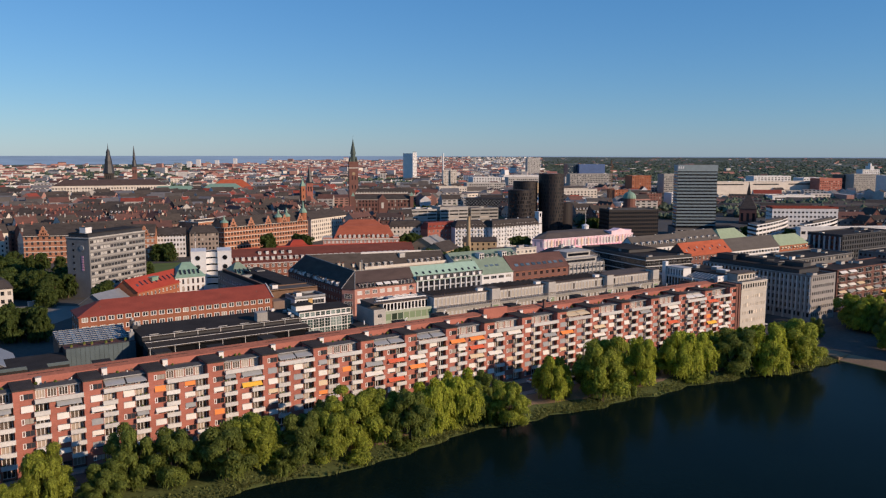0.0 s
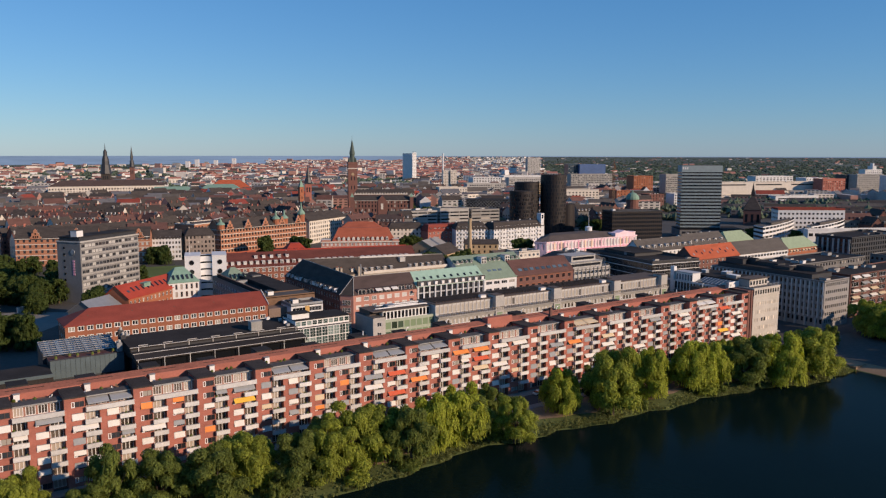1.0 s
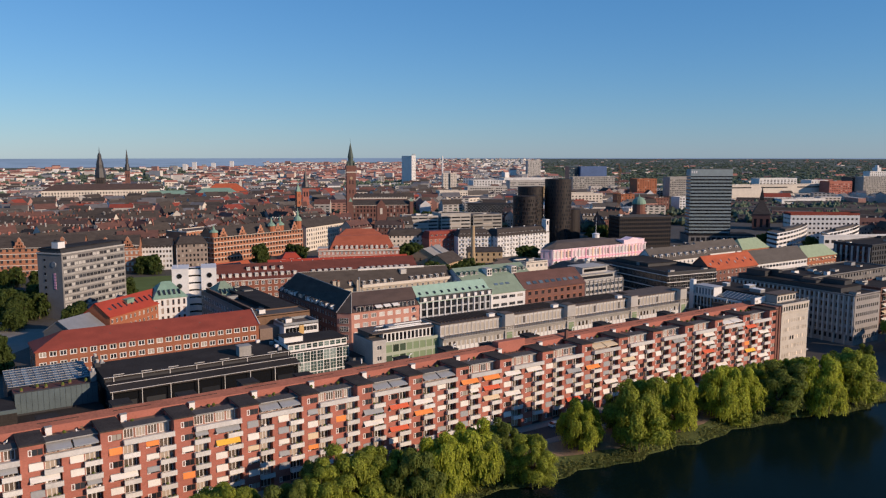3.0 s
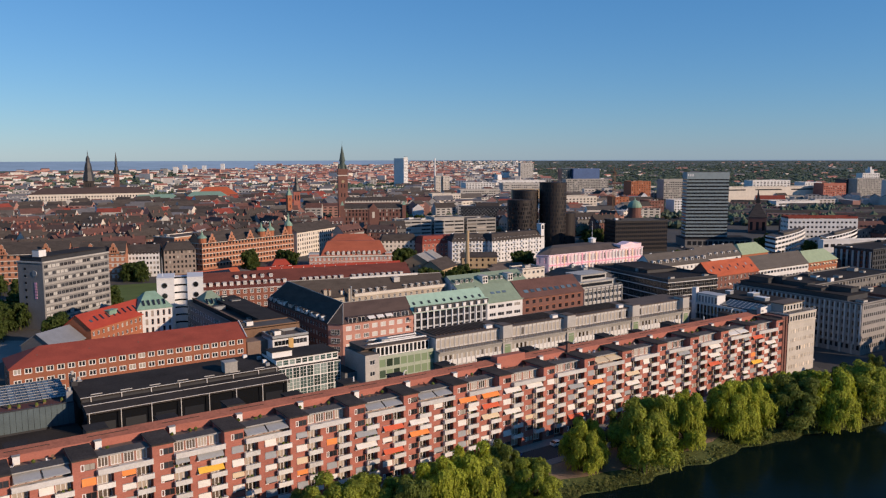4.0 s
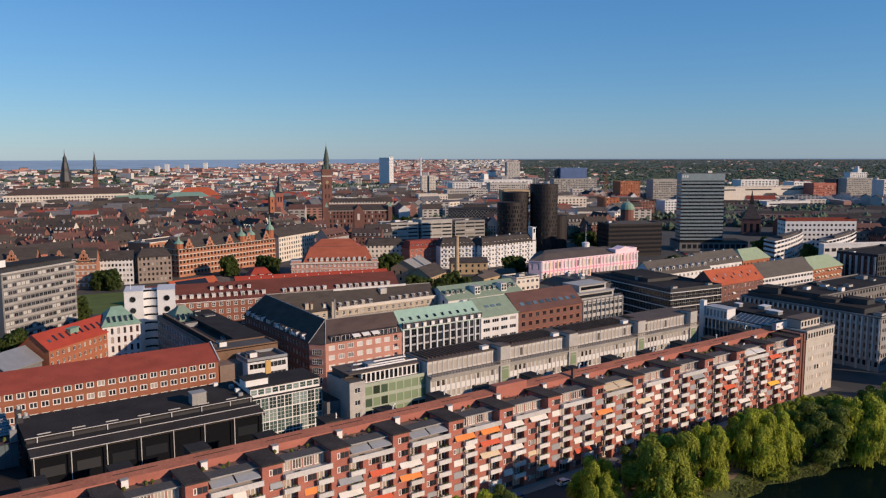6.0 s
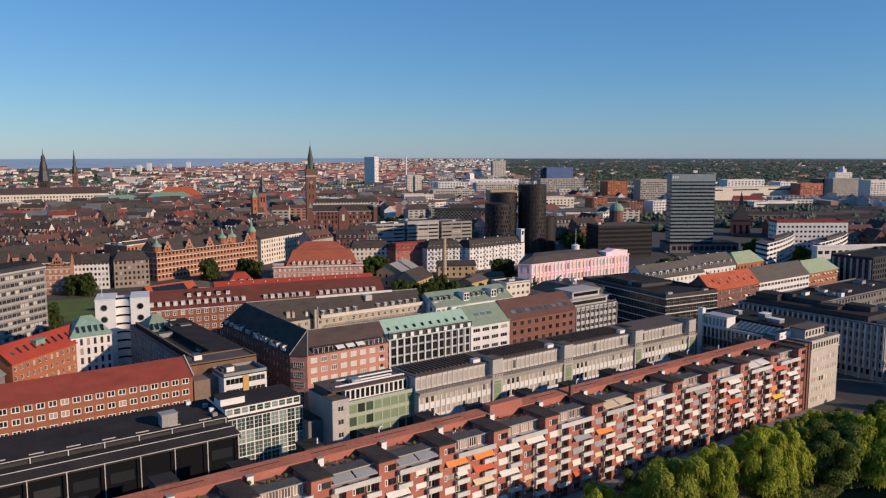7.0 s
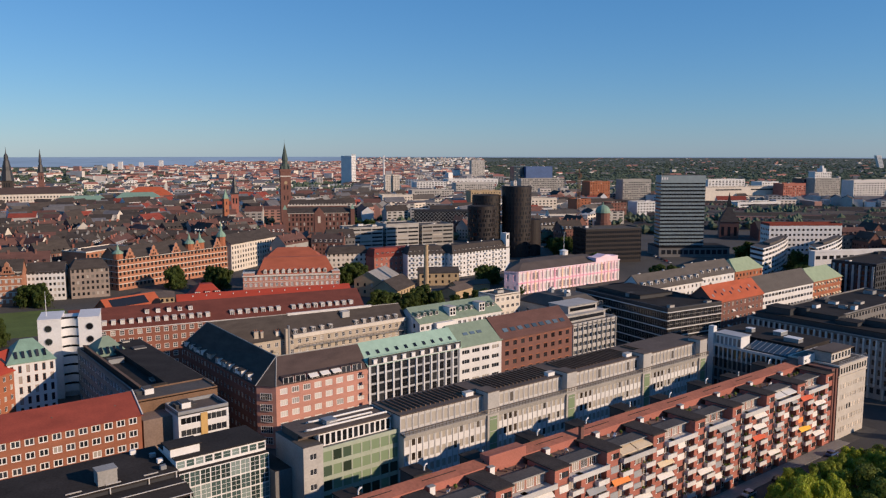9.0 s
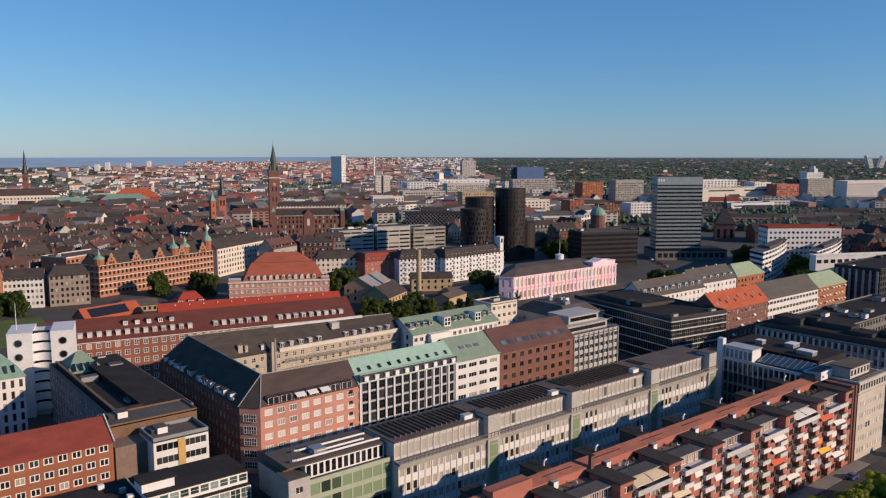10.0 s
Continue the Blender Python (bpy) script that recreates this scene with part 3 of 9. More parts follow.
def awning_mesh(w, drop, out, cloth):
    """Canvas sloping out from the wall, with a valance and side arms; its head's middle at the origin."""
    key = (w, drop, out, cloth.name)
    if key not in AWN:
        s = Shape()
        a, t = w / 2, 0.05
        s.face([(-a, 0, 0), (-a, -out, -drop), (a, -out, -drop), (a, 0, 0)])
        s.face([(-a, 0, -t), (a, 0, -t), (a, -out, -drop - t), (-a, -out, -drop - t)])
        s.face([(-a, -out, -drop), (-a, -out, -drop - 0.22), (a, -out, -drop - 0.22), (a, -out, -drop)])
        s.face([(-a, -out + 0.02, -drop), (a, -out + 0.02, -drop), (a, -out + 0.02, -drop - 0.22), (-a, -out + 0.02, -drop - 0.22)])
        s.box(-a, a, -0.14, 0.0, -0.02, 0.1, 1)
        for x in (-a + 0.06, a - 0.06):
            s.loft((x, 0, -drop - 0.3), (x, -out, -drop), 0.03, 0.03, 5, 1)
        AWN[key] = s.mesh("awning", [cloth, STEEL])
    return AWN[key]


def balcony_mesh(w, back=1.3, out=0.95, rail=True):
    s = Shape()
    a = w / 2
    s.box(-a, a, -out, back, -0.2, 0.0)
    s.box(-a, a, -out, -out + 0.1, 0.0, 0.85)
    s.box(-a, -a + 0.1, -out + 0.1, 0.0, 0.0, 0.85)
    s.box(a - 0.1, a, -out + 0.1, 0.0, 0.0, 0.85)
    s.box(-a - 0.02, a + 0.02, -out - 0.03, -out + 0.13, 0.85, 0.91)
    if rail:
        s.box(-a, a, -out + 0.03, -out + 0.07, 1.02, 1.07, 1)
        for i in range(5):
            x = -a + 0.05 + (w - 0.1) * i / 4
            s.box(x - 0.02, x + 0.02, -out + 0.03, -out + 0.07, 0.91, 1.02, 1)
    return s.mesh("balcony", [PARAPET, STEEL])


def plant_mesh(seed):
    """A pot with a ragged clump of leaves."""
    rng = random.Random(seed)
    s = Shape()
    s.cone(0, 0, 0, 0.32, 0.15, 0.2, 7, 0)
    rings = [(0.28, 0.16), (0.5, 0.36), (0.75, 0.34), (1.0, 0.16)]
    pts = [[(q * rng.uniform(0.7, 1.35) * math.cos(a * 0.785), q * rng.uniform(0.7, 1.35) * math.sin(a * 0.785), z + rng.uniform(-0.07, 0.07)) for a in range(8)] for z, q in rings]
    for lo, hi in zip(pts, pts[1:]):
        for a in range(8):
            b = (a + 1) % 8
            s.face([lo[a], lo[b], hi[b], hi[a]], 1)
    s.face(pts[-1], 1)
    return s.weld().mesh("potted_plant", [RUST, LEAF_DARK])


def seat_mesh(paint):
    """A garden chair in one shell: a bent plate for front, seat and back, with its thickness."""
    s = Shape()
    side = [(-0.24, 0.0), (-0.27, 0.42), (0.17, 0.40), (0.27, 0.92)]
    back = [(-0.17, 0.0), (-0.20, 0.35), (0.22, 0.33), (0.33, 0.91)]
    for (y0, z0), (y1, z1), (u0, v0), (u1, v1) in zip(side, side[1:], back, back[1:]):
        s.face([(-0.27, y0, z0), (0.27, y0, z0), (0.27, y1, z1), (-0.27, y1, z1)])
        s.face([(-0.27, u1, v1), (0.27, u1, v1), (0.27, u0, v0), (-0.27, u0, v0)])
        for x in (-0.27, 0.27):
            s.face([(x, y0, z0), (x, y1, z1), (x, u1, v1), (x, u0, v0)])
    for (y0, z0), (u0, v0) in ((side[0], back[0]), (side[-1], back[-1])):
        s.face([(-0.27, y0, z0), (0.27, y0, z0), (0.27, u0, v0), (-0.27, u0, v0)])
    return s.weld().mesh("garden_chair", [paint])


BLINDS_CREAM = glass_mat("cream_blinds", (0.36, 0.31, 0.25), (0.52, 0.46, 0.38), 0.5, 0.3)
LEAF_DARK = leaf_mat("dark_leaves", (0.165, 0.205, 0.04))
# leaf tone darkened to stand for cloud shade over the park
LEAF_PARK_SHADED = leaf_mat("park_leaves", (0.078, 0.112, 0.024))
DECK = mat("roof_decking", (0.17, 0.12, 0.09), 0.9, 0.3, 0.3, 3, 0.2)
slab = thing("apartment_building", "long seven-storey red brick apartment slab with rows of concrete balconies", "apartment building")
BRICK_COPING = mat("weathered_brick_coping", (0.31, 0.115, 0.073), 0.9, 0.35, 0.2, 1.5, 0.3)
GLASS_ROOM = glass_mat("room_glass", (0.055, 0.044, 0.036), (0.40, 0.34, 0.28), 0.42, 0.12)
LOGGIA = mat("loggia_brick", (0.30, 0.155, 0.115), 0.9, 0.25, 0.15, 2.5, 0.3, stretch=(1, 1, 3))
CAP_FELT = mat("brown_black_roof_felt", (0.058, 0.048, 0.042), 0.95, 0.45, 0.25, 2.5, 0.25, spec=0.1)
PARAPET = mat("balcony_concrete", (0.58, 0.56, 0.53), 0.9, 0.2, 0.4, 3, 0.2, rand=0.15)
BALC = balcony_mesh(3.5)
CLUTTER = [("potted_plant", plant_mesh(i)) for i in range(4)] + [("garden_chair", seat_mesh(q)) for q in (WHITE, DARK_METAL, RUST)]
# awnings that are out on the fronts: (bay, unit, level)
SPECIAL = {(6, 1, 3): AWN_YELLOW, (6, 1, 4): AWN_GREY, (9, 0, 3): AWN_GREY, (9, 0, 2): AWN_WHITE, (9, 1, 3): AWN_RED, (9, 1, 1): AWN_RED, (10, 0, 2): AWN_ORANGE, (10, 0, 3): AWN_WHITE, (11, 0, 4): AWN_ORANGE, (11, 1, 4): AWN_ORANGE, (11, 1, 3): AWN_RED, (11, 1, 2): AWN_BEIGE,
           (12, 0, 4): AWN_WHITE, (12, 1, 4): AWN_WHITE, (12, 0, 2): AWN_WHITE, (14, 0, 3): AWN_ORANGE, (13, 1, 0): AWN_RED, (13, 1, 3): AWN_GREY, (15, 0, 2): AWN_WHITE, (14, 1, 1): AWN_WHITE, (16, 1, 4): AWN_GREY, (17, 1, 4): AWN_WHITE, (17, 1, 3): AWN_WHITE, (17, 1, 2): AWN_RED, (16, 0, 1): AWN_WHITE, (19, 0, 4): AWN_RED, (19, 0, 1): AWN_YELLOW, (19, 1, 0): AWN_WHITE}
TERRACE = {7: AWN_GREY, 9: AWN_GREY, 10: AWN_GREY, 14: AWN_BEIGE, 18: AWN_WHITE, 4: AWN_GREY}


def slab_window(w, h):
    """Wide brown-framed window with a narrow white casement at one side."""
    key = ("slab", round(w, 2), round(h, 2))
    if key not in WINDOWS:
        s = Shape()
        s.facade((-w / 2, -0.07), (1, 0), w, 0, h, [(0.12, 0.16), (0.78, w * 0.62), (w * 0.62 + 0.08, w - 0.08)], [(0.08, h - 0.08)], 0.05, 0, 1)
        n = len(s.f)
        s.facade((-w / 2 + 0.0, -0.1), (1, 0), 0.74, 0, h, [(0.17, 0.57)], [(0.17, h - 0.17)], 0.06, 2, 1)
        WINDOWS[key] = s.weld().mesh("window", [BRICK_DARK, GLASS, WHITE])
    return WINDOWS[key]


def slab_bay(k, x0, bw):
    """One bay: a pier, window and balcony twice over, six storeys, with a roof cap and a roof terrace on top."""
    rng = random.Random(100 + k)
    h = bw / 2
    s = Shape()
    for unit in (0, 1):
        ux = x0 + unit * h
        top = 21.6 if unit == 0 else TOP
        # pier
        s.box(ux, ux + 1.4, FY, FY + 1.9, 0, top if unit == 0 else TOP)
        # window strip, standing back a little
        rows = [(0.9, 2.3)] + [(z + 0.85, z + 2.3) for z in LEVELS] + ([(TOP + 0.85, TOP + 2.25)] if unit == 0 else [])
        cols = [(0.15, 2.95)]
        wall_with_windows(s, slab, (ux + 1.4, FY + 0.2), (1, 0), 3.1, 0, top, cols, rows, 0.15, 0, None, maker=slab_window)
        if unit == 0:
            s.face([(ux + 4.5, FY + 0.2, 0), (ux + 4.5, FY + 8, 0), (ux + 4.5, FY + 8, top), (ux + 4.5, FY + 0.2, top)])
            s.face([(ux, FY + 1.9, TOP), (ux, FY + 8, TOP), (ux, FY + 8, top), (ux, FY + 1.9, top)][::-1])
        else:
            s.face([(ux + 4.5, FY + 0.2, 0), (ux + 4.5, FY + 1.9, 0), (ux + 4.5, FY + 1.9, TOP), (ux + 4.5, FY + 0.2, TOP)])
        # loggia wall behind the balconies
        lw = h - 4.5
        wall_with_windows(s, slab, (ux + 4.5, FY + 1.4), (1, 0), lw, 0, TOP, [(0.2, lw - 0.25)], [(0.3, 2.4)] + [(z + 0.1, z + 2.35) for z in LEVELS], 0.12, 1, dict(nx=3, nz=1, fw=0.12, bar=0.14, glass=GLASS_ROOM), "balcony_window")
        for li, z in enumerate(LEVELS):
            bal = link("balcony", BALC, slab, pose(ux + 4.5 + lw / 2 - 0.05, FY, z))
            for q in (-1.15, 0.0, 1.05):
                if rng.random() < (0.6 if k > 3 else 0.2):
                    n_, m_ = rng.choice(CLUTTER)
                    link(n_, m_, bal, pose(q + rng.uniform(-0.2, 0.2), rng.uniform(-0.35, 0.45), 0, 0, 0, rng.uniform(0, 360)))
            cloth = SPECIAL.get((k, unit, li), "")
            roll = rng.random()
            if cloth or roll < 0.66:
                c = cloth or rng.choice(CLOTHS)
                if cloth:
                    link("awning", awning_mesh(5.6, 0.9, 1.05, c), slab, pose(ux + 1.5 + 2.9, FY + 0.1, z + 2.55), CLOTH_WORD[c.name] + " canvas awning")
                elif roll < 0.52:
                    link("awning", awning_mesh(2.7, rng.choice([1.0, 1.35, 1.35]), rng.choice([0.12, 0.12, 0.12, 0.35]), c), slab, pose(ux + 1.4 + 1.55, FY + 0.2, z + 2.45), CLOTH_WORD[c.name] + " canvas awning")
                elif roll < 0.60:
                    link("awning", awning_mesh(5.6, 0.85, 0.95, c), slab, pose(ux + 1.5 + 2.9, FY + 0.1, z + 2.55), CLOTH_WORD[c.name] + " canvas awning")
                else:
                    link("awning", awning_mesh(2.9, 0.75, 0.8, c), slab, pose(ux + 4.5 + lw / 2, FY + 0.2, z + 2.55), CLOTH_WORD[c.name] + " canvas awning")
    s.add("wall", [BRICK, LOGGIA], slab)
    # roof cap over the pier and window
    c = Shape()
    c.box(x0 - 0.15, x0 + 4.9, FY - 0.15, FY + 9.38, 21.6, 21.82)
    c.box(x0 + 0.2, x0 + 4.5, FY + 0.2, FY + 7.8, 21.82, 21.86)
    c.add("roof_cap", [CAP_FELT], slab)
    # terrace with its parapet and the penthouse behind
    tw = bw - 4.6
    t = Shape()
    t.box(x0 + 4.6, x0 + bw, FY - 0.95, FY + 2.6, TOP - 0.25, TOP)
    t.box(x0 + 4.6, x0 + bw - 0.05, FY - 0.95, FY - 0.83, TOP, TOP + 0.85)
    t.box(x0 + bw - 0.15, x0 + bw - 0.05, FY - 0.83, FY, TOP, TOP + 0.85)
    t.box(x0 + 4.6, x0 + 4.7, FY - 0.83, FY, TOP, TOP + 0.85)
    t.box(x0 + 4.55, x0 + bw, FY - 0.98, FY - 0.8, TOP + 0.85, TOP + 0.91)
    t.add("terrace", [CONCRETE], slab)
    p = Shape()
    n = 4
    wall_with_windows(p, slab, (x0 + 4.6, FY + 2.6), (1, 0), tw, TOP, 21.0, spread(tw, n, 2.1, 0.3), [(TOP + 0.1, TOP + 2.25)], 0.12, 0, dict(nx=3, nz=1, fw=0.14, bar=0.12, glass=GLASS_ROOM))
    p.add("penthouse_wall", [LOGGIA], slab)
    g = Shape()
    g.box(x0 + 4.9, x0 + bw - 0.16, FY + 1.7, FY + 5.4, 21.0, 21.2)
    g.box(x0 + 4.9, x0 + bw - 0.16, FY + 1.66, FY + 1.7, 20.95, 21.24, 1)
    g.add("penthouse_roof", [FELT_GREY, CONCRETE_DARK], slab)
    d = Shape()
    d.box(x0 + 4.6, x0 + bw, FY + 5.1, FY + 9.4, 20.25, 20.45)
    d.face([(x0 + 4.6, FY + 5.3, 20.45), (x0 + 4.6, FY + 5.3, 21.0), (x0 + bw, FY + 5.3, 21.0), (x0 + bw, FY + 5.3, 20.45)], 1)
    d.add("roof_deck", [DECK, BRICK], slab)
    for q in range(5):
        if rng.random() < 0.75:
            n_, m_ = rng.choice(CLUTTER)
            link(n_, m_, slab, pose(x0 + 5.9 + q * 1.9 + rng.uniform(-0.5, 0.5), FY + 7.2 + rng.uniform(-0.9, 0.9), 20.45, 0, 0, rng.uniform(0, 360)) @ Matrix.Diagonal((1.1, 1.1, 1.0, 1)))
    if k in TERRACE:
        c = TERRACE[k]
        for i in (0, 1):
            link("awning", awning_mesh(round(tw / 2 - 0.6, 1), 0.9, 2.6, c), slab, pose(x0 + 4.6 + tw * (0.27 + 0.48 * i), FY + 2.55, 20.75), CLOTH_WORD[c.name] + " canvas awning")
    # chimney with a white flank
    ch = Shape()
    ch.box(-0.7, 0.7, -0.45, 0.5, -1.0, 1.75, 2)
    ch.box(-0.66, 0.66, -0.5, -0.45, -1.0, 1.7)
    ch.box(-0.78, 0.78, -0.58, 0.58, 1.75, 1.86, 1)
    ch.add("chimney", [WHITE, CONCRETE_DARK, BRICK], slab, pose(x0 + 6.5, FY + 8.8, 20.4))


BAY_W = [b - a for a, b in zip(BAYS, BAYS[1:])] + [16.15]
for k_, (x_, w_) in enumerate(zip(BAYS, BAY_W)):
    slab_bay(k_, x_, w_)
SX0, SX1 = BAYS[0], BAYS[-1] + 16.15
e_ = Shape()
e_.box(SX1, SX1 + 1.4, FY, FY + 1.9, 0, 21.6)
wall_with_windows(e_, slab, (SX1 + 1.4, FY + 0.2), (1, 0), 3.1, 0, 21.6, [(0.15, 2.95)], [(0.9, 2.3)] + [(z + 0.85, z + 2.3) for z in LEVELS] + [(TOP + 0.85, TOP + 2.25)], 0.15, 0, None, maker=slab_window)
e_.face([(SX1, FY + 1.9, TOP), (SX1, FY + 8, TOP), (SX1, FY + 8, 21.6), (SX1, FY + 1.9, 21.6)][::-1])
e_.add("wall", [BRICK], slab)
e_ = Shape()
e_.box(SX1 - 0.15, SX1 + 4.9, FY - 0.15, FY + 9.38, 21.6, 21.82)
e_.add("roof_cap", [CAP_FELT], slab)
SX1 += 4.5
b = Shape()
b.box(SX0, SX1, FY + 8.2, FY + 9.4, 18, 19.3, 1)
b.box(SX0, SX1, FY + 9.4, FY + 9.75, 18, 22.1)
b.face([(SX0, FY + 9.4, 22.1), (SX1, FY + 9.4, 22.1), (SX1, FY + 12.4, 22.9), (SX0, FY + 12.4, 22.9)], 2)
b.face([(SX0, FY + 12.4, 0), (SX0, FY + 12.4, 22.9), (SX1, FY + 12.4, 22.9), (SX1, FY + 12.4, 0)])
b.face([(SX0, FY, 0), (SX0, FY + 12.4, 0), (SX0, FY + 12.4, 22.9), (SX0, FY, 21)][::-1])
b.face([(SX1, FY, 0), (SX1, FY + 12.4, 0), (SX1, FY + 12.4, 22.9), (SX1, FY, 21)])
b.add("attic", [BRICK, FELT, BRICK_COPING], slab)
b = Shape()
b.box(160.4, 170.8, FY + 9.36, FY + 9.72, 19.5, 24.1)
b.box(160.4, 170.8, FY + 9.72, FY + 12.4, 22.0, 23.9, 0, 1)
b.add("attic_box", [BRICK, BRICK_COPING], slab)
b = Shape()
b.box(-0.45, 0.45, 0, 0.8, -2, 3.6)
b.box(-0.55, 0.55, -0.1, 0.9, 3.6, 3.8, 1)
b.add("chimney_post", [BRICK_DARK, FELT], slab, pose(187.7, FY + 8.6, 21.0))
for k_, x_ in enumerate(BAYS):
    xc, top_ = x_ + 7.2, 23.1 if k_ % 2 else 22.3
    b = Shape()
    b.box(xc - 2.1, xc + 2.1, FY + 12.4, FY + 17.2, 0, top_, 1)
    b.box(xc - 2.3, xc + 2.3, FY + 12.3, FY + 17.4, top_, top_ + 0.22)
    b.add("stair_tower", [FELT, DARK_METAL], slab)
    if k_ > 8:
        c = Shape()
        pts = [(0, 0, 0), (0, 0, 0.9), (0.25, 0, 1.3), (0.8, 0, 1.45)] if k_ % 3 else [(0, 0, 0), (0, 0, 1.5)]
        for p_, q_ in zip(pts, pts[1:]):
            c.loft(p_, q_, 0.17, 0.17, 8)
        c.add("vent_pipe", [WHITE], slab, pose(xc + 1.2, FY + 13.6, top_))
for i in range(19):
    v = Shape()
    v.box(-4.2, 4.2, 0, 0.12, 0, 0.14)
    v.add("roof_slot", [FELT], slab, pose(BAYS[0] + 8 + i * 15.6, FY + 11.0, 22.5))

# ---- pale stone end block ----
endb = thing("end_block", "cream stone office end block with dark window band", "office building")
EX0, EX1, EY = 290.6, 308.4, 206.4
s = Shape()
s.box(SX1, EX0, EY + 0.6, 222, 0, 22.4, 1)
s.box(EX0 - 1.1, EX0, EY + 0.25, EY + 0.6, 0, 22.4, 1)
EW = EX1 - EX0
wall_with_windows(s, endb, (EX0, EY), (1, 0), EW, 0, 23.0, spread(EW, 10, 0.95, 0.7), [(z + 0.9, z + 2.5) for z in (1.0, 4.4, 7.8, 11.2, 14.6)], 0.1, 0, dict(nx=1, nz=1, frame_mat=END_STONE, glass=BLINDS_CREAM, fw=0.07))
s.face([(EX0, 222, 0), (EX0, EY, 0), (EX0, EY, 23), (EX0, 222, 23)], 1)
s.face([(EX1, EY, 0), (EX1, 222, 0), (EX1, 222, 23), (EX1, EY, 23)])
s.face([(EX1, 222, 0), (EX0, 222, 0), (EX0, 222, 23), (EX1, 222, 23)])
s.add("wall", [END_STONE, BRICK_BROWN], endb)
s = Shape()
s.box(EX0 - 0.3, EX1 + 0.3, EY - 0.3, 222.3, 19.3, 19.55)
s.box(EX0 - 0.2, EX1 + 0.2, EY - 0.25, 222.2, 22.6, 23.1)
s.box(EX0 + 0.5, EX1 - 0.5, EY + 0.5, 221.6, 23.1, 23.14, 1)
s.add("cornice", [END_STONE, FELT_GREY], endb)
s = Shape()
wall_with_windows(s, endb, (EX0 + 0.1, EY - 0.22), (1, 0), EW - 0.2, 20.0, 22.55, spread(EW - 0.2, 10, 1.15, 0.3), [(20.3, 22.2)], 0.12, 0, dict(nx=1, nz=1, frame_mat=END_STONE, glass=GLASS_DARK))
s.add("window_band", [END_STONE], endb)
s = Shape()
wall_with_windows(s, endb, (EX0 + 1.2, 209.4), (1, 0), 12.2, 23.1, 26.2, spread(12.2, 6, 1.4), [(23.7, 25.6)], 0.1, 0, dict(nx=1, glass=GLASS_DARK))
# left flank: its shade is put into a darker concrete
s.face([(EX0 + 1.2, 214.8, 23.1), (EX0 + 1.2, 209.4, 23.1), (EX0 + 1.2, 209.4, 26.2), (EX0 + 1.2, 214.8, 26.2)], 2)
s.face([(EX0 + 13.4, 209.4, 23.1), (EX0 + 13.4, 214.8, 23.1), (EX0 + 13.4, 214.8, 26.2), (EX0 + 13.4, 209.4, 26.2)])
s.box(EX0 + 0.7, EX0 + 14.2, 208.8, 215.3, 26.2, 26.5, 1)
s.add("roof_storey", [END_STONE, FELT_BROWN, CONCRETE_DARK], endb)
s = Shape()
s.box(285.0, 291.7, 214.4, 214.7, 22.7, 25.1)
s.box(285.2, 285.4, 214.7, 216.2, 22.4, 24.9, 1)
s.box(291.2, 291.4, 214.7, 216.2, 22.4, 24.9, 1)
s.add("roof_board", [WHITE, STEEL], endb, None, "white board on steel posts")
for z_ in (23.35, 23.75):
    m_ = Shape()
    m_.box(285.5, 286.8, 214.35, 214.4, z_, z_ + 0.22)
    m_.add("board_mark", [DARK_METAL], endb)
r = Shape()
for i in range(16):
    r.box(EX0 + 0.2 + i * 1.15, EX0 + 0.26 + i * 1.15, EY + 0.1, EY + 0.16, 23.1, 24.2)
r.box(EX0, EX1, EY + 0.1, EY + 0.16, 24.15, 24.24)
r.box(EX0, EX1, EY + 0.1, EY + 0.15, 23.7, 23.75)
r.add("railing", [STEEL], endb)
for i in (3, 4):
    k = Shape()
    k.box(-0.45, 0.45, -0.03, 0.0, 0, 1.5)
    k.add("open_window", [GLASS_DARK], endb, pose(EX0 + 0.7 + (EW - 1.4) * (i + 0.5) / 10, EY + 0.0, 8.75))

# ---- low black-roofed court between slab and offices ----
yard = thing("court_sheds", "low black-roofed sheds with small roof units in the court", "shed")
for x, w in ((165, 26), (197, 28), (232, 26), (262, 24), (130, 26)):
    c = Shape()
    c.box(-w / 2, w / 2, 223, 244, 0, 5.2)
    c.box(-w / 2 - 0.2, w / 2 + 0.2, 222.8, 244.2, 5.2, 5.5, 1)
    c.add("shed", [GREY_WALL, FELT], yard, pose(x, 0, 0))
    for i in range(3):
        v = Shape()
        v.box(-1.6, 1.6, -1.0, 1.0, 0, 0.9)
        v.box(-1.7, 1.7, -1.1, 1.1, 0.9, 1.0, 1)
        v.add("roof_unit", [DARK_METAL, FELT_GREY], yard, pose(x - 8 + 7.5 * i, 229 + 5 * (i % 2), 5.5))


# ---- second row: offices behind the slab ----
RAIL_BROWN = mat("dull_brown_rail", (0.13, 0.11, 0.09), 0.7, 0.2, 0.4, 4, 0.1)
OFFICE_BLINDS = glass_mat("office_blinds", (0.05, 0.045, 0.04), (0.40, 0.365, 0.31), 0.86, 0.25)


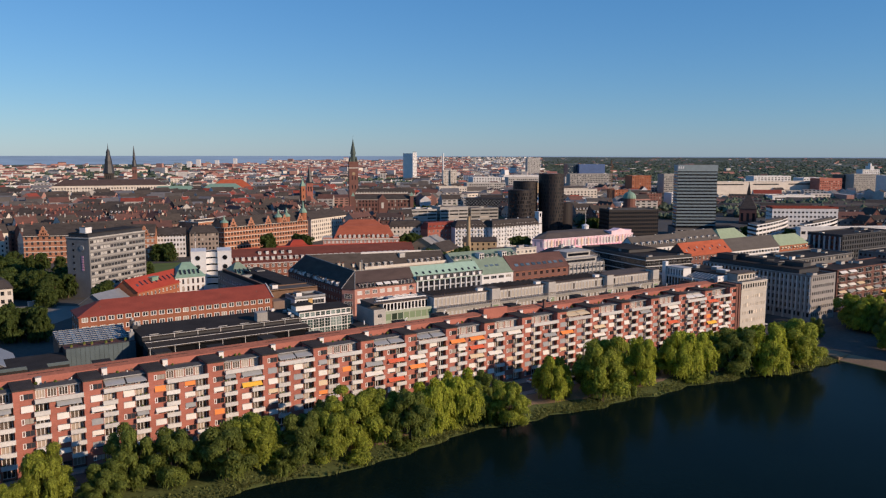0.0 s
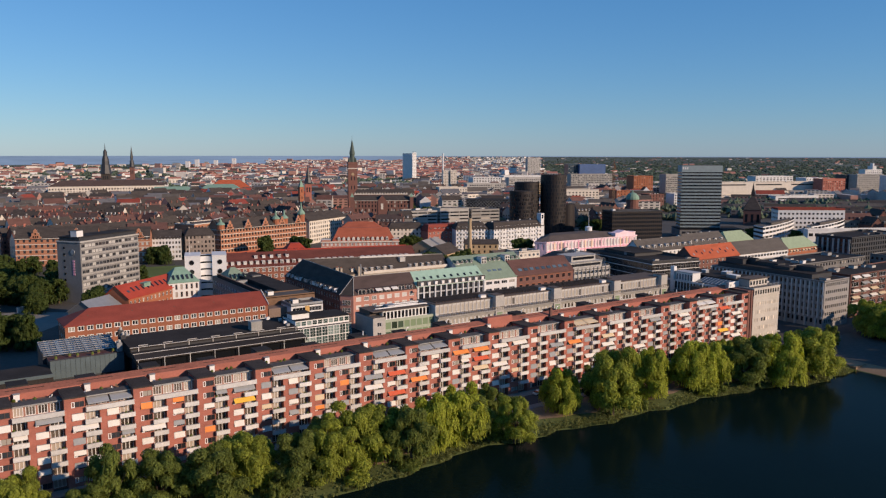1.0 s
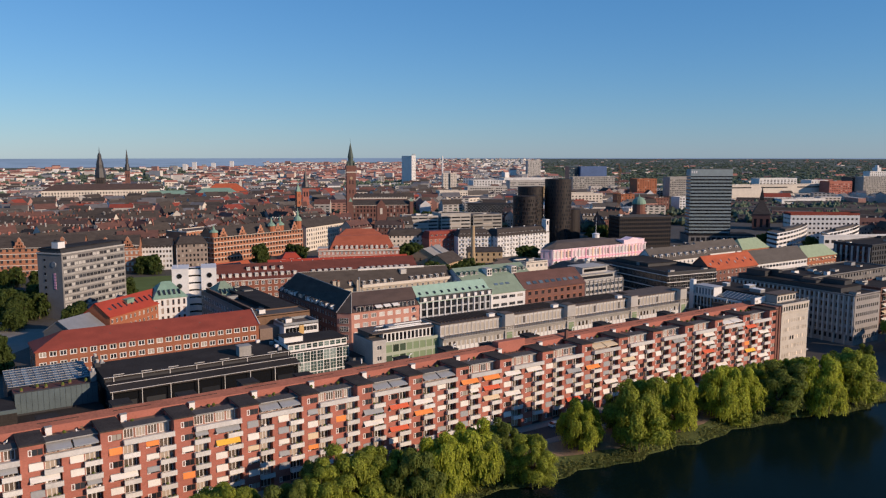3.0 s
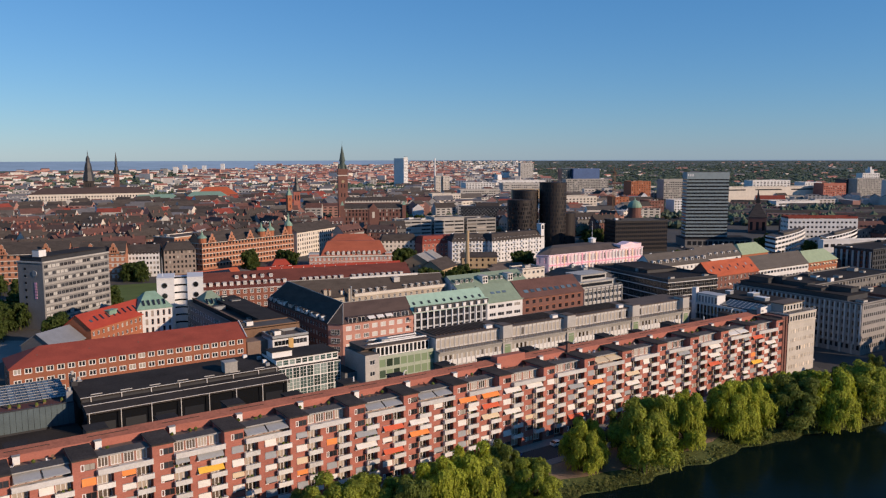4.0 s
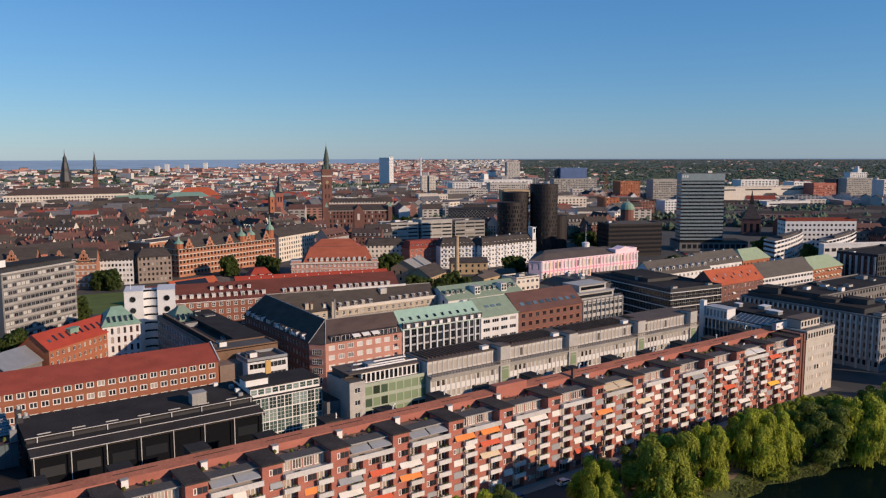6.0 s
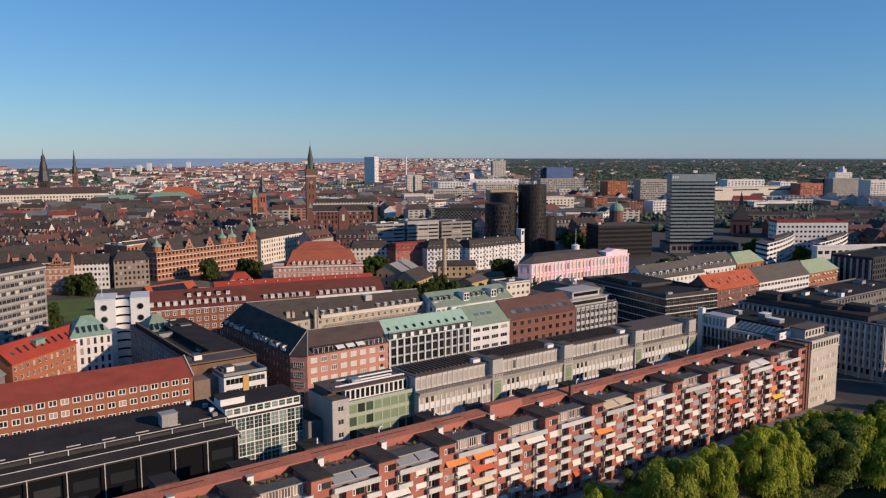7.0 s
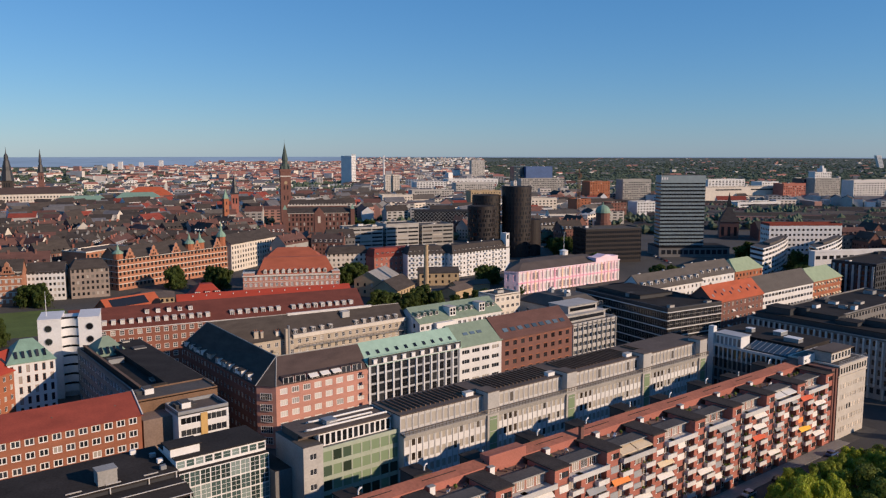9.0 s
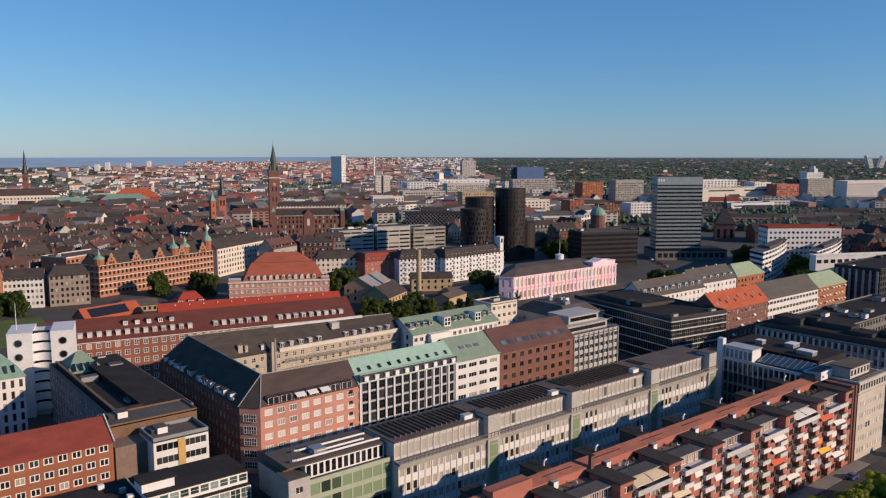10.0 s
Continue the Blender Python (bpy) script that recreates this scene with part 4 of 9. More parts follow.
def office_row():
    """White concrete office slab with rib fins, four stair shafts and a roof gallery."""
    ob = thing("office_building", "pale concrete office slab with close vertical fins and roof gallery", "office building")
    x0, x1, y0, y1 = 163.0, 289.0, 250.0, 264.0
    shafts = [191.5, 221.5, 256.0, 286.0]
    edges = [x0] + [e for q in shafts for e in (q - 2.0, q + 2.0)] + [x1]
    s = Shape()
    for a, c in zip(edges[::2], edges[1::2]):
        n = int((c - a) / 1.85)
        if n < 1:
            continue
        cols = spread(c - a, n, 1.15)
        wall_with_windows(s, ob, (a, y0), (1, 0), c - a, 0, 18.0, cols, floors(4, 2.6, 3.75, 1.0, 2.95), 0.12, 2, dict(nx=1, nz=1, glass=OFFICE_BLINDS, frame_mat=CONCRETE_MID, fw=0.07))
        for q in (range(3) if a > x0 + 1 else (0, 1)):
            for foot, head in floors(4, 2.6, 3.75, 1.0, 2.95)[2:]:
                dark = Shape()
                dark.box(-0.5, 0.5, -0.03, 0.0, 0.08, head - foot - 0.08)
                link("dark_pane", bpy.data.meshes.get("dark_pane") or dark.mesh("dark_pane", [GLASS_BROWN]), ob, pose(a + (cols[q + 1][0] + cols[q + 1][1]) / 2, y0 + 0.02, foot))
        for i in range(n + 1):
            f = Shape()
            f.box(-0.09, 0.09, -0.13, 0.02, 2.4, 17.8)
            FIN = bpy.data.meshes.get("fin") or f.mesh("fin", [STONE])
            link("fin", FIN, ob, pose(a + (c - a) * i / n, y0, 0))
            uf = Shape()
            uf.box(-0.08, 0.08, 1.48, 1.62, 18.3, 22.3)
            UPPER = bpy.data.meshes.get("upper_fin") or uf.mesh("upper_fin", [STONE])
            link("upper_fin", UPPER, ob, pose(a + (c - a) * i / n, y0, 0))
        # roof storey, standing back
        cols = spread(c - a, n, 1.3)
        wall_with_windows(s, ob, (a, y0 + 1.6), (1, 0), c - a, 18.0, 22.4, cols, [(18.9, 21.6)], 0.07, 0, dict(nx=1, nz=1, glass=OFFICE_BLINDS, frame_mat=STONE, fw=0.06))
    s.face([(x0, y1, 0), (x0, y0, 0), (x0, y0, 18), (x0, y1, 18)])
    s.face([(x0, y1, 18), (x0, y0 + 1.6, 18), (x0, y0 + 1.6, 22.4), (x0, y1, 22.4)])
    s.face([(x1, y0, 0), (x1, y1, 0), (x1, y1, 22.4), (x1, y0 + 1.6, 22.4), (x1, y0 + 1.6, 18), (x1, y0, 18)])
    s.face([(x1, y1, 0), (x0, y1, 0), (x0, y1, 22.4), (x1, y1, 22.4)])
    s.box(x0, x1, y0 - 0.7, y0 + 1.6, 17.6, 18.05, 1)
    # dark strip under the slab paints the gallery's shade on the wall
    s.box(x0, x1, y0 - 0.16, y0 + 0.03, 16.6, 17.6, 1)
    s.add("wall", [STONE, CONCRETE_DARK, WHITE_WALL], ob)
    r = Shape()
    r.box(x0 - 0.2, x1 + 0.2, y0 + 1.2, y1 + 0.2, 22.4, 22.7)
    r.add("roof", [FELT_BROWN], ob)
    for x in shafts:
        c = Shape()
        c.box(-2.0, 2.0, -0.6, 4.2, 0, 23.6)
        c.box(-2.1, 2.1, -0.7, 4.3, 23.6, 23.8, 2)
        c.box(-1.3, 1.3, -0.66, -0.6, 3, 17.0, 1)
        for i in range(5):
            c.box(-1.3, 1.3, -0.72, -0.66, 3 + i * 3.3, 3.15 + i * 3.3)
        c.add("stair_shaft", [CONCRETE_MID, GLASS_GREEN, FELT_BROWN], ob, pose(x, y0, 0))
    g = Shape()
    for z in (18.45, 18.95):
        g.box(x0, x1, y0 - 0.7, y0 - 0.62, z, z + 0.1)
    n = 110
    for i in range(n + 1):
        x = x0 + (x1 - x0) * i / n
        g.box(x - 0.05, x + 0.05, y0 - 0.7, y0 - 0.62, 18.05, 19.1)
    g.box(x0, x1, y0 - 0.72, y0 - 0.6, 19.05, 19.2)
    g.add("gallery_railing", [RAIL_BROWN], ob)
    slat = Shape()
    slat.box(-0.12, 0.12, 0, 9.5, 0, 0.45)
    sm = slat.mesh("roof_slat", [RUST])
    x = x0 + 1.5
    while x < 262:
        if min(abs(x - q) for q in shafts) > 2.6:
            link("roof_slat", sm, ob, pose(x, y0 + 3.2, 22.72))
        x += 1.5
    for x in (186, 216.5, 251):
        u = Shape()
        u.box(-1.3, 1.3, -0.8, 0.8, 0, 1.0)
        u.box(-1.4, 1.4, -0.9, 0.9, 1.0, 1.1, 1)
        u.add("roof_unit", [WHITE, CONCRETE_MID], ob, pose(x, y0 + 3.5, 22.7))


office_row()


GLASS_SEA = glass_mat("sea_green_glass", (0.03, 0.048, 0.044), (0.22, 0.28, 0.26), 0.2, 0.12)


def glass_office():
    """Green-glazed office with a white roof storey, and the grid-fronted one beside it."""
    ob = thing("green_glass_office", "office block with pale green glass bands and white roof storey", "office building")
    x0, x1, y0, y1 = 137.0, 163.0, 252.5, 266.0
    s = Shape()
    wall_with_windows(s, ob, (x0 + 5, y0), (1, 0), x1 - x0 - 5, 0, 18.6, spread(x1 - x0 - 5, 8, 2.4), floors(5, 1.0, 3.5, 0.5, 3.1), 0.1, 0, dict(nx=1, glass=GLASS_GREEN, frame_mat=GREEN_PANEL))
    wall_with_windows(s, ob, (x0, y0 - 0.3), (1, 0), 5, 0, 20.2, [(1.6, 3.4)], floors(5, 1.6, 3.6, 1, 2.5), 0.15, 1, dict(nx=2))
    s.face([(x0, y1, 0), (x0, y0 - 0.3, 0), (x0, y0 - 0.3, 20.2), (x0, y1, 20.2)], 2)
    s.face([(x0 + 5, y0 - 0.3, 0), (x0 + 5, y0, 0), (x0 + 5, y0, 20.2), (x0 + 5, y0 - 0.3, 20.2)], 1)
    s.face([(x1, y0, 0), (x1, y1, 0), (x1, y1, 18.6), (x1, y0, 18.6)], 1)
    s.face([(x1, y1, 0), (x0, y1, 0), (x0, y1, 18.6), (x1, y1, 18.6)], 1)
    s.box(x0 + 0.01, x0 + 5, y0 - 0.28, y1 - 0.01, 20.0, 20.3, 3)
    s.box(x0 + 5, x1, y0 + 0.2, y1 - 0.02, 18.3, 18.62, 3)
    s.box(x0 + 5, x1, y0 - 0.15, y0 + 0.2, 18.2, 19.1, 4)
    s.add("wall", [GREEN_PANEL, CONCRETE_MID, CONCRETE_DARK, FELT_GREY, GREEN_PANEL], ob)
    t = Shape()
    wall_with_windows(t, ob, (x0 + 5.2, y0 + 2.0), (1, 0), 20, 18.62, 21.8, spread(20, 13, 1.25), [(18.8, 21.5)], 0.1, 0, dict(nx=1, glass=GLASS_DARK))
    t.face([(x0 + 5.2, y1 - 1, 18.6), (x0 + 5.2, y0 + 2, 18.6), (x0 + 5.2, y0 + 2, 21.8), (x0 + 5.2, y1 - 1, 21.8)])
    t.face([(x0 + 25.2, y0 + 2, 18.6), (x0 + 25.2, y1 - 1, 18.6), (x0 + 25.2, y1 - 1, 21.8), (x0 + 25.2, y0 + 2, 21.8)])
    t.box(x0 + 1.0, x0 + 25.4, y0 + 1.7, y1 - 0.8, 21.8, 22.1, 1)
    t.box(x0 + 1.2, x0 + 5.2, y0 + 4.5, y1 - 1, 18, 21.8, 1)
    t.box(x0 + 9, x0 + 12, y0 + 5, y0 + 8, 22.1, 23.2, 2)
    t.add("roof_storey", [WHITE, FELT_BROWN, STEEL], ob)
    for y_, xa, xb in ((3.2, 3.0, 25.0), (5.2, 9.0, 22.0), (8.0, 6.0, 24.0)):
        d = Shape()
        pts = [(x0 + xa, y0 + y_ + 1.2, 22.2), (x0 + xa, y0 + y_ + 0.4, 22.7), (x0 + xa + 0.8, y0 + y_, 22.75), (x0 + xb - 0.8, y0 + y_, 22.75), (x0 + xb, y0 + y_ + 0.4, 22.5), (x0 + xb, y0 + y_ + 1.2, 22.1)]
        for p_, q_ in zip(pts, pts[1:]):
            d.loft(p_, q_, 0.24, 0.24, 8)
        d.add("air_duct", [WHITE], ob)
    g = thing("grid_office", "office block with white-framed glass grid facade and roof terrace", "office building")
    x0, x1, y0, y1 = 112.0, 132.8, 261.0, 274.0
    s = Shape()
    wall_with_windows(s, g, (x0, y0), (1, 0), x1 - x0, 0, 17.8, spread(x1 - x0, 9, 2.14), floors(5, 0.5, 3.45, 0.1, 3.32), 0.1, 0, dict(nx=2, nz=3, glass=GLASS_SEA, fw=0.04, bar=0.07))
    s.face([(x0, y1, 0), (x0, y0, 0), (x0, y0, 17.8), (x0, y1, 17.8)], 1)
    s.face([(x1, y0, 0), (x1, y1, 0), (x1, y1, 17.8), (x1, y0, 17.8)], 1)
    s.box(x0 + 0.02, x1 - 0.02, y0 + 0.15, y1, 17.6, 17.84, 2)
    wall_with_windows(s, g, (x0, y0 + 1.6), (1, 0), x1 - x0, 17.84, 20.3, spread(x1 - x0, 10, 1.75), [(18.4, 19.9)], 0.1, 0, dict(nx=1, nz=2, glass=GLASS_SEA, fw=0.04, bar=0.05))
    s.face([(x0, y1, 17.8), (x0, y0 + 1.6, 17.8), (x0, y0 + 1.6, 20.3), (x0, y1, 20.3)], 0)
    s.face([(x1, y0 + 1.6, 17.8), (x1, y1, 17.8), (x1, y1, 20.3), (x1, y0 + 1.6, 20.3)], 0)
    s.box(x0 - 0.2, x1 + 0.2, y0 + 1.3, y1 + 0.1, 20.3, 20.55, 2)
    s.box(x0 - 0.5, x0 + 6, y0 + 3.5, y0 + 8, 20.55, 22.4, 3)
    s.box(x0 - 0.9, x0 + 6.4, y0 + 3.1, y0 + 8.4, 22.4, 22.65, 2)
    s.add("wall", [WHITE, CONCRETE_DARK, FELT, WHITE], g)
    c = Shape()
    c.box(132.8, 137, 258, 275, 0, 14, 0, 1)
    c.add("link_block", [GREY_WALL, FELT], g)


glass_office()


DECK_RED = mat("red_brown_deck", (0.10, 0.04, 0.032), 0.9, 0.3, 0.3, 3, 0.2)
BLUE_PANEL = mat("blue_grey_panels", (0.085, 0.115, 0.125), 0.7, 0.2, 0.3, 3, 0.1)


def black_hall():
    """Long low hall with black felt roofs in steps, white edge beams and a glass front."""
    ob = thing("black_roofed_hall", "long hall with stepped black felt roof and white edge rails", "hall")
    x0, x1 = 57.0, 111.7
    s = Shape()
    s.box(x0, x1, 254, 276, 0, 15.7)
    s.add("glass_front", [GLASS_DARK], ob)
    slope = Shape()
    for (ya, za), (yb, zb) in (((252.8, 16.75), (256.9, 17.6)), ((260.9, 18.7), (276.4, 19.6))):
        slope.face([(x0 - 0.3, ya, za), (x1 + 0.3, ya, za), (x1 + 0.3, yb, zb), (x0 - 0.3, yb, zb)])
        slope.face([(x0 - 0.3, ya, za), (x0 - 0.3, ya, za - 0.5), (x1 + 0.3, ya, za - 0.5), (x1 + 0.3, ya, za)][::-1])
        for x_, sg in ((x0 - 0.3, 1), (x1 + 0.3, -1)):
            slope.face([(x_, ya, za), (x_, yb, zb), (x_, yb, 15.6), (x_, ya, 15.6)][::sg])
    slope.add("roof", [FELT], ob)
    s = Shape()
    s.box(x0 - 0.3, x1 + 0.3, 256.9, 261.0, 17.2, 17.45)
    s.add("roof", [FELT], ob)
    s = Shape()
    s.box(x0, x1, 261.1, 276, 15.7, 18.4)
    s.box(x0, x1, 257.0, 261.1, 15.7, 17.2)
    s.add("clerestory", [DARK_METAL], ob)
    for y, z in ((252.6, 16.75), (256.7, 17.65), (260.7, 18.72)):
        e = Shape()
        e.box(x0 - 0.3, x1 + 0.3, y, y + 0.16, z, z + 0.13)
        e.add("edge_rail", [CONCRETE], ob)
    for i in range(8):
        x_ = x0 + 0.3 + (x1 - x0 - 0.6) * i / 7
        c = Shape()
        c.box(-0.09, 0.09, -0.09, 0.09, 0, 16.75)
        c.add("post", [CONCRETE], ob, pose(x_, 252.75, 0))
        c = Shape()
        c.box(-0.11, 0.11, -0.11, 0.11, 17.4, 18.75)
        c.add("short_post", [CONCRETE], ob, pose(x_ + 2.0 if i < 7 else x_, 260.85, 0))
    for i in range(7):
        gl = Shape()
        gl.box(-2.6, 2.6, -0.04, 0.0, 11.2, 13.6)
        gl.add("front_pane", [GLASS_DARK], ob, pose(x0 + 4.2 + (x1 - x0 - 0.6) * i / 7, 253.95, 0))
    c = Shape()
    c.box(-1.9, 1.9, -1.5, 1.5, 0, 3.0)
    c.box(-2.05, 2.05, -1.65, 1.65, 3.0, 3.2)
    c.add("roof_hut", [CONCRETE_DARK], ob, pose(98, 264.0, 18.8))
    for i in range(7):
        c = Shape()
        c.box(-1.5, 1.5, -0.1, 0.1, 0, 0.22)
        c.add("roof_vent", [CONCRETE_MID], ob, pose(x0 + 4 + i * 7.6, 262.4, 18.8))
    for i, (x_, y_) in enumerate(((109.5, 263.5), (110.0, 267.0), (109.6, 270.5), (106.5, 274.5))):
        c = Shape()
        c.box(-0.6, 0.6, -0.5, 0.5, 0, 0.9)
        c.add("roof_unit", [WHITE if i % 2 else STEEL], ob, pose(x_, y_, 18.9 + 0.2 * i))
    # glazed roof beyond
    g = thing("glazed_hall", "low hall with ribbed glass roof and blue-grey panelled side", "hall")
    x0, x1 = 34.0, 55.6
    s = Shape()
    s.box(x0, x1, 273.2, 286, 0, 16.4)
    s.add("wall", [DARK_METAL], g)
    s = Shape()
    s.box(35, 56, 266.2, 273.1, 0, 16.3, 0, 1)
    s.box(35, 56, 266.0, 266.3, 16.3, 16.9)
    s.add("terrace_block", [DARK_METAL, DECK_RED], g)
    for i in range(15):
        q = Shape()
        q.box(-0.66, 0.66, -0.08, 0.0, 11.0, 16.6)
        q.add("facade_panel", [BLUE_PANEL], g, pose(35.75 + i * 1.39, 266.0, 0))
    s = Shape()
    s.box(14, 56.6, 223, 265.8, 0, 10.5)
    s.box(14, 34.8, 258, 272, 10.5, 14.6)
    s.box(13.8, 35.0, 257.8, 258.0, 13.9, 14.9, 1)
    s.add("low_wing", [FELT, BLUE_PANEL], g)
    rise_ = 1.9 / 12.6
    for i in range(14):
        p = Shape()
        a = x0 + 0.1 + i * 1.53
        p.face([(a, 273.3, 16.6), (a + 1.47, 273.3, 16.6), (a + 1.47, 285.9, 18.5), (a, 285.9, 18.5)])
        p.add("glass_panel", [GLASS_BLUE], g)
        q = Shape()
        q.loft((a - 0.03, 273.3, 16.72), (a - 0.03, 285.9, 18.62), 0.09, 0.09, 5)
        q.add("glazing_bar", [STEEL], g)
    for i in range(8):
        q = Shape()
        y = 273.4 + i * 1.78
        q.loft((x0, y, 16.74 + (y - 273.3) * rise_), (x1, y, 16.74 + (y - 273.3) * rise_), 0.08, 0.08, 5)
        q.add("glazing_bar", [CONCRETE_MID], g)
    s = Shape()
    s.box(x0, x0 + 0.2, 273.3, 285.9, 16.2, 17.6)
    s.box(x1 - 0.2, x1, 273.3, 285.9, 16.2, 17.6)
    s.box(x0, x1, 285.9, 286.1, 16.2, 18.5)
    s.add("end_wall", [DARK_METAL], g)
    s = Shape()
    for i, (x, y, h) in enumerate(((54.5, 268, 1.6), (56.5, 272, 3.0), (58.2, 275, 2.2), (57.0, 278, 3.4))):
        s.box(x, x + 1.5, y, y + 1.6, 16.3, 17.6 + h, i % 2)
        s.loft((x + 0.8, y + 0.8, 17.6 + h), (x + 0.8, y + 0.8, 18.5 + h), 0.45, 0.45, 10, 2)
    s.loft((55, 269, 18.2), (58, 277, 19.4), 0.3, 0.3, 8, 2)
    s.add("ventilation_plant", [STEEL, DARK_METAL, CONCRETE_MID], g)
    for i in range(6):
        q = Shape()
        q.box(-0.35, 0.35, -0.35, 0.35, 0, 0.4)
        q.cone(0, 0, 0.4, 1.1, 0.5, 0.25, 7, 1)
        q.add("planter", [RUST, LEAF_DARK], g, pose(37 + i * 3.1 + (i % 2), 268.5 + (i * 5 % 3), 16.3))
    b = building("gabled_house", "blue-grey sheet-roofed gabled building beside the hall", 6, 22, 262, 290, 12, GREY_WALL, ("gable", STEEL, 5, "y"))


black_hall()

red_win = dict(nx=2, nz=1, fw=0.22, bar=0.2)
BRICK_WARM = mat("warm_brown_brick", (0.27, 0.105, 0.06), 0.9, 0.22, 0.15, 2.5, 0.3, stretch=(1, 1, 3))
rb = building("red_tiled_building", "long red brick building with red tiled roof and white windows", 44, 116, 299, 314, 20.0, BRICK_WARM, ("hip", TILE_RED, 4.3, 9), front=(24, 2.1, floors(6, 0.6, 3.3, 0.75, 2.5), red_win, 0.6), left=(4, 1.5, floors(6, 0.6, 3.3, 0.8, 2.4), red_win))
ge = Shape()
ge.face([(36.05, -7.9, 20.0), (36.05, 7.9, 20.0), (36.05, 0, 24.55)])
ge.face([(26, -7.95, 20.02), (36.4, -7.95, 20.02), (36.4, 0, 24.32), (26, 0, 24.32)], 1)
ge.face([(36.4, 7.95, 20.02), (26, 7.95, 20.02), (26, 0, 24.32), (36.4, 0, 24.32)], 1)
ge.loft((36.2, -8.1, 20.1), (36.2, 0, 24.6), 0.22, 0.22, 5, 2)
ge.loft((36.2, 8.1, 20.1), (36.2, 0, 24.6), 0.22, 0.22, 5, 2)
ge.add("gable_end", [BRICK_WARM, TILE_RED, CONCRETE], rb)
for i in range(13):
    k = Shape()
    k.box(-0.18, 0.18, -0.18, 0.18, 0, 0.55)
    k.add("roof_vent", [FELT_BROWN], rb, pose(-28 + i * 4.9, -3.6 + 0.8 * (i % 3), 21.9))
building("terrace_building", "white balconied block with ochre panel and brown cladding", 124, 137.5, 295, 305, 19.0, WHITE_WALL, ("flat", FELT_BROWN, 0.9, STEEL), front=(2, 5.6, floors(5, 2.8, 3.2, 0.7, 2.5), dict(nx=4, glass=GLASS_DARK)), units=3)
pw = Shape()
pw.box(116.6, 124, 299.5, 312, 0, 18.0)
BROWN_RENDER = mat("brown_render", (0.20, 0.145, 0.115), 0.9, 0.25, 0.25, 2, 0.2)
tagged(pw.add("party_wall_block", [BROWN_RENDER]), "windowless brown rendered stair block beside the red-roofed building", "building")
building("rust_clad_building", "brown weathered metal-clad roof block over a concrete wall", 117, 139, 306, 316, 21.2, RUST, ("flat", FELT_GREY, 0.4), units=2)
dkc = building("dark_office", "dark office wing with black felt roof and blue-grey windows", 121, 142, 316, 384, 19.2, GREY_WALL, ("flat", FELT, 0.5), left=(20, 2.0, floors(5, 1, 3.5, 0.8, 2.6), dict(nx=2, glass=GLASS_BLUE)), units=6, seed=5)
rs = Shape()
rs.box(-9.5, -8.9, -30, 30, 19.2, 21.0)
rs.box(-2.2, -1.6, -30, 30, 19.2, 21.0)
rs.box(-8.9, -2.2, -30, -29.4, 19.2, 21.0)
rs.box(-8.9, -2.2, 29.4, 30, 19.2, 21.0)
rs.box(-1.6, 9.5, -31, 31, 19.2, 20.4)
rs.box(-9.6, -8.8, -30.1, 30.1, 21.0, 21.15, 1)
rs.add("roof_well", [FELT, RUST], dkc)
building("copper_roofed_annex", "grey annex with green copper hipped roof", 122, 134, 367, 383, 18.5, CONCRETE_MID, ("hip", COPPER_DULL, 6, 5), left=(3, 1.2, floors(5, 1, 3.4, 0.8, 2.6), {}))
building("copper_hip_building", "white building with red window strips and green copper hipped roof", 98.5, 112.5, 377, 391, 19.0, WHITE_WALL, ("hip", COPPER, 6.2, 5), front=(6, 1.0, floors(5, 1, 3.5, 0.6, 3.0), dict(nx=1, frame_mat=BRICK_ORANGE)), left=(5, 1.0, floors(5, 1, 3.5, 0.6, 3.0), dict(nx=1, frame_mat=BRICK_ORANGE)))
TILE_BRIGHT = mat("new_red_roof_tiles", (0.33, 0.048, 0.028), 0.85, 0.2, 0.15, 3, 0.5, stretch=(1, 1, 4))
for x_, n_ in ((107.5, 5), (123.5, 4)):
    for i in range(n_):
        k = Shape()
        k.box(-0.45, 0.45, -0.05, 0.12, 0, 2.6)
        owner = [o for o in scene.objects if o.name == ("copper_hip_building" if x_ < 110 else "copper_roofed_annex")][0]
        k.add("skylight", [GLASS_DARK], owner, pose(-4.2 + i * 2.1 if n_ == 5 else -3.2 + i * 2.1, -6.2 if n_ == 5 else -7.2, 20.2 if n_ == 5 else 20.0, -40, 0, 0))
gr = building("brick_house", "yellow-red brick house with bright red tiled roof and skylights", 68.5, 104.5, 367.5, 380.5, 17.0, BRICK_ORANGE, ("gable", TILE_BRIGHT, 5.0, "x"), yaw=40, front=(13, 1.1, floors(5, 0.6, 3.2, 0.8, 2.4), {}))
gd = Shape()
gd.box(-2.2, 2.2, -1.4, 3.0, 0, 1.9)
gd.box(-2.5, 2.5, -1.7, 3.2, 1.9, 2.2)
gd.add("roof_hut", [COPPER], gr, pose(-1.5, -2.2, 19.2))
SKY_L = Shape()
SKY_L.box(-0.6, 0.6, -0.05, 0.1, 0, 1.3)
for i in range(9):
    link("skylight", SKY_L.mesh("skylight", [GLASS_BLUE]) if i == 0 else bpy.data.meshes["skylight"], gr, pose(-14.5 + i * 3.3, -4.3, 19.05, -51, 0, 0))


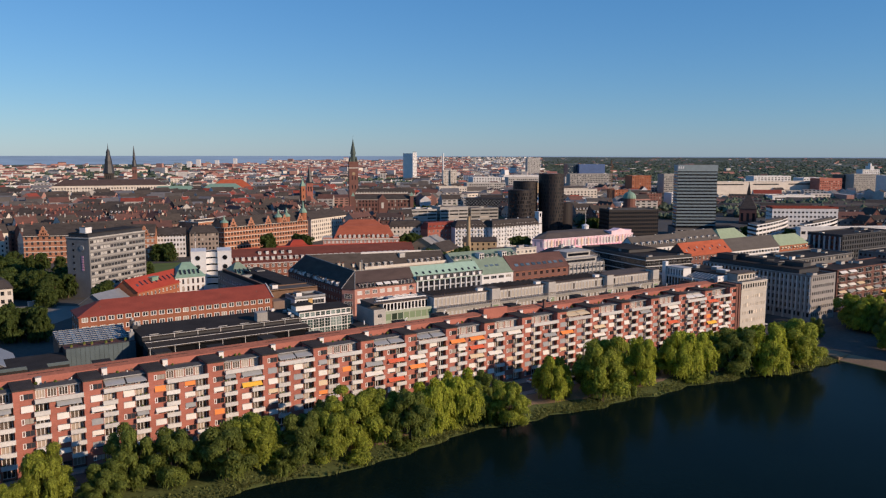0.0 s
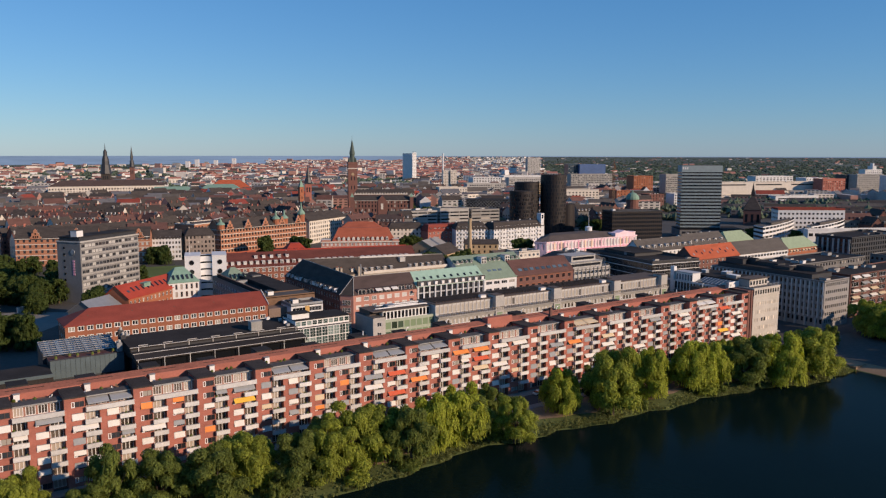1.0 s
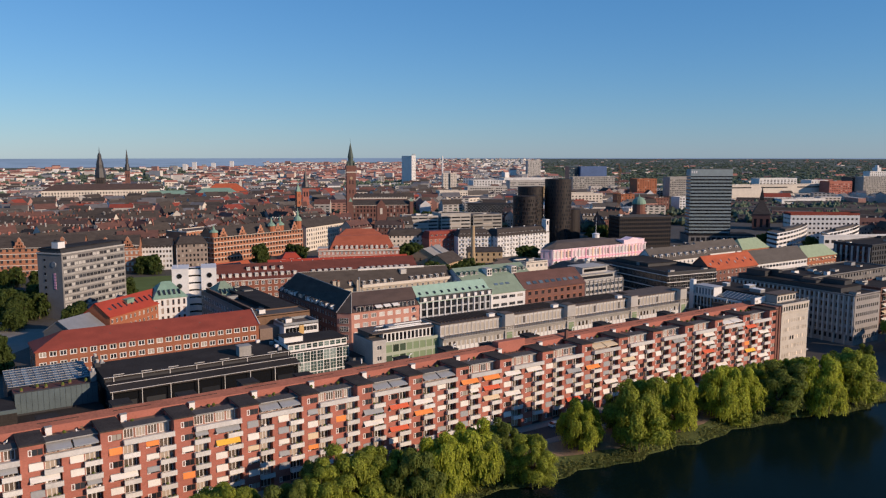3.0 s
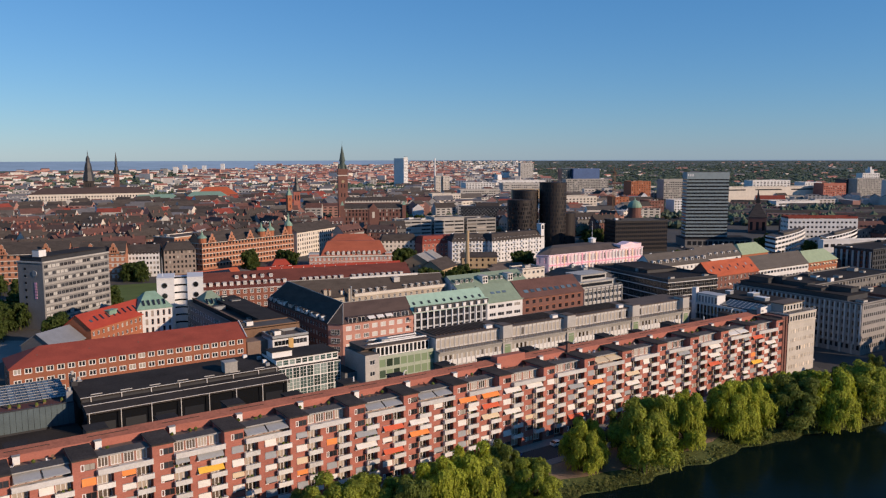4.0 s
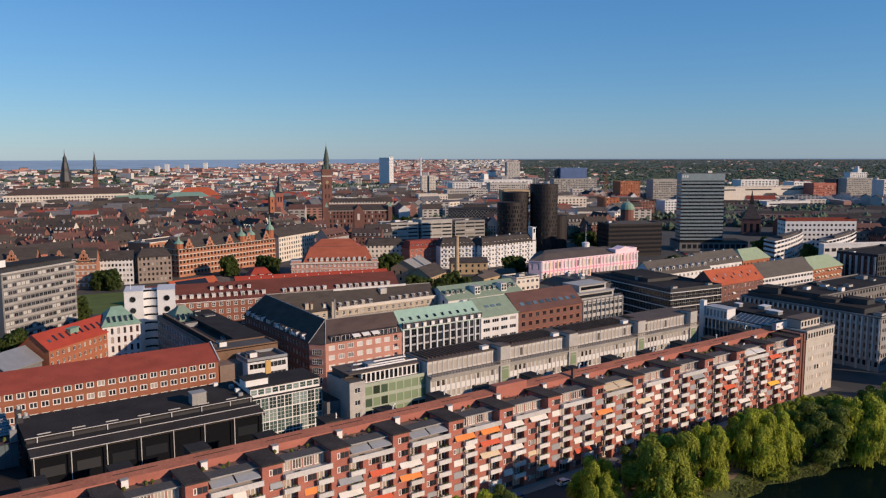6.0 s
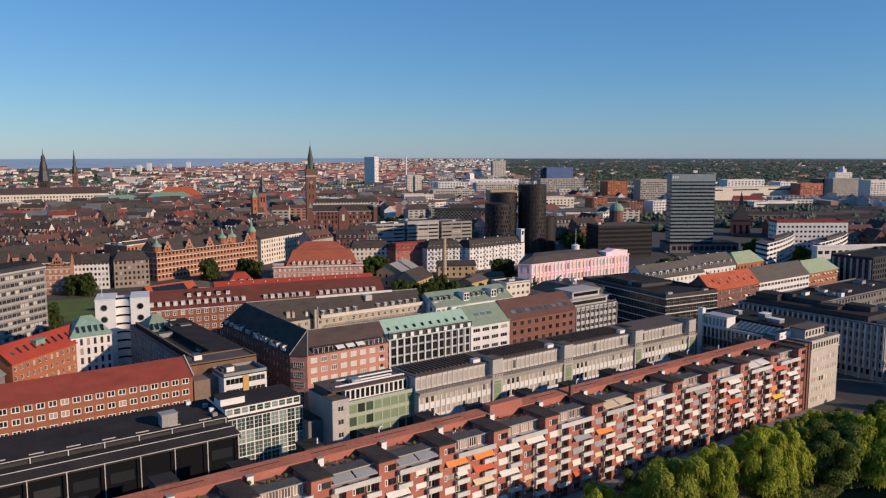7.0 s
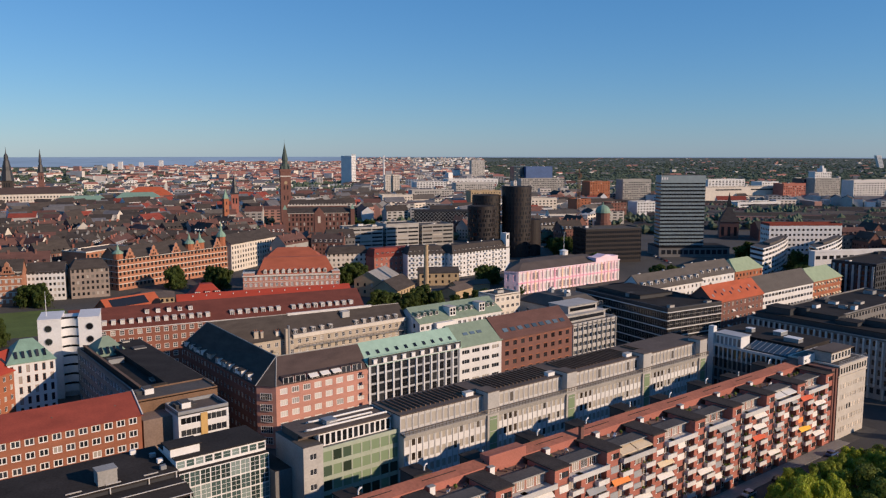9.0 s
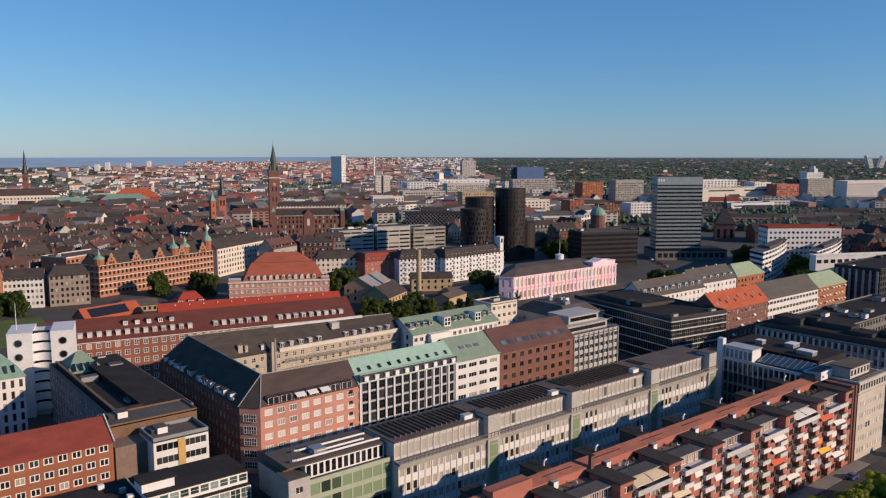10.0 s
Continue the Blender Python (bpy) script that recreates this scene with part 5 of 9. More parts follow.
def white_tower():
    """Nine-storey white block: two slabs with round windows and a hollow of curved balconies between."""
    ob = thing("white_tower_block", "white rendered tower with round windows and curved dark balcony bands", "building", pose(120.6, 392.6, 0, 0, 0, -17))
    s = Shape()
    for a, c in ((-9.8, -2.5), (3.0, 9.8)):
        s.box(a, c, 0, 15, 0, 28.2)
        s.box(a - 0.1, c + 0.1, -0.1, 15.1, 28.2, 28.6)
    s.box(-2.5, 3.0, 2.4, 15, 0, 27.4, 0)
    s.add("wall", [WHITE_WALL], ob)
    for x in (-6.6, 6.6):
        for z in (20.6, 25.2):
            d = Shape()
            n = 16
            d.face([(1.1 * math.cos(2 * math.pi * i / n), -0.012, 1.1 * math.sin(2 * math.pi * i / n)) for i in range(n)], 0)
            for i in range(n):
                a0, a1 = 2 * math.pi * i / n, 2 * math.pi * (i + 1) / n
                q = [(r * math.cos(a), -0.12, r * math.sin(a)) for r, a in ((1.1, a0), (1.3, a0), (1.3, a1), (1.1, a1))]
                d.face(q, 1)
                d.face([(x_, 0, z_) for x_, y_, z_ in q[1:3]][::-1] + q[1:3], 1)
            d.add("round_window", [GLASS_DARK, STEEL], ob, pose(x, 0, z))
    for i in range(8):
        z = 2.2 + i * 3.35
        c = Shape()
        poly = [(-2.5 + 5.5 * k / 8, 0.2 + 1.2 * math.sin(math.pi * k / 8)) for k in range(9)]
        poly2 = [(x, y + 0.15) for x, y in poly[::-1]]
        c.prism(poly + poly2, z, z + 2.45)
        c.prism(poly + [(3.0, 2.4), (-2.5, 2.4)], z - 0.15, z + 0.0)
        c.add("balcony_band", [WHITE_WALL], ob)
        g = Shape()
        g.box(-2.45, 2.95, 2.3, 2.38, z + 0.1, z + 3.0)
        g.add("window", [GLASS_DARK], ob)
    f = Shape()
    f.cone(-7.5, 6, 28.6, 37.5, 0.12, 0.06, 8)
    f.add("flagpole", [WHITE], ob)


white_tower()


OCHRE = mat("pale_ochre_render", (0.40, 0.345, 0.275), 0.9, 0.2, 0.2, 2, 0.2)


def city_block():
    """Perimeter block: west wing with its shade put into dark brick, salmon brick front, cream court side, slate roofs.
    """
    ob = thing("perimeter_block", "brick perimeter block with slate roofs and a pale inner court", "apartment building")
    s = Shape()
    dw = dict(nx=2, nz=2)
    # west wing (the shade on it is put into a dark brick), front, north wing
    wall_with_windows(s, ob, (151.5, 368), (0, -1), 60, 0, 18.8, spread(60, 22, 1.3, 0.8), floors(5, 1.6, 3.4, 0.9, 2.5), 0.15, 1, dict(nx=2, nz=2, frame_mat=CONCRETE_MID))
    s.face([(151.5, 308, 0), (155.5, 303.5, 0), (155.5, 303.5, 18.8), (151.5, 308, 18.8)], 0)
    # pale panes: the sky's reflection is put into the glass colour
    wall_with_windows(s, ob, (155.5, 303.5), (1, 0), 31.3, 0, 18.8, spread(31.3, 8, 2.4, 0.6), floors(5, 1.6, 3.4, 0.8, 2.6), 0.15, 0, dict(nx=3, nz=1, fw=0.17, bar=0.12, glass=GLASS_PALE))
    s.face([(186.8, 303.5, 0), (186.8, 316, 0), (186.8, 316, 18.8), (186.8, 303.5, 18.8)])
    s.face([(186.8, 316.5, 0), (164.5, 316.5, 0), (164.5, 316.5, 18.8), (186.8, 316.5, 18.8)], 2)
    wall_with_windows(s, ob, (164.5, 316.5), (0, 1), 39.5, 0, 18.8, spread(39.5, 10, 1.3), floors(5, 1.6, 3.4, 0.9, 2.5), 0.15, 2, dw)
    wall_with_windows(s, ob, (164.5, 356), (1, 0), 74.5, 0, 18.8, spread(74.5, 24, 1.3), floors(5, 1.6, 3.4, 0.9, 2.5), 0.15, 2, dw)
    s.face([(239, 356, 0), (239, 368, 0), (239, 368, 18.8), (239, 356, 18.8)], 2)
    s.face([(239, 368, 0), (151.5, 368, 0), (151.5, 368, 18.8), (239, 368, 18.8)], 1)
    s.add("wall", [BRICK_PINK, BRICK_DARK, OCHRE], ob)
    r = Shape()
    top, e = 25.6, 18.8
    A, B, C, D = (151.1, 368.4, e), (151.1, 307.8, e), (155.3, 303.1, e), (187, 303.1, e)
    a, b_, d = (158.5, 362, 27.4), (159.5, 311, top), (187, 309.5, top)
    r.face([A, B, b_, a])
    r.face([B, C, b_])
    r.face([C, D, d, b_], 1)
    r.face([d, (187, 316.9, e), (164.9, 316.9, e), b_], 1)
    r.face([b_, (164.9, 316.9, e), (164.9, 355.6, e), a])
    E_, F_ = (239.4, 355.6, e), (239.4, 368.4, e)
    f = (239.4, 362, 24.4)
    r.face([(164.9, 355.6, e), E_, f, a])
    r.face([a, f, F_, A])
    r.face([E_, F_, f])
    r.face([D, (187, 316.9, e), d])
    r.add("roof", [SLATE, TILE_DARK], ob)
    # ridge and hip caps
    c = Shape()
    for p, q in ((A, a), (B, b_), (C, b_), (a, b_), (b_, d), (a, f)):
        c.loft(p, q, 0.16, 0.16, 6)
    c.add("ridge_cap", [CONCRETE_DARK], ob)
    dm = dormer_mesh(1.6, 1.9, 2.2, WHITE_WALL)
    for i in range(12):
        if i not in (4, 5):
            link("dormer", dm, ob, pose(151.45, 365 - i * 4.6, 18.95, 0, 0, -90))
    for i in range(4):
        link("dormer", dormer_mesh(3.2, 1.9, 2.2, CONCRETE_DARK), ob, pose(151.6, 356 - i * 12, 19.0, 0, 0, -90))
    dm2 = dormer_mesh(3.3, 2.1, 2.8, BRICK_PINK, TILE_DARK)
    for i in range(7):
        link("dormer", dm2, ob, pose(159.5 + i * 3.9, 303.35, 18.85))
    for i in range(3):
        link("awning", awning_mesh(3.0, 0.7, 1.5, AWN_WHITE), ob, pose(167.3 + i * 3.9, 303.3, 20.9), "white canvas awning")
    dm3 = dormer_mesh(1.35, 1.5, 2.0, CREAM, CREAM)
    for i in range(13):
        if i not in (5, 6):
            link("dormer", dm3, ob, pose(189.6 + i * 3.75, 356.6, 19.6))
    # pale parapet and galleries of the court side, east of the flue
    par = Shape()
    par.box(188.0, 238.8, 355.35, 355.95, 18.3, 19.55)
    par.box(187.9, 238.9, 355.25, 356.05, 19.55, 19.7)
    par.add("parapet", [CREAM], ob)
    for z_ in (8.0, 11.4, 14.75):
        gal = Shape()
        gal.box(189.5, 238.6, 354.5, 355.95, z_, z_ + 0.16)
        gal.box(189.5, 238.6, 354.5, 354.58, z_ + 0.95, z_ + 1.03, 1)
        for i in range(34):
            gal.box(189.55 + i * 1.485, 189.61 + i * 1.485, 354.51, 354.57, z_ + 0.16, z_ + 0.95, 1)
        gal.add("gallery", [CONCRETE_DARK, DARK_METAL], ob)
    fl = Shape()
    fl.box(-0.9, 0.0, -0.5, 0.5, 0, 22.6)
    fl.cone(0.55, 0, 0, 23.4, 0.42, 0.42, 10, 1)
    fl.cone(0.55, 0, 23.4, 23.6, 0.5, 0.5, 10, 1)
    fl.add("flue", [OCHRE, STEEL], ob, pose(185.2, 354.6, 0))
    for x_, w_, z_, m_ in ((174.2, 1.6, 22.4, OCHRE), (176.4, 1.0, 22.0, OCHRE), (182.6, 1.7, 21.4, CREAM)):
        h = Shape()
        h.box(-w_ / 2, w_ / 2, -0.6, 0.6, 0, z_ - 18.5)
        h.box(-w_ / 2 - 0.1, w_ / 2 + 0.1, -0.7, 0.7, z_ - 18.5, z_ - 18.3, 1)
        for i in range(2):
            h.cone(-w_ / 4 + i * w_ / 2, 0, z_ - 18.3, z_ - 17.7, 0.16, 0.14, 7, 2)
        h.add("chimney", [m_, CONCRETE_DARK, BRICK_ORANGE], ob, pose(x_, 357.4, 18.5))
    hut = Shape()
    hut.box(-1.6, 1.6, -1.2, 1.6, -1.2, 1.0)
    hut.box(-1.75, 1.75, -1.35, 1.75, 1.0, 1.15)
    hut.add("roof_hut", [CONCRETE_MID], ob, pose(212.5, 360.0, 23.7))
    # pale coping along the north ridge
    cp = Shape()
    cp.loft((189.0, 362, 26.15), (226.0, 362, 24.95), 0.6, 0.6, 4)
    cp.add("coping", [CONCRETE], ob)
    for i in range(9):
        bc = Shape()
        bc.box(-1.2, 1.2, -1.0, 0, 0, 0.15)
        bc.box(-1.2, 1.2, -1.0, -0.92, 0.15, 1.0)
        bc.add("balcony", [OCHRE], ob, pose(168.5 + (i % 3) * 6.2, 355.9, 7.8 + 3.4 * (i // 3)))
    # roof terraces cut into the west slope
    for y_, w_ in ((352.0, 5.5), (334.0, 7.0), (321.0, 4.5), (313.5, 3.4)):
        tr = Shape()
        tr.box(-w_ / 2, w_ / 2, -0.1, 0.05, -0.2, 1.0)
        tr.box(-w_ / 2, w_ / 2, 2.4, 2.55, 0.0, 2.0)
        tr.box(-w_ / 2, w_ / 2, -0.1, 2.55, 0.0, 0.12, 1)
        tr.add("roof_terrace", [WHITE, CONCRETE_MID], ob, pose(151.7, y_, 19.1, 0, 0, -90))
    # balconies at the front's east end, and the glazed corner
    for i in range(5):
        bc = Shape()
        bc.box(-1.1, 1.1, -1.0, 0, 0, 0.15)
        bc.box(-1.1, 1.1, -1.0, -0.92, 0.15, 1.0)
        bc.add("balcony", [BRICK_PINK], ob, pose(185.3, 303.45, 4.3 + 3.3 * i))
    for i in range(5):
        link("window", window_mesh(3.6, 2.1, nx=5, nz=2), ob, pose(153.35, 305.55, 1.4 + 3.3 * i, 0, 0, -48.4))


city_block()

RIB_WHITE = mat("white_facade_ribs", (0.60, 0.61, 0.61), 0.85, 0.12, 0.3, 3, 0.1)
PALE_GREY = mat("blue_grey_render", (0.36, 0.37, 0.385), 0.88, 0.15, 0.2, 2, 0.15)
green = building("copper_roofed_house", "white-ribbed facade house with bright green copper mansard roof", 187, 224.5, 303.5, 318, 19.6, PALE_GREY, ("gable", COPPER_LIGHT, 5.6, "x"), front=(12, 2.1, floors(6, 0.5, 3.2, 0.3, 2.9), dict(nx=2, nz=2, glass=GLASS_DARK, frame_mat=DARK_METAL, bar=0.06), 0.75))
for i in range(13):
    rib = Shape()
    rib.box(-0.28, 0.28, -0.35, 0.0, 0.2, 19.5)
    rib.add("facade_rib", [RIB_WHITE], green, pose(-18.35 + 3.06 * i, -7.25, 0))
q = Shape()
q.box(-18.6, 18.6, -7.6, -7.0, 19.6, 22.0)
q.box(-18.6, 18.6, -7.75, -7.0, 22.0, 22.2, 1)
q.box(-18.6, 18.6, -7.68, -7.6, 19.5, 19.75, 2)
q.add("attic_band", [DARK_METAL, COPPER_LIGHT, RIB_WHITE], green)
for i in range(10):
    w = Shape()
    w.box(-0.7, 0.7, -0.6, 0.0, 0, 1.3)
    w.box(-0.8, 0.8, -0.7, 0.1, 1.3, 1.4)
    w.add("attic_window", [WHITE], green, pose(-16.5 + 3.7 * i, -7.6, 20.0))
    k = Shape()
    k.box(-0.55, 0.55, -0.06, 0.08, 0, 1.5)
    k.add("skylight", [GLASS_DARK], green, pose(-16.5 + 3.7 * i, -4.4, 22.15, -52.5, 0, 0))
cream = building("cream_house", "cream rendered house with ribbon windows and dull green copper roof", 224.5, 244, 304, 320, 19.5, WHITE_WALL, ("gable", COPPER_DULL, 6, "x"), front=(4, 3.4, floors(5, 2.2, 3.4, 0.9, 2.4), dict(nx=3, glass=GLASS), 0.6), left=(3, 1.4, floors(5, 2.2, 3.4, 0.9, 2.4), {}))
for i in range(3):
    k = Shape()
    k.box(-1.0, 1.0, -0.06, 0.08, 0, 1.2)
    k.add("skylight", [GLASS_BLUE], cream, pose(-4 + 3.2 * i, -4.6, 22.45, -53, 0, 0))
brown = building("brown_brick_house", "brown brick house with brown tiled roof and skylights", 244, 281, 304, 320, 19.5, BRICK_BROWN, ("gable", TILE_BROWN, 6.5, "x"), front=(9, 1.8, floors(5, 1.6, 3.5, 0.9, 2.7), dict(nx=2, nz=1, frame_mat=BRICK_BROWN, glass=GLASS_DARK), 0.8))
arch = Shape()
for i in range(6):
    a0, a1 = math.pi * i / 6, math.pi * (i + 1) / 6
    arch.prism([(-1.2 * math.cos(a0), 0.42 * math.sin(a0)), (-0.95 * math.cos(a0), 0.12 * math.sin(a0)), (-0.95 * math.cos(a1), 0.12 * math.sin(a1)), (-1.2 * math.cos(a1), 0.42 * math.sin(a1))], 0, 0.07)
arch_me = arch.weld().mesh("window_arch", [BRICK_ORANGE])
for c0, c1 in spread(37, 9, 1.8, 0.8):
    for foot, top in floors(5, 1.6, 3.5, 0.9, 2.7)[1:]:
        link("window_arch", arch_me, brown, pose(-18.5 + (c0 + c1) / 2, -8.0, top, 90, 0, 0))
for i in range(9):
    k = Shape()
    k.box(-1.1, 1.1, -0.06, 0.1, 0, 1.7)
    k.add("skylight", [GLASS_BLUE], brown, pose(-14.5 + 3.7 * i, -6.2, 21.35, -51, 0, 0))
grey = building("stepped_grey_office", "pale grey concrete block with stepped-back roof storeys", 281, 307, 304, 322, 19.0, CONCRETE_MID, ("flat", FELT_GREY, 0.9), front=(9, 2.1, floors(6, 0.8, 3.0, 0.75, 2.4), dict(nx=2, nz=1, glass=GLASS_DARK, fw=0.1, bar=0.1), 0.4), left=(5, 1.8, floors(6, 0.8, 3.0, 0.9, 2.3), dict(nx=2)), units=2)
for i, (w, d, z) in enumerate(((23, 13, 19.0), (17, 9, 22.2))):
    t = Shape()
    t.box(-w / 2, w / 2, -d / 2 + 2, 8, z, z + 3.0)
    t.box(-w / 2 - 0.4, w / 2 + 0.4, -d / 2 + 1.6, 8.2, z + 3.0, z + 3.25)
    t.box(-w / 2 + 1, w / 2 - 1, -d / 2 + 1.95, -d / 2 + 2, z + 0.9, z + 2.3, 1)
    t.add("roof_storey", [CONCRETE_MID, GLASS_DARK], grey)
for i in range(10):
    pr = Shape()
    pr.box(-0.2, 0.2, -0.35, 0.0, 0.5, 19.8)
    pr.add("pier", [CONCRETE_DARK], grey, pose(-12.6 + i * 2.8, -9.0, 0))
for z_, w_ in ((19.9, 12.6), (22.3, 11.2), (25.5, 8.4)):
    rl = Shape()
    rl.box(-w_, w_, -8.6 + (z_ - 19.9) * 0.55, -8.55 + (z_ - 19.9) * 0.55, z_ + 0.85, z_ + 0.93)
    for i in range(14):
        rl.box(-w_ + i * w_ * 2 / 13 - 0.03, -w_ + i * w_ * 2 / 13 + 0.03, -8.6 + (z_ - 19.9) * 0.55, -8.55 + (z_ - 19.9) * 0.55, z_ - 0.4, z_ + 0.85)
    rl.add("railing", [STEEL], grey)
# court wing with green roofs behind
cw = building("court_wing", "white court wing with dull green copper roof and roof huts", 240, 284, 348, 366, 18, WHITE_WALL, ("gable", COPPER_DULL, 5, "x"), front=(16, 1.6, floors(5, 1, 3.3, 0.9, 2.5), {}), seed=3)
for x, m_ in ((-4, WHITE), (12, WHITE)):
    t = Shape()
    t.box(-1.6, 1.6, -1.5, 3, 0, 3.6)
    t.box(-1.8, 1.8, -1.7, 3.2, 3.6, 3.85, 1)
    for wx in (-0.75, 0.75):
        for wz in (0.5, 2.0):
            t.box(wx - 0.5, wx + 0.5, -1.56, -1.5, wz, wz + 1.2, 2)
    t.add("roof_hut", [m_, CONCRETE_MID, GLASS_DARK], cw, pose(x - 0.3, -6.5, 18.9))
for i in range(14):
    if i not in (4, 5, 6, 10, 11):
        link("dormer", dormer_mesh(1.5, 1.6, 3.2, COPPER_DULL, COPPER_DULL, glass=GLASS_DARK), cw, pose(-20.5 + i * 3.1, -6.2, 20.0))
lt = Shape()
lt.box(-15, 21.8, -11.5, -9.0, 14.6, 15.0)
lt.box(-15, 21.8, -11.6, -11.5, 14.6, 16.0)
lt.box(-15, -5, -11.0, -9.0, 15.0, 17.6)
lt.add("terrace", [WHITE], cw)
for i in range(13):
    k = Shape()
    k.box(-0.5, 0.5, -0.05, 0.1, 0, 1.5)
    k.add("skylight", [GLASS_DARK], cw, pose(-20 + i * 3.3, -4.4, 20.7, -61, 0, 0))
gc = building("court_hall", "grey court hall with dark sloping roof and roof plant", 311, 334.5, 334.5, 365, 17.0, CONCRETE_MID, ("hip", FELT_GREY, 4.2, 4, 8.5), left=(3, 1.4, [(9.2, 10.8), (12.6, 14.2)], {}), units=0)
for i, (x_, y_, a_, b_, c_) in enumerate(((-4, -9, 3, 1.4, 1.3), (1, -4, 2.2, 1.8, 1.8), (5, 2, 3.4, 1.2, 1.0), (-3, 5, 1.8, 2.4, 1.5), (3, 10, 2.6, 1.4, 1.2))):
    pl = Shape()
    pl.box(-a_ / 2, a_ / 2, -b_ / 2, b_ / 2, -0.1, c_)
    pl.cone(0, 0, c_, c_ + 0.5, 0.45, 0.4, 8, 1)
    pl.add("roof_plant", [(STEEL, WHITE, CONCRETE_MID)[i % 3], DARK_METAL], gc, pose(x_ * 0.8, y_ * 0.8, 21.2))
for y_ in (-14.6, 14.0):
    rl = Shape()
    rl.box(-11.5, 11.5, y_, y_ + 0.06, 18.4, 18.5)
    for i in range(16):
        rl.box(-11.5 + i * 1.53, -11.44 + i * 1.53, y_, y_ + 0.06, 17.0, 18.4)
    rl.add("railing", [STEEL], gc)
st = thing("round_stair_tower", "white round stair tower with small window grid", "stair tower", pose(241.8, 352.6, 0))
c = Shape()
c.cone(0, 0, 0, 20.0, 2.3, 2.3, 16)
c.cone(0, 0, 20.0, 20.3, 2.5, 2.5, 16, 1)
c.add("shaft", [WHITE_WALL, CONCRETE_MID], st)
for j in range(5):
    for i in range(5):
        a_ = radians(-150 + 30 * i)
        wn_ = Shape()
        wn_.box(-0.38, 0.38, -0.06, 0.06, 0, 1.7)
        wn_.add("window", [GLASS_DARK], st, pose(2.28 * math.cos(a_), 2.28 * math.sin(a_), 2.2 + 3.4 * j, 0, 0, -150 + 30 * i + 90))
building("pale_court_block", "pale concrete court block with terraces", 291.5, 307, 360.5, 372, 21.6, CREAM, ("flat", FELT_GREY, 0.6), front=(5, 1.6, floors(6, 1, 3.4, 0.9, 2.4), {}), units=1, seed=10)

# dark curtain-wall office
dk = building("curtain_wall_office", "dark office box with fine white grid of floors and mullions", 337, 370, 295.4, 355.4, 20.0, DARK_METAL, ("flat", FELT, 0.8, DARK_METAL), yaw=-8, front=(9, 3.55, floors(5, 1.4, 3.5, 0.15, 3.2), dict(nx=3, nz=2, glass=GLASS_BLACK, frame_mat=CONCRETE_MID, fw=0.07, bar=0.09)), left=(14, 4.1, floors(5, 1.4, 3.5, 0.15, 3.2), dict(nx=4, glass=GLASS_BLACK, frame_mat=CONCRETE_DARK, fw=0.05, bar=0.045)), units=4, seed=4)
for i in range(6):
    t = Shape()
    t.box(-16.6, 16.6, -30.2, -30.0, 0, 0.26)
    t.box(-16.7, -16.5, -30.2, 30, 0, 0.24)
    t.add("floor_band", [WHITE], dk, pose(0, 0, 1.2 + 3.5 * i))
rt = Shape()
rt.box(-9, 11, -6, 22, 20.0, 21.7)
rt.box(-9.4, 11.4, -6.4, 22.4, 21.7, 21.9, 1)
rt.add("roof_storey", [DARK_METAL, FELT], dk)

# annex between office row and grey block
an = thing("glazed_annex", "white-posted glass office annex with sloping blue-grey roof glass", "office building")
AX, AY0, AY1, AH = 295.0, 223.2, 251.0, 20.2
s = Shape()
# dark render puts the shade on the annex wall into its colour
wall_with_windows(s, an, (AX, AY1), (0, -1), AY1 - AY0, 0, AH, spread(AY1 - AY0, 16, 1.25), floors(5, 0.9, 3.85, 0.4, 3.5), 0.2, 1, dict(nx=1, nz=1, glass=GLASS_DARK, frame_mat=GREY_WALL, fw=0.06))
for i in range(17):
    k = Shape()
    k.box(-0.35, 0.0, -0.16, 0.16, 16.0, AH)
    k.add("post", [WHITE_WALL], an, pose(AX, AY0 + (AY1 - AY0) * i / 16, 0))
s.face([(AX, AY0, 0), (326, AY0, 0), (326, AY0, AH), (AX, AY0, AH)], 1)
s.face([(326, AY0, 0), (326, 262, 0), (326, 262, AH), (326, AY0, AH)], 1)
s.face([(326, 262, 0), (AX, 262, 0), (AX, 262, AH), (326, 262, AH)], 1)
s.face([(AX, 262, 0), (AX, AY1, 0), (AX, AY1, AH), (AX, 262, AH)], 1)
s.add("wall", [STONE, GREY_WALL], an)
s = Shape()
s.box(AX + 0.4, 325.7, AY0 + 0.3, 261.7, AH - 0.3, AH + 0.02)
s.box(AX - 0.15, AX + 0.4, AY0, 262, AH - 0.3, AH + 0.55, 1)
s.box(AX + 0.4, 326, AY0, AY0 + 0.3, AH - 0.3, AH + 0.5, 1)
s.add("roof", [FELT, STONE], an)
s = Shape()
wall_with_windows(s, an, (AX + 0.6, 251.0), (0, -1), 9.5, AH, 24.3, spread(9.5, 6, 1.25), [(AH + 0.5, 23.6)], 0.15, 0, dict(nx=1, glass=GLASS_BLUE))
s.face([(AX + 0.6, 241.5, AH), (301, 241.5, AH), (301, 241.5, 24.3), (AX + 0.6, 241.5, 24.3)])
s.face([(301, 251, AH), (AX + 0.6, 251, AH), (AX + 0.6, 251, 24.3), (301, 251, 24.3)])
s.box(AX + 0.2, 301.4, 241.2, 251.3, 24.3, 24.6, 1)
s.add("roof_storey", [WHITE_WALL, PALE_GREY], an)
s = Shape()
s.box(AX - 0.3, AX + 1.6, 251.4, 253.4, 0, 26.6)
s.add("corner_pylon", [WHITE_WALL], an)
s = Shape()
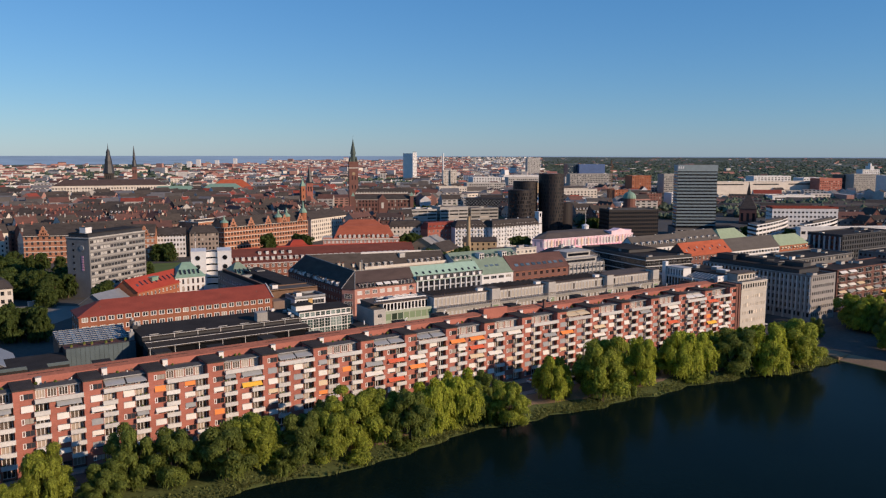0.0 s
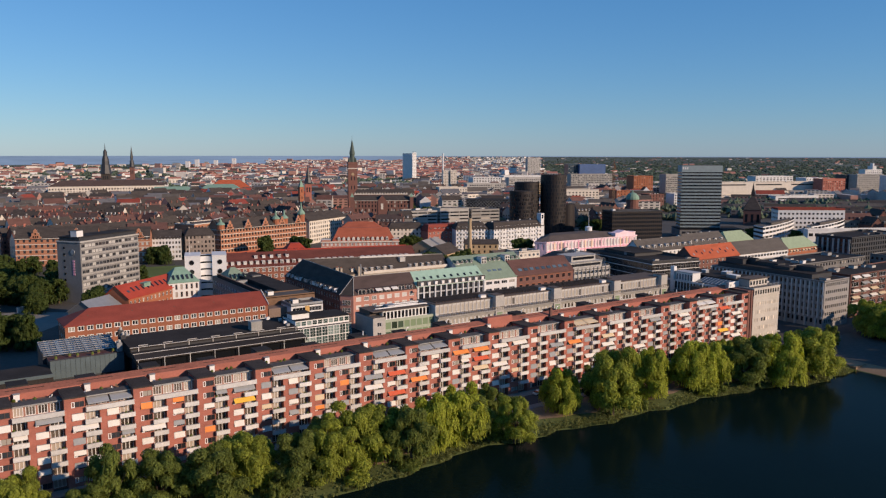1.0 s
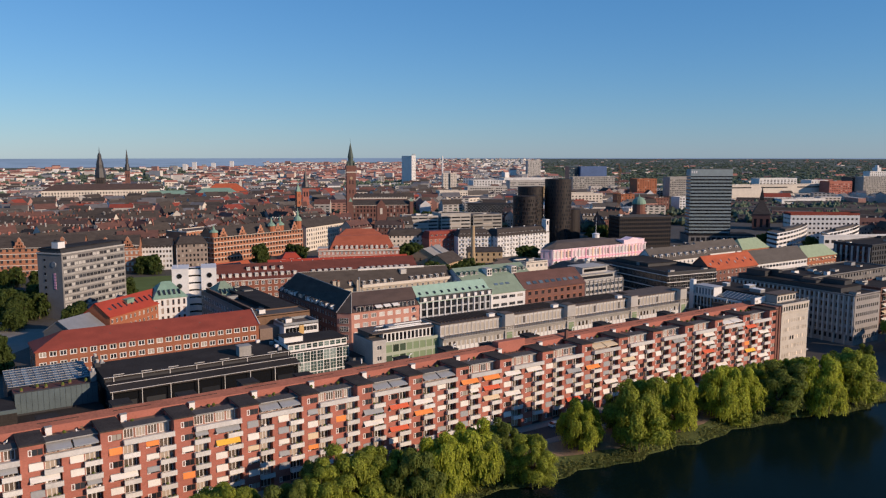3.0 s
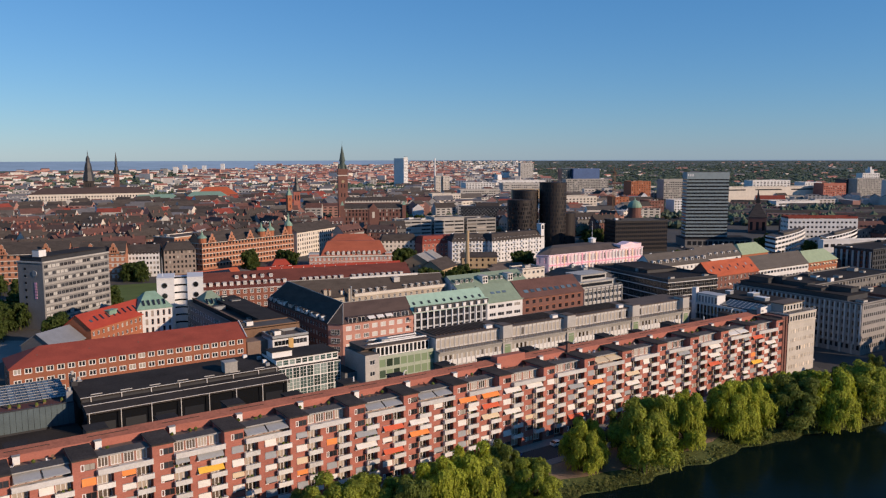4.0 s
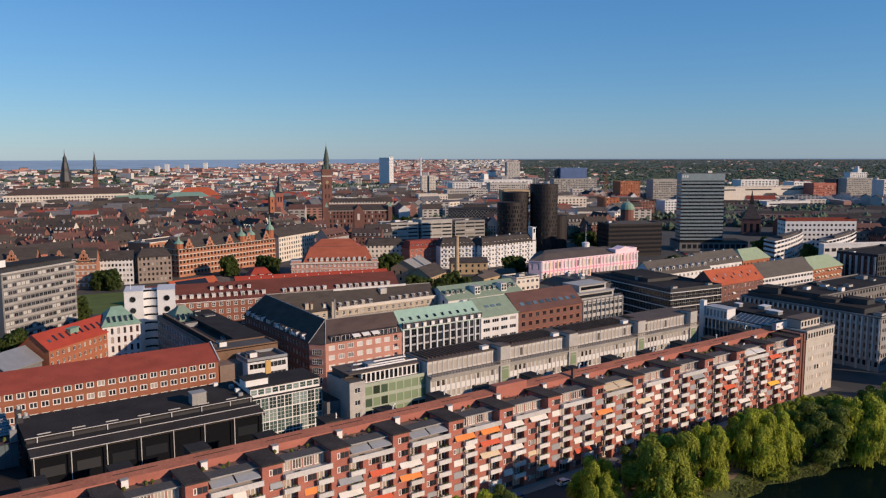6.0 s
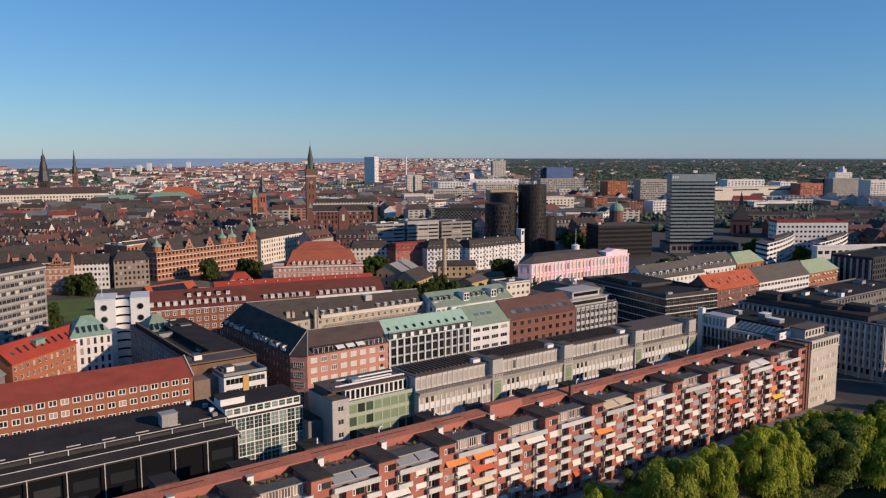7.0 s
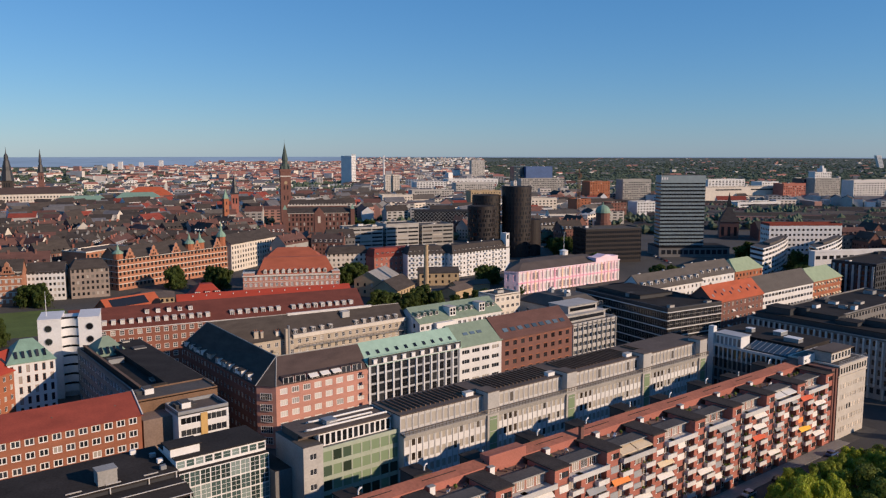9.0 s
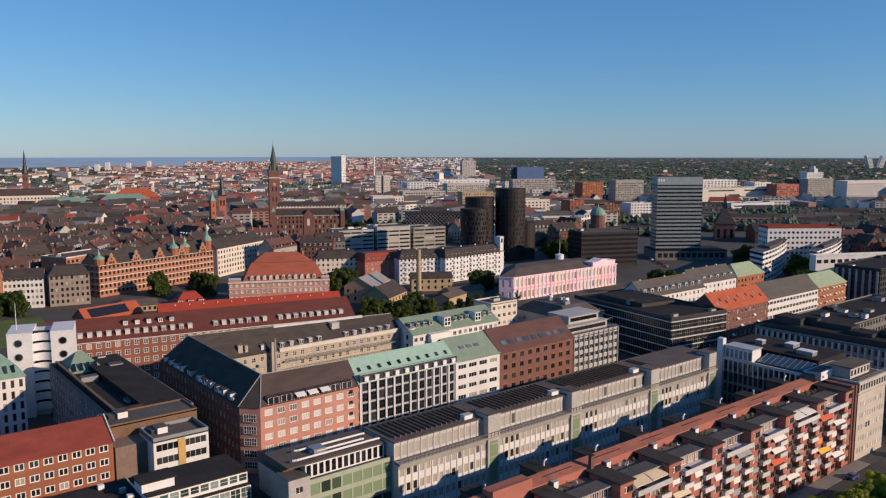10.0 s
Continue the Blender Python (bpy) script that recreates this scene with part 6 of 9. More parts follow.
s.box(AX + 2.6, AX + 11.5, 225.0, 240.8, AH, AH + 0.5, 1)
s.face([(AX + 2.4, 240.9, AH + 0.5), (AX + 2.4, 224.8, AH + 0.5), (AX + 8.4, 224.8, AH + 2.3), (AX + 8.4, 240.9, AH + 2.3)])
s.face([(AX + 8.4, 240.9, AH + 2.3), (AX + 8.4, 224.8, AH + 2.3), (AX + 11.6, 224.8, AH + 0.5), (AX + 11.6, 240.9, AH + 0.5)])
for y_ in (224.8, 240.9):
    s.face([(AX + 2.4, y_, AH + 0.5), (AX + 8.4, y_, AH + 2.3), (AX + 11.6, y_, AH + 0.5)], 1)
s.add("sloping_roof_light", [GLASS_BLUE, DARK_METAL], an)
for i in range(9):
    k = Shape()
    k.loft((AX + 2.4, 225.2 + i * 1.9, AH + 0.58), (AX + 8.4, 225.2 + i * 1.9, AH + 2.38), 0.06, 0.06, 4)
    k.add("glazing_bar", [STEEL], an)
s = Shape()
s.box(AX + 12.5, 325, 226, 258, AH, AH + 1.9)
s.box(AX + 12.2, 325.4, 225.6, 258.4, AH + 1.9, AH + 2.2)
s.add("plant_storey", [FELT], an)
for x_, y_, a_, b_ in ((312, 232, 1.6, 2.6), (318, 240, 2.2, 1.5), (314, 249, 1.2, 1.2)):
    k = Shape()
    k.box(-a_, a_, -b_, b_, 0, 1.3)
    k.box(-a_ - 0.1, a_ + 0.1, -b_ - 0.1, b_ + 0.1, 1.3, 1.42, 1)
    k.add("roof_unit", [STEEL, WHITE], an, pose(x_, y_, AH + 2.2))

# grey block on the corner by the lake
BLOCK_STONE = mat("grey_pink_stone", (0.275, 0.258, 0.245), 0.9, 0.2, 0.15, 2, 0.2)
gb = building("grey_office_block", "weathered concrete office block with small square windows and black roof", 342, 362, 206, 267, 21.2, BLOCK_STONE, ("flat", FELT, 0.5), front=(11, 0.95, floors(6, 1.2, 3.35, 0.9, 2.5), dict(nx=1, glass=GLASS_DARK, frame_mat=CONCRETE_DARK), 1.0), left=(27, 1.35, floors(6, 1.2, 3.35, 0.6, 2.75), dict(nx=1, glass=GLASS_DARK, frame_mat=CONCRETE_DARK)), units=5, seed=2)
t = Shape()
t.box(-8, 8, -23, 28, 21.2, 23.4)
t.box(-8.3, 8.3, -23.3, 28.3, 23.4, 23.6, 1)
t.add("roof_storey", [DARK_METAL, FELT], gb)
for x_, y_, a_, b_, c_ in ((-2, 20, 4, 5, 2.4), (2, 6, 3, 7, 1.6), (-3, -6, 2.4, 4, 1.2), (3, -15, 3, 5, 1.9), (0, 13, 1.4, 2, 2.8)):
    u = Shape()
    u.box(-a_, a_, -b_, b_, 0, c_)
    u.box(-a_ - 0.1, a_ + 0.1, -b_ - 0.1, b_ + 0.1, c_, c_ + 0.15, 1)
    u.add("plant_room", [DARK_METAL, FELT], gb, pose(x_, y_, 23.6))
ps = Shape()
ps.box(-0.35, 0.0, -0.28, 0.28, 4.4, 21.0)
psm = ps.mesh("pier", [CONCRETE])
for i in range(28):
    link("pier", psm, gb, pose(-10.0, -30.5 + i * 61 / 27 * 0.98 + 0.6, 0))
for i in range(12):
    p = Shape()
    p.box(-0.5, 0.1, -0.4, 0.4, 0, 4.2)
    p.add("pillar", [CONCRETE_MID], gb, pose(-10.05, -27 + i * 5, 0))
bb = building("brick_balcony_house", "dark red brick house with deep striped balcony awnings", 374, 440, 212, 228, 20.5, BRICK_DARK, ("flat", FELT, 0.5), front=(8, 6.0, floors(6, 1, 3.3, 0.6, 2.7), dict(nx=4, glass=GLASS_DARK), 0.4), units=6, seed=12)
rng = random.Random(77)
for i in range(8):
    for j in range(6):
        x = -33 + 0.4 + 65.2 * (i + 0.5) / 8
        bl = Shape()
        bl.box(-3.4, 3.4, -1.3, 0, 0, 0.18)
        bl.box(-3.4, 3.4, -1.3, -1.2, 0.18, 1.0)
        bl.add("balcony", [BRICK_DARK], bb, pose(x, -8, 0.9 + 3.3 * j))
        if rng.random() < 0.55:
            link("awning", awning_mesh(6.2, 0.8, 1.5, rng.choice([AWN_BEIGE, AWN_WHITE, AWN_WHITE, AWN_GREY, AWN_WHITE, AWN_YELLOW])), bb, pose(x, -8, 3.7 + 3.3 * j), "pale canvas awning")
# both walls darkened in colour to stand for shade on their fronts
building("grey_slab_office", "low grey concrete office with black roof and roof storey", 370, 450, 246, 270, 20.5, GREY_WALL, ("flat", FELT, 0.6), front=(30, 1.4, floors(6, 1, 3.3, 0.9, 2.4), {}), left=(9, 1.4, floors(6, 1, 3.3, 0.9, 2.4), {}), units=10, seed=14, distant=True)
building("grey_slab_office", "grey concrete office with long window bands and felt roof", 455, 540, 222, 246, 21.5, GREY_WALL, ("flat", FELT, 0.6), front=(30, 1.9, floors(6, 1, 3.4, 0.9, 2.4), {}), left=(9, 1.4, floors(6, 1, 3.4, 0.9, 2.4), {}), units=8, seed=15, distant=True)

# row beyond: orange, white, brick
og = building("orange_roofed_house", "brown brick house with bright orange tiled roof", 367, 408, 298, 312, 19.0, BRICK_BROWN, ("gable", TILE_ORANGE, 6.5, "x"), front=(12, 1.3, floors(5, 1.6, 3.4, 0.9, 2.6), {}), left=(4, 1.2, floors(5, 1.6, 3.4, 0.9, 2.6), {}), chimneys=2)
building("white_band_house", "white rendered house with window bands and slate roof", 408, 458, 299, 313, 19.0, WHITE_WALL, ("gable", ROOF_GREY, 6.5, "x"), front=(16, 2.4, floors(5, 1.6, 3.4, 0.9, 2.4), dict(nx=2, glass=GLASS_DARK), 0.2))
bo = building("brick_corner_house", "orange brick corner house with green copper roof and window awnings", 458, 491, 300, 314, 19.0, BRICK_ORANGE, ("hip", COPPER_PALE, 6, 4), front=(10, 1.6, floors(5, 1.6, 3.4, 0.9, 2.6), {}))
for i in range(10):
    for j in range(5):
        if (i * 7 + j * 3) % 4:
            link("awning", awning_mesh(2.0, 0.6, 0.8, AWN_BEIGE), bo, pose(-16.5 + 33 * (i + 0.5) / 10, -7, 4.2 + 3.4 * j), "beige canvas awning")
ch1 = building("cream_row_house", "cream rendered house with dark tiled roof and dormers", 368, 418, 338, 352, 19, WHITE_WALL, ("gable", ROOF_GREY, 6.5, "x"), front=(14, 1.3, floors(5, 1.6, 3.4, 0.9, 2.5), {}), chimneys=3)
ch2 = building("cream_row_house", "cream rendered house with dark tiled roof and dormers", 418, 456, 343, 357, 19.5, WHITE_WALL, ("gable", ROOF_GREY, 6.5, "x"), front=(10, 1.5, floors(5, 1.6, 3.4, 0.9, 2.5), {}), chimneys=3, seed=2)
building("copper_roofed_corner_house", "brick corner house with green copper roof", 457, 485, 343, 357, 19.5, BRICK_ORANGE, ("hip", COPPER_PALE, 6, 4), front=(8, 1.5, floors(5, 1.6, 3.4, 0.9, 2.5), {}), left=(4, 1.2, floors(5, 1.6, 3.4, 0.9, 2.5), {}), distant=True)
for ob_, n_, w_ in ((ch1, 9, 50), (ch2, 6, 38)):
    for i in range(n_):
        link("dormer", dormer_mesh(1.9, 2.1, 2.6, roof=STEEL, glass=GLASS_DARK, nx=1, rim=0.34), ob_, pose(-w_ / 2 + w_ * (i + 0.5) / n_, -5.6, 20.2))
for i in range(11):
    k = Shape()
    k.box(-0.5, 0.5, -0.06, 0.14, 0, 1.5)
    k.add("skylight", [GLASS_DARK if i % 3 else STEEL], og, pose(-17.5 + 3.5 * i, -5.0 + 1.3 * (i % 2), 21.1 + 1.2 * (i % 2), -47, 0, 0))
for i in range(7):
    link("awning", awning_mesh(1.9, 0.6, 0.9, AWN_WHITE), og, pose(-18.8 + 3.42 * (i * 5 % 11), -7, 14.3 - 3.4 * (i % 3)), "white canvas awning")
# ochre panel of the terrace building
op = [o for o in scene.objects if o.name == "terrace_building"][0]
panel = Shape()
panel.box(-0.9, 0.9, -5.2, -5.0, 4, 18.6)
panel.add("ochre_panel", [mat("ochre_panel_paint", (0.50, 0.32, 0.12), 0.8, 0.15, 0.3, 3, 0.1)], op)
building("sheet_roofed_house", "low house with pale grey sheet roof beside the brick house", 56, 72, 351, 365, 14, GREY_WALL, ("gable", STEEL, 4.5, "x"), yaw=40)


# ---- third row: big red roofs, brewery, pink cinema ----
rw = dict(nx=2, nz=2)
lr = building("red_roofed_institute", "long red brick institute with dark red roof and white dormers", 127.2, 245.2, 404.5, 424.5, 18.0, BRICK_RUST, ("gable", TILE_OLD, 6.6, "x"), yaw=-12, front=(36, 1.8, floors(5, 0.8, 3.4, 0.8, 2.8), dict(nx=2, nz=2, fw=0.2, bar=0.12)))
for i in range(34):
    if i not in (15, 16, 24):
        link("dormer", dormer_mesh(1.6, 1.9, 2.6, CREAM, CREAM, glass=GLASS_PALE, rim=0.2), lr, pose(-53.5 + i * 3.25, -8.6, 18.9))
for i in range(5):
    link("dormer", dormer_mesh(1.6, 1.7, 2.6, CREAM, TILE_OLD, glass=GLASS_PALE, rim=0.2), lr, pose(-31 + i * 4.2, -4.6, 21.9))
gut = Shape()
gut.box(-59.4, 59.4, -10.55, -10.35, 17.6, 17.85)
gut.add("gutter", [WHITE], lr)
lr3 = building("red_roofed_institute", "red tiled gabled wing with orange tile slopes", 180, 262, 439, 455, 14, BRICK_ORANGE, ("gable", TILE_BRIGHT, 6.5, "x"), yaw=-15, front=(20, 1.3, floors(5, 1, 3.3, 0.9, 2.5), rw), distant=True)
for i in range(12):
    vt = Shape()
    vt.box(-0.25, 0.25, -0.2, 0.2, 0, 0.7)
    vt.add("roof_vent", [CONCRETE], lr3, pose(-34 + i * 6.1, -1.4, 19.3))
cwg = building("red_roofed_institute", "orange tiled cross wing with three large white dormers", 192, 208, 462, 478, 16.5, BRICK_ORANGE, ("hip", TILE_BRIGHT, 6.0, 5, 2), yaw=-14, front=(5, 1.3, floors(4, 1.5, 3.3, 0.9, 2.5), rw), distant=True)
for i in range(3):
    link("dormer", dormer_mesh(2.2, 2.3, 3.4, WHITE, TILE_BRIGHT, rim=0.25), cwg, pose(-4.6 + i * 4.6, -6.8, 17.3))
pvl = building("orange_roofed_pavilion", "low pavilion with orange tiles and black roof panels", 157, 185, 491, 503, 11.0, BRICK_ORANGE, ("gable", TILE_ORANGE, 4.5, "x"), yaw=14, front=(10, 1.2, floors(2, 0.6, 3.3, 0.9, 2.4), rw), distant=True)
sp = Shape()
sp.face([(-11, -5.2, 12.0), (8, -5.2, 12.0), (8, -1.0, 15.15), (-11, -1.0, 15.15)])
sp.face([(-11, -5.2, 11.85), (-11, -5.2, 12.0), (8, -5.2, 12.0), (8, -5.2, 11.85)][::-1])
sp.add("roof_panels", [GLASS_BLACK], pvl)
building("low_tan_hall", "low tan hall with shallow hipped felt roof", 190, 214, 549, 567, 3.6, BRICK_YELLOW, ("hip", FELT_BROWN, 2.2, 6, 2), yaw=-18, front=(9, 1.4, [(0.8, 2.6)], rw), distant=True)

rp = building("red_roofed_palace", "pink brick palace with red hipped roof and round-headed white dormers", 244.8, 300.2, 509.9, 531.9, 15.0, BRICK_PINK, ("flat", FELT_GREY, 0.5, CREAM), yaw=-26, front=(19, 1.5, floors(4, 0.6, 3.6, 0.9, 2.9), dict(nx=2, nz=2, fw=0.2, bar=0.12, glass=GLASS_PALE)), left=(7, 1.5, floors(4, 0.6, 3.6, 0.9, 2.9), dict(nx=2, nz=2, fw=0.2, bar=0.12, glass=GLASS_PALE)))
co = Shape()
co.box(-28.1, 28.1, -11.7, -10.95, 14.6, 15.25)
co.box(-28.4, -27.65, -10.95, 11.2, 14.6, 15.25)
co.box(-27.9, 27.9, -11.2, -11.0, 11.2, 11.5)
co.add("cornice", [CREAM], rp)
hr = Shape()
hip_roof(hr, 45, 20.0, 15.3, 9.0, 0.2, 0, 4.5, 1.5)
hr.add("hipped_roof", [TILE_PALACE], rp, pose(2.5, 0.4, 0))


def round_dormer():
    """Dormer with a half-round head and a pale two-light window."""
    s = Shape()
    prof = [(-0.95, 0), (-0.95, 1.5)] + [(-0.95 * math.cos(math.pi * i / 8), 1.5 + 0.95 * math.sin(math.pi * i / 8)) for i in range(1, 8)] + [(0.95, 1.5), (0.95, 0)]
    s.face([(x, 0, z) for x, z in prof][::-1])
    for (a, b), (c, e) in zip(prof, prof[1:]):
        s.face([(a, 0, b), (c, 0, e), (c, 3.6, e), (a, 3.6, b)])
    for x in (-0.38, 0.38):
        s.box(x - 0.3, x + 0.3, -0.03, 0.01, 0.35, 1.75, 1)
    return s.mesh("dormer", [CREAM, GLASS_PALE])


rd = round_dormer()
for i in range(11):
    link("dormer", rd, rp, pose(-15.2 + i * 3.45, -9.5, 15.8))
for x_, w_ in ((-24.4, 6.4), (25.4, 4.4)):
    pv = Shape()
    pv.box(-w_ / 2, w_ / 2, -11.1, -5.5, 15.0, 16.6)
    pv.box(-w_ / 2 - 0.2, w_ / 2 + 0.2, -11.3, -5.3, 16.6, 16.85, 1)
    pv.add("corner_pavilion", [BRICK_PINK, CREAM], rp, pose(x_, 0, 0))
building("red_roofed_palace_wing", "red hipped roof wing behind the palace", 274, 312, 549, 567, 18, BRICK_PINK, ("hip", TILE_PALACE, 7, 9), yaw=-27, front=(10, 1.4, floors(4, 1, 3.8, 1, 2.8), rw), chimneys=3, distant=True)


def gabled_mansion(x0, x1, y0, y1, h, yaw, n, seed):
    """Ornate brick house with pale stone bands, tall curved gables and small domed turrets."""
    ob = building("gabled_brick_mansion", "ornate red brick mansion with cream bands, tall gables and green turrets", x0, x1, y0, y1, h, BRICK_TAN, ("gable", SLATE, 7.5, "x"), yaw=yaw, front=(n, 1.6, floors(5, 0.8, 3.8, 0.9, 3.1), rw), left=(4, 1.5, floors(5, 0.8, 3.8, 0.9, 3.1), rw), chimneys=6, seed=seed, distant=True, pane=GLASS_BLINDS)
    w, d = x1 - x0, y1 - y0
    for i in range(5):
        c = Shape()
        c.box(-w / 2 - 0.15, w / 2 + 0.15, -d / 2 - 0.2, -d / 2 + 0.01, 0, 0.4)
        c.box(-w / 2 - 0.2, -w / 2 + 0.01, -d / 2 - 0.15, d / 2 + 0.15, 0, 0.4)
        c.add("stone_band", [CREAM], ob, pose(0, 0, 4.2 + 3.8 * i - 0.4))
    for k in range(max(2, n // 6)):
        x = -w / 2 + w * (k + 0.5) / max(2, n // 6)
        g = Shape()
        prof = [(-3.6, 0), (3.6, 0), (3.6, 1.6), (2.6, 2.0), (2.4, 4.0), (1.3, 4.6), (1.1, 6.2), (0, 7.4), (-1.1, 6.2), (-1.3, 4.6), (-2.4, 4.0), (-2.6, 2.0), (-3.6, 1.6)]
        g.face([(px, -0.2, pz) for px, pz in prof])
        g.face([(px, 0.3, pz) for px, pz in prof[::-1]])
        for (a, b), (c, e) in zip(prof, prof[1:] + prof[:1]):
            g.face([(a, 0.3, b), (c, 0.3, e), (c, -0.2, e), (a, -0.2, b)][::-1], 1)
        g.face([(-3.4, 0.3, 0), (-3.4, 6, 0), (0, 6, 5.5), (0, 0.3, 5.5)], 2)
        g.face([(3.4, 6, 0), (3.4, 0.3, 0), (0, 0.3, 5.5), (0, 6, 5.5)], 2)
        for z in (0.9, 3.0):
            for dx in ((-1.3, 0, 1.3) if z < 2 else (0,)):
                g.box(dx - 0.4, dx + 0.4, -0.26, -0.2, z, z + 1.3, 3)
        g.add("gable", [BRICK_TAN, CREAM, SLATE, GLASS_DARK], ob, pose(x, -d / 2, h))
    return ob


def turret(ob, x, y, z, r, hh):
    t = Shape()
    t.cone(x, y, z, z + hh * 0.45, r, r, 10, 0)
    for i in range(5):
        a0, a1 = i / 5, (i + 1) / 5
        t.cone(x, y, z + hh * (0.45 + 0.3 * a0), z + hh * (0.45 + 0.3 * a1), r * 1.15 * math.cos(a0 * 1.35), r * 1.15 * math.cos(a1 * 1.35), 10, 1)
    t.cone(x, y, z + hh * 0.74, z + hh * 0.85, r * 0.35, r * 0.3, 8, 1)
    t.cone(x, y, z + hh * 0.85, z + hh * 1.2, r * 0.3, 0.05, 8, 1)
    t.add("turret", [BRICK_ORANGE, COPPER], ob)


gm = gabled_mansion(191.7, 279.7, 619.8, 637.8, 19, 19, 30, 1)
for q_, h_ in ((-42, 8), (13, 10), (22, 10), (41, 15)):
    turret(gm, q_, -6.5, 19.5, 3.0, h_)
building("stone_corner_house", "grey-brown stone corner house with slate mansard roof", 168, 189, 592, 608, 17.5, STONE_BROWN, ("hip", SLATE, 5, 3, 3), yaw=-10, front=(8, 1.3, floors(5, 0.8, 3.4, 0.9, 2.7), rw), left=(5, 1.3, floors(5, 0.8, 3.4, 0.9, 2.7), rw), chimneys=2, distant=True)
building("cream_stone_house", "cream stone house with arched shop front", 274.6, 334.6, 650.5, 668.5, 20, CREAM, ("gable", SLATE, 6, "x"), yaw=32, front=(18, 1.5, floors(5, 1, 3.6, 0.9, 2.9), rw), chimneys=4, distant=True)
gabled_mansion(116, 144, 594, 610, 18, -20, 9, 3)
building("white_corner_house", "white rendered house with slate roof", 147, 167, 598, 613, 16.5, WHITE_WALL, ("gable", SLATE, 5, "x"), yaw=-20, front=(9, 1.3, floors(5, 1, 3.4, 0.9, 2.6), rw), chimneys=2, distant=True)
gabled_mansion(60, 112, 610, 628, 19, -18, 14, 4)
building("red_brick_terrace", "red brick terrace with slate roof", 96, 140, 640, 656, 19, BRICK, ("gable", SLATE, 6, "x"), yaw=20, front=(13, 1.3, floors(5, 1, 3.5, 0.9, 2.6), rw), chimneys=3, distant=True)
building("brick_department_house", "red brick house with pale roof storey", 180, 220, 650, 672, 21, BRICK_TAN, ("flat", FELT_BROWN, 0.6, CREAM), yaw=28, front=(12, 1.8, floors(5, 1, 3.9, 0.9, 2.9), rw), units=4, distant=True)

# brewery yard
PALE_SHEET = mat("pale_sheet_roof", (0.26, 0.25, 0.235), 0.8, 0.3, 0.3, 2, 0.2)
building("brewery_hall", "yellow brick brewery hall with pale skylit roof", 306, 334, 492, 510, 10, BRICK_YELLOW, ("gable", PALE_SHEET, 5, "x"), yaw=35, front=(7, 1.4, floors(2, 1, 4.2, 1, 3), dict(nx=2, nz=2, glass=GLASS_DARK)), left=(4, 1.4, floors(2, 1, 4.2, 1, 3), dict(nx=2, nz=2, glass=GLASS_DARK)), distant=True)
building("brewery_hall", "yellow brick brewery gable with blue-grey slate roof", 298, 324, 462, 478, 9, BRICK_YELLOW, ("gable", SLATE, 5.5, "x"), yaw=32, front=(6, 1.3, floors(2, 0.8, 4, 1, 3), dict(glass=GLASS_DARK)), left=(4, 1.2, floors(2, 0.8, 4, 1, 3), dict(glass=GLASS_DARK)), distant=True)
building("brewery_house", "yellow brick brewery house with slate roof", 357, 383, 498, 510, 8.2, BRICK_YELLOW, ("gable", SLATE, 3.0, "x"), yaw=-30, front=(6, 1.4, floors(2, 0.4, 3.8, 1, 2.9), dict(nx=2, nz=2)), distant=True)
chim = thing("brewery_chimney", "tall tapering yellow brick factory chimney", "chimney", pose(337, 473, 0))
c = Shape()
c.box(-2.1, 2.1, -2.1, 2.1, 0, 5)
c.cone(0, 0, 5, 30.5, 1.7, 1.15, 12)
c.cone(0, 0, 30.5, 31.3, 1.4, 1.4, 12)
c.add("shaft", [BRICK_YELLOW], chim)

# white row with a tower, red brick row, white-cream row
wr = building("white_row_house", "white rendered apartment row with dark mansard roof and dormers", 367, 394, 527, 543, 17, WHITE_WALL, ("hip", SLATE, 5, 3, 4), yaw=-18, front=(10, 1.4, floors(5, 1, 3.3, 0.9, 2.5), dict(nx=2, glass=GLASS_DARK)), chimneys=3)
for i in range(8):
    link("dormer", dormer_mesh(1.3, 1.5, 2.0), wr, pose(-11 + i * 3.2, -7.0, 17.6))
wr2 = building("white_row_house", "white rendered apartment row with dark mansard roof and dormers", 392, 449, 519, 535, 17, WHITE_WALL, ("hip", SLATE, 5, 3, 4), yaw=4, front=(18, 1.5, floors(5, 1, 3.3, 0.9, 2.5), dict(nx=2, glass=GLASS_DARK)), left=(4, 1.2, floors(5, 1, 3.3, 0.9, 2.5), {}), chimneys=4)
for i in range(15):
    link("dormer", dormer_mesh(1.3, 1.5, 2.0), wr2, pose(-25 + i * 3.5, -7.0, 17.6))
for ob_, cols_ in ((wr, (-8.6, -2.9, 2.9, 8.6)), (wr2, (-20.6, -12.4, -4.1, 4.1, 12.4, 20.6))):
    for x_ in cols_:
        for j in range(5):
            bc = Shape()
            bc.box(-1.5, 1.5, -1.2, 0.01, 0, 0.16)
            bc.box(-1.5, 1.5, -1.2, -1.1, 0.16, 1.05)
            bc.add("balcony", [WHITE_WALL], ob_, pose(x_, -8.0, 0.9 + 3.3 * j))
t = Shape()
t.box(24.5, 28, -8.1, -3, 0, 27)
t.box(24.3, 28.2, -8.3, -2.8, 27, 27.4)
t.box(25.4, 27.1, -8.2, -8.1, 23, 26, 1)
t.add("stair_tower", [WHITE_WALL, GLASS_DARK], wr2)
rr = building("red_brick_row", "red brick row with red mansard and cream dormers", 347, 385, 543, 557, 15.5, BRICK, ("hip", TILE_RED, 5, 2, 4), yaw=-4, front=(10, 1.4, floors(4, 1, 3.6, 0.9, 2.6), rw))
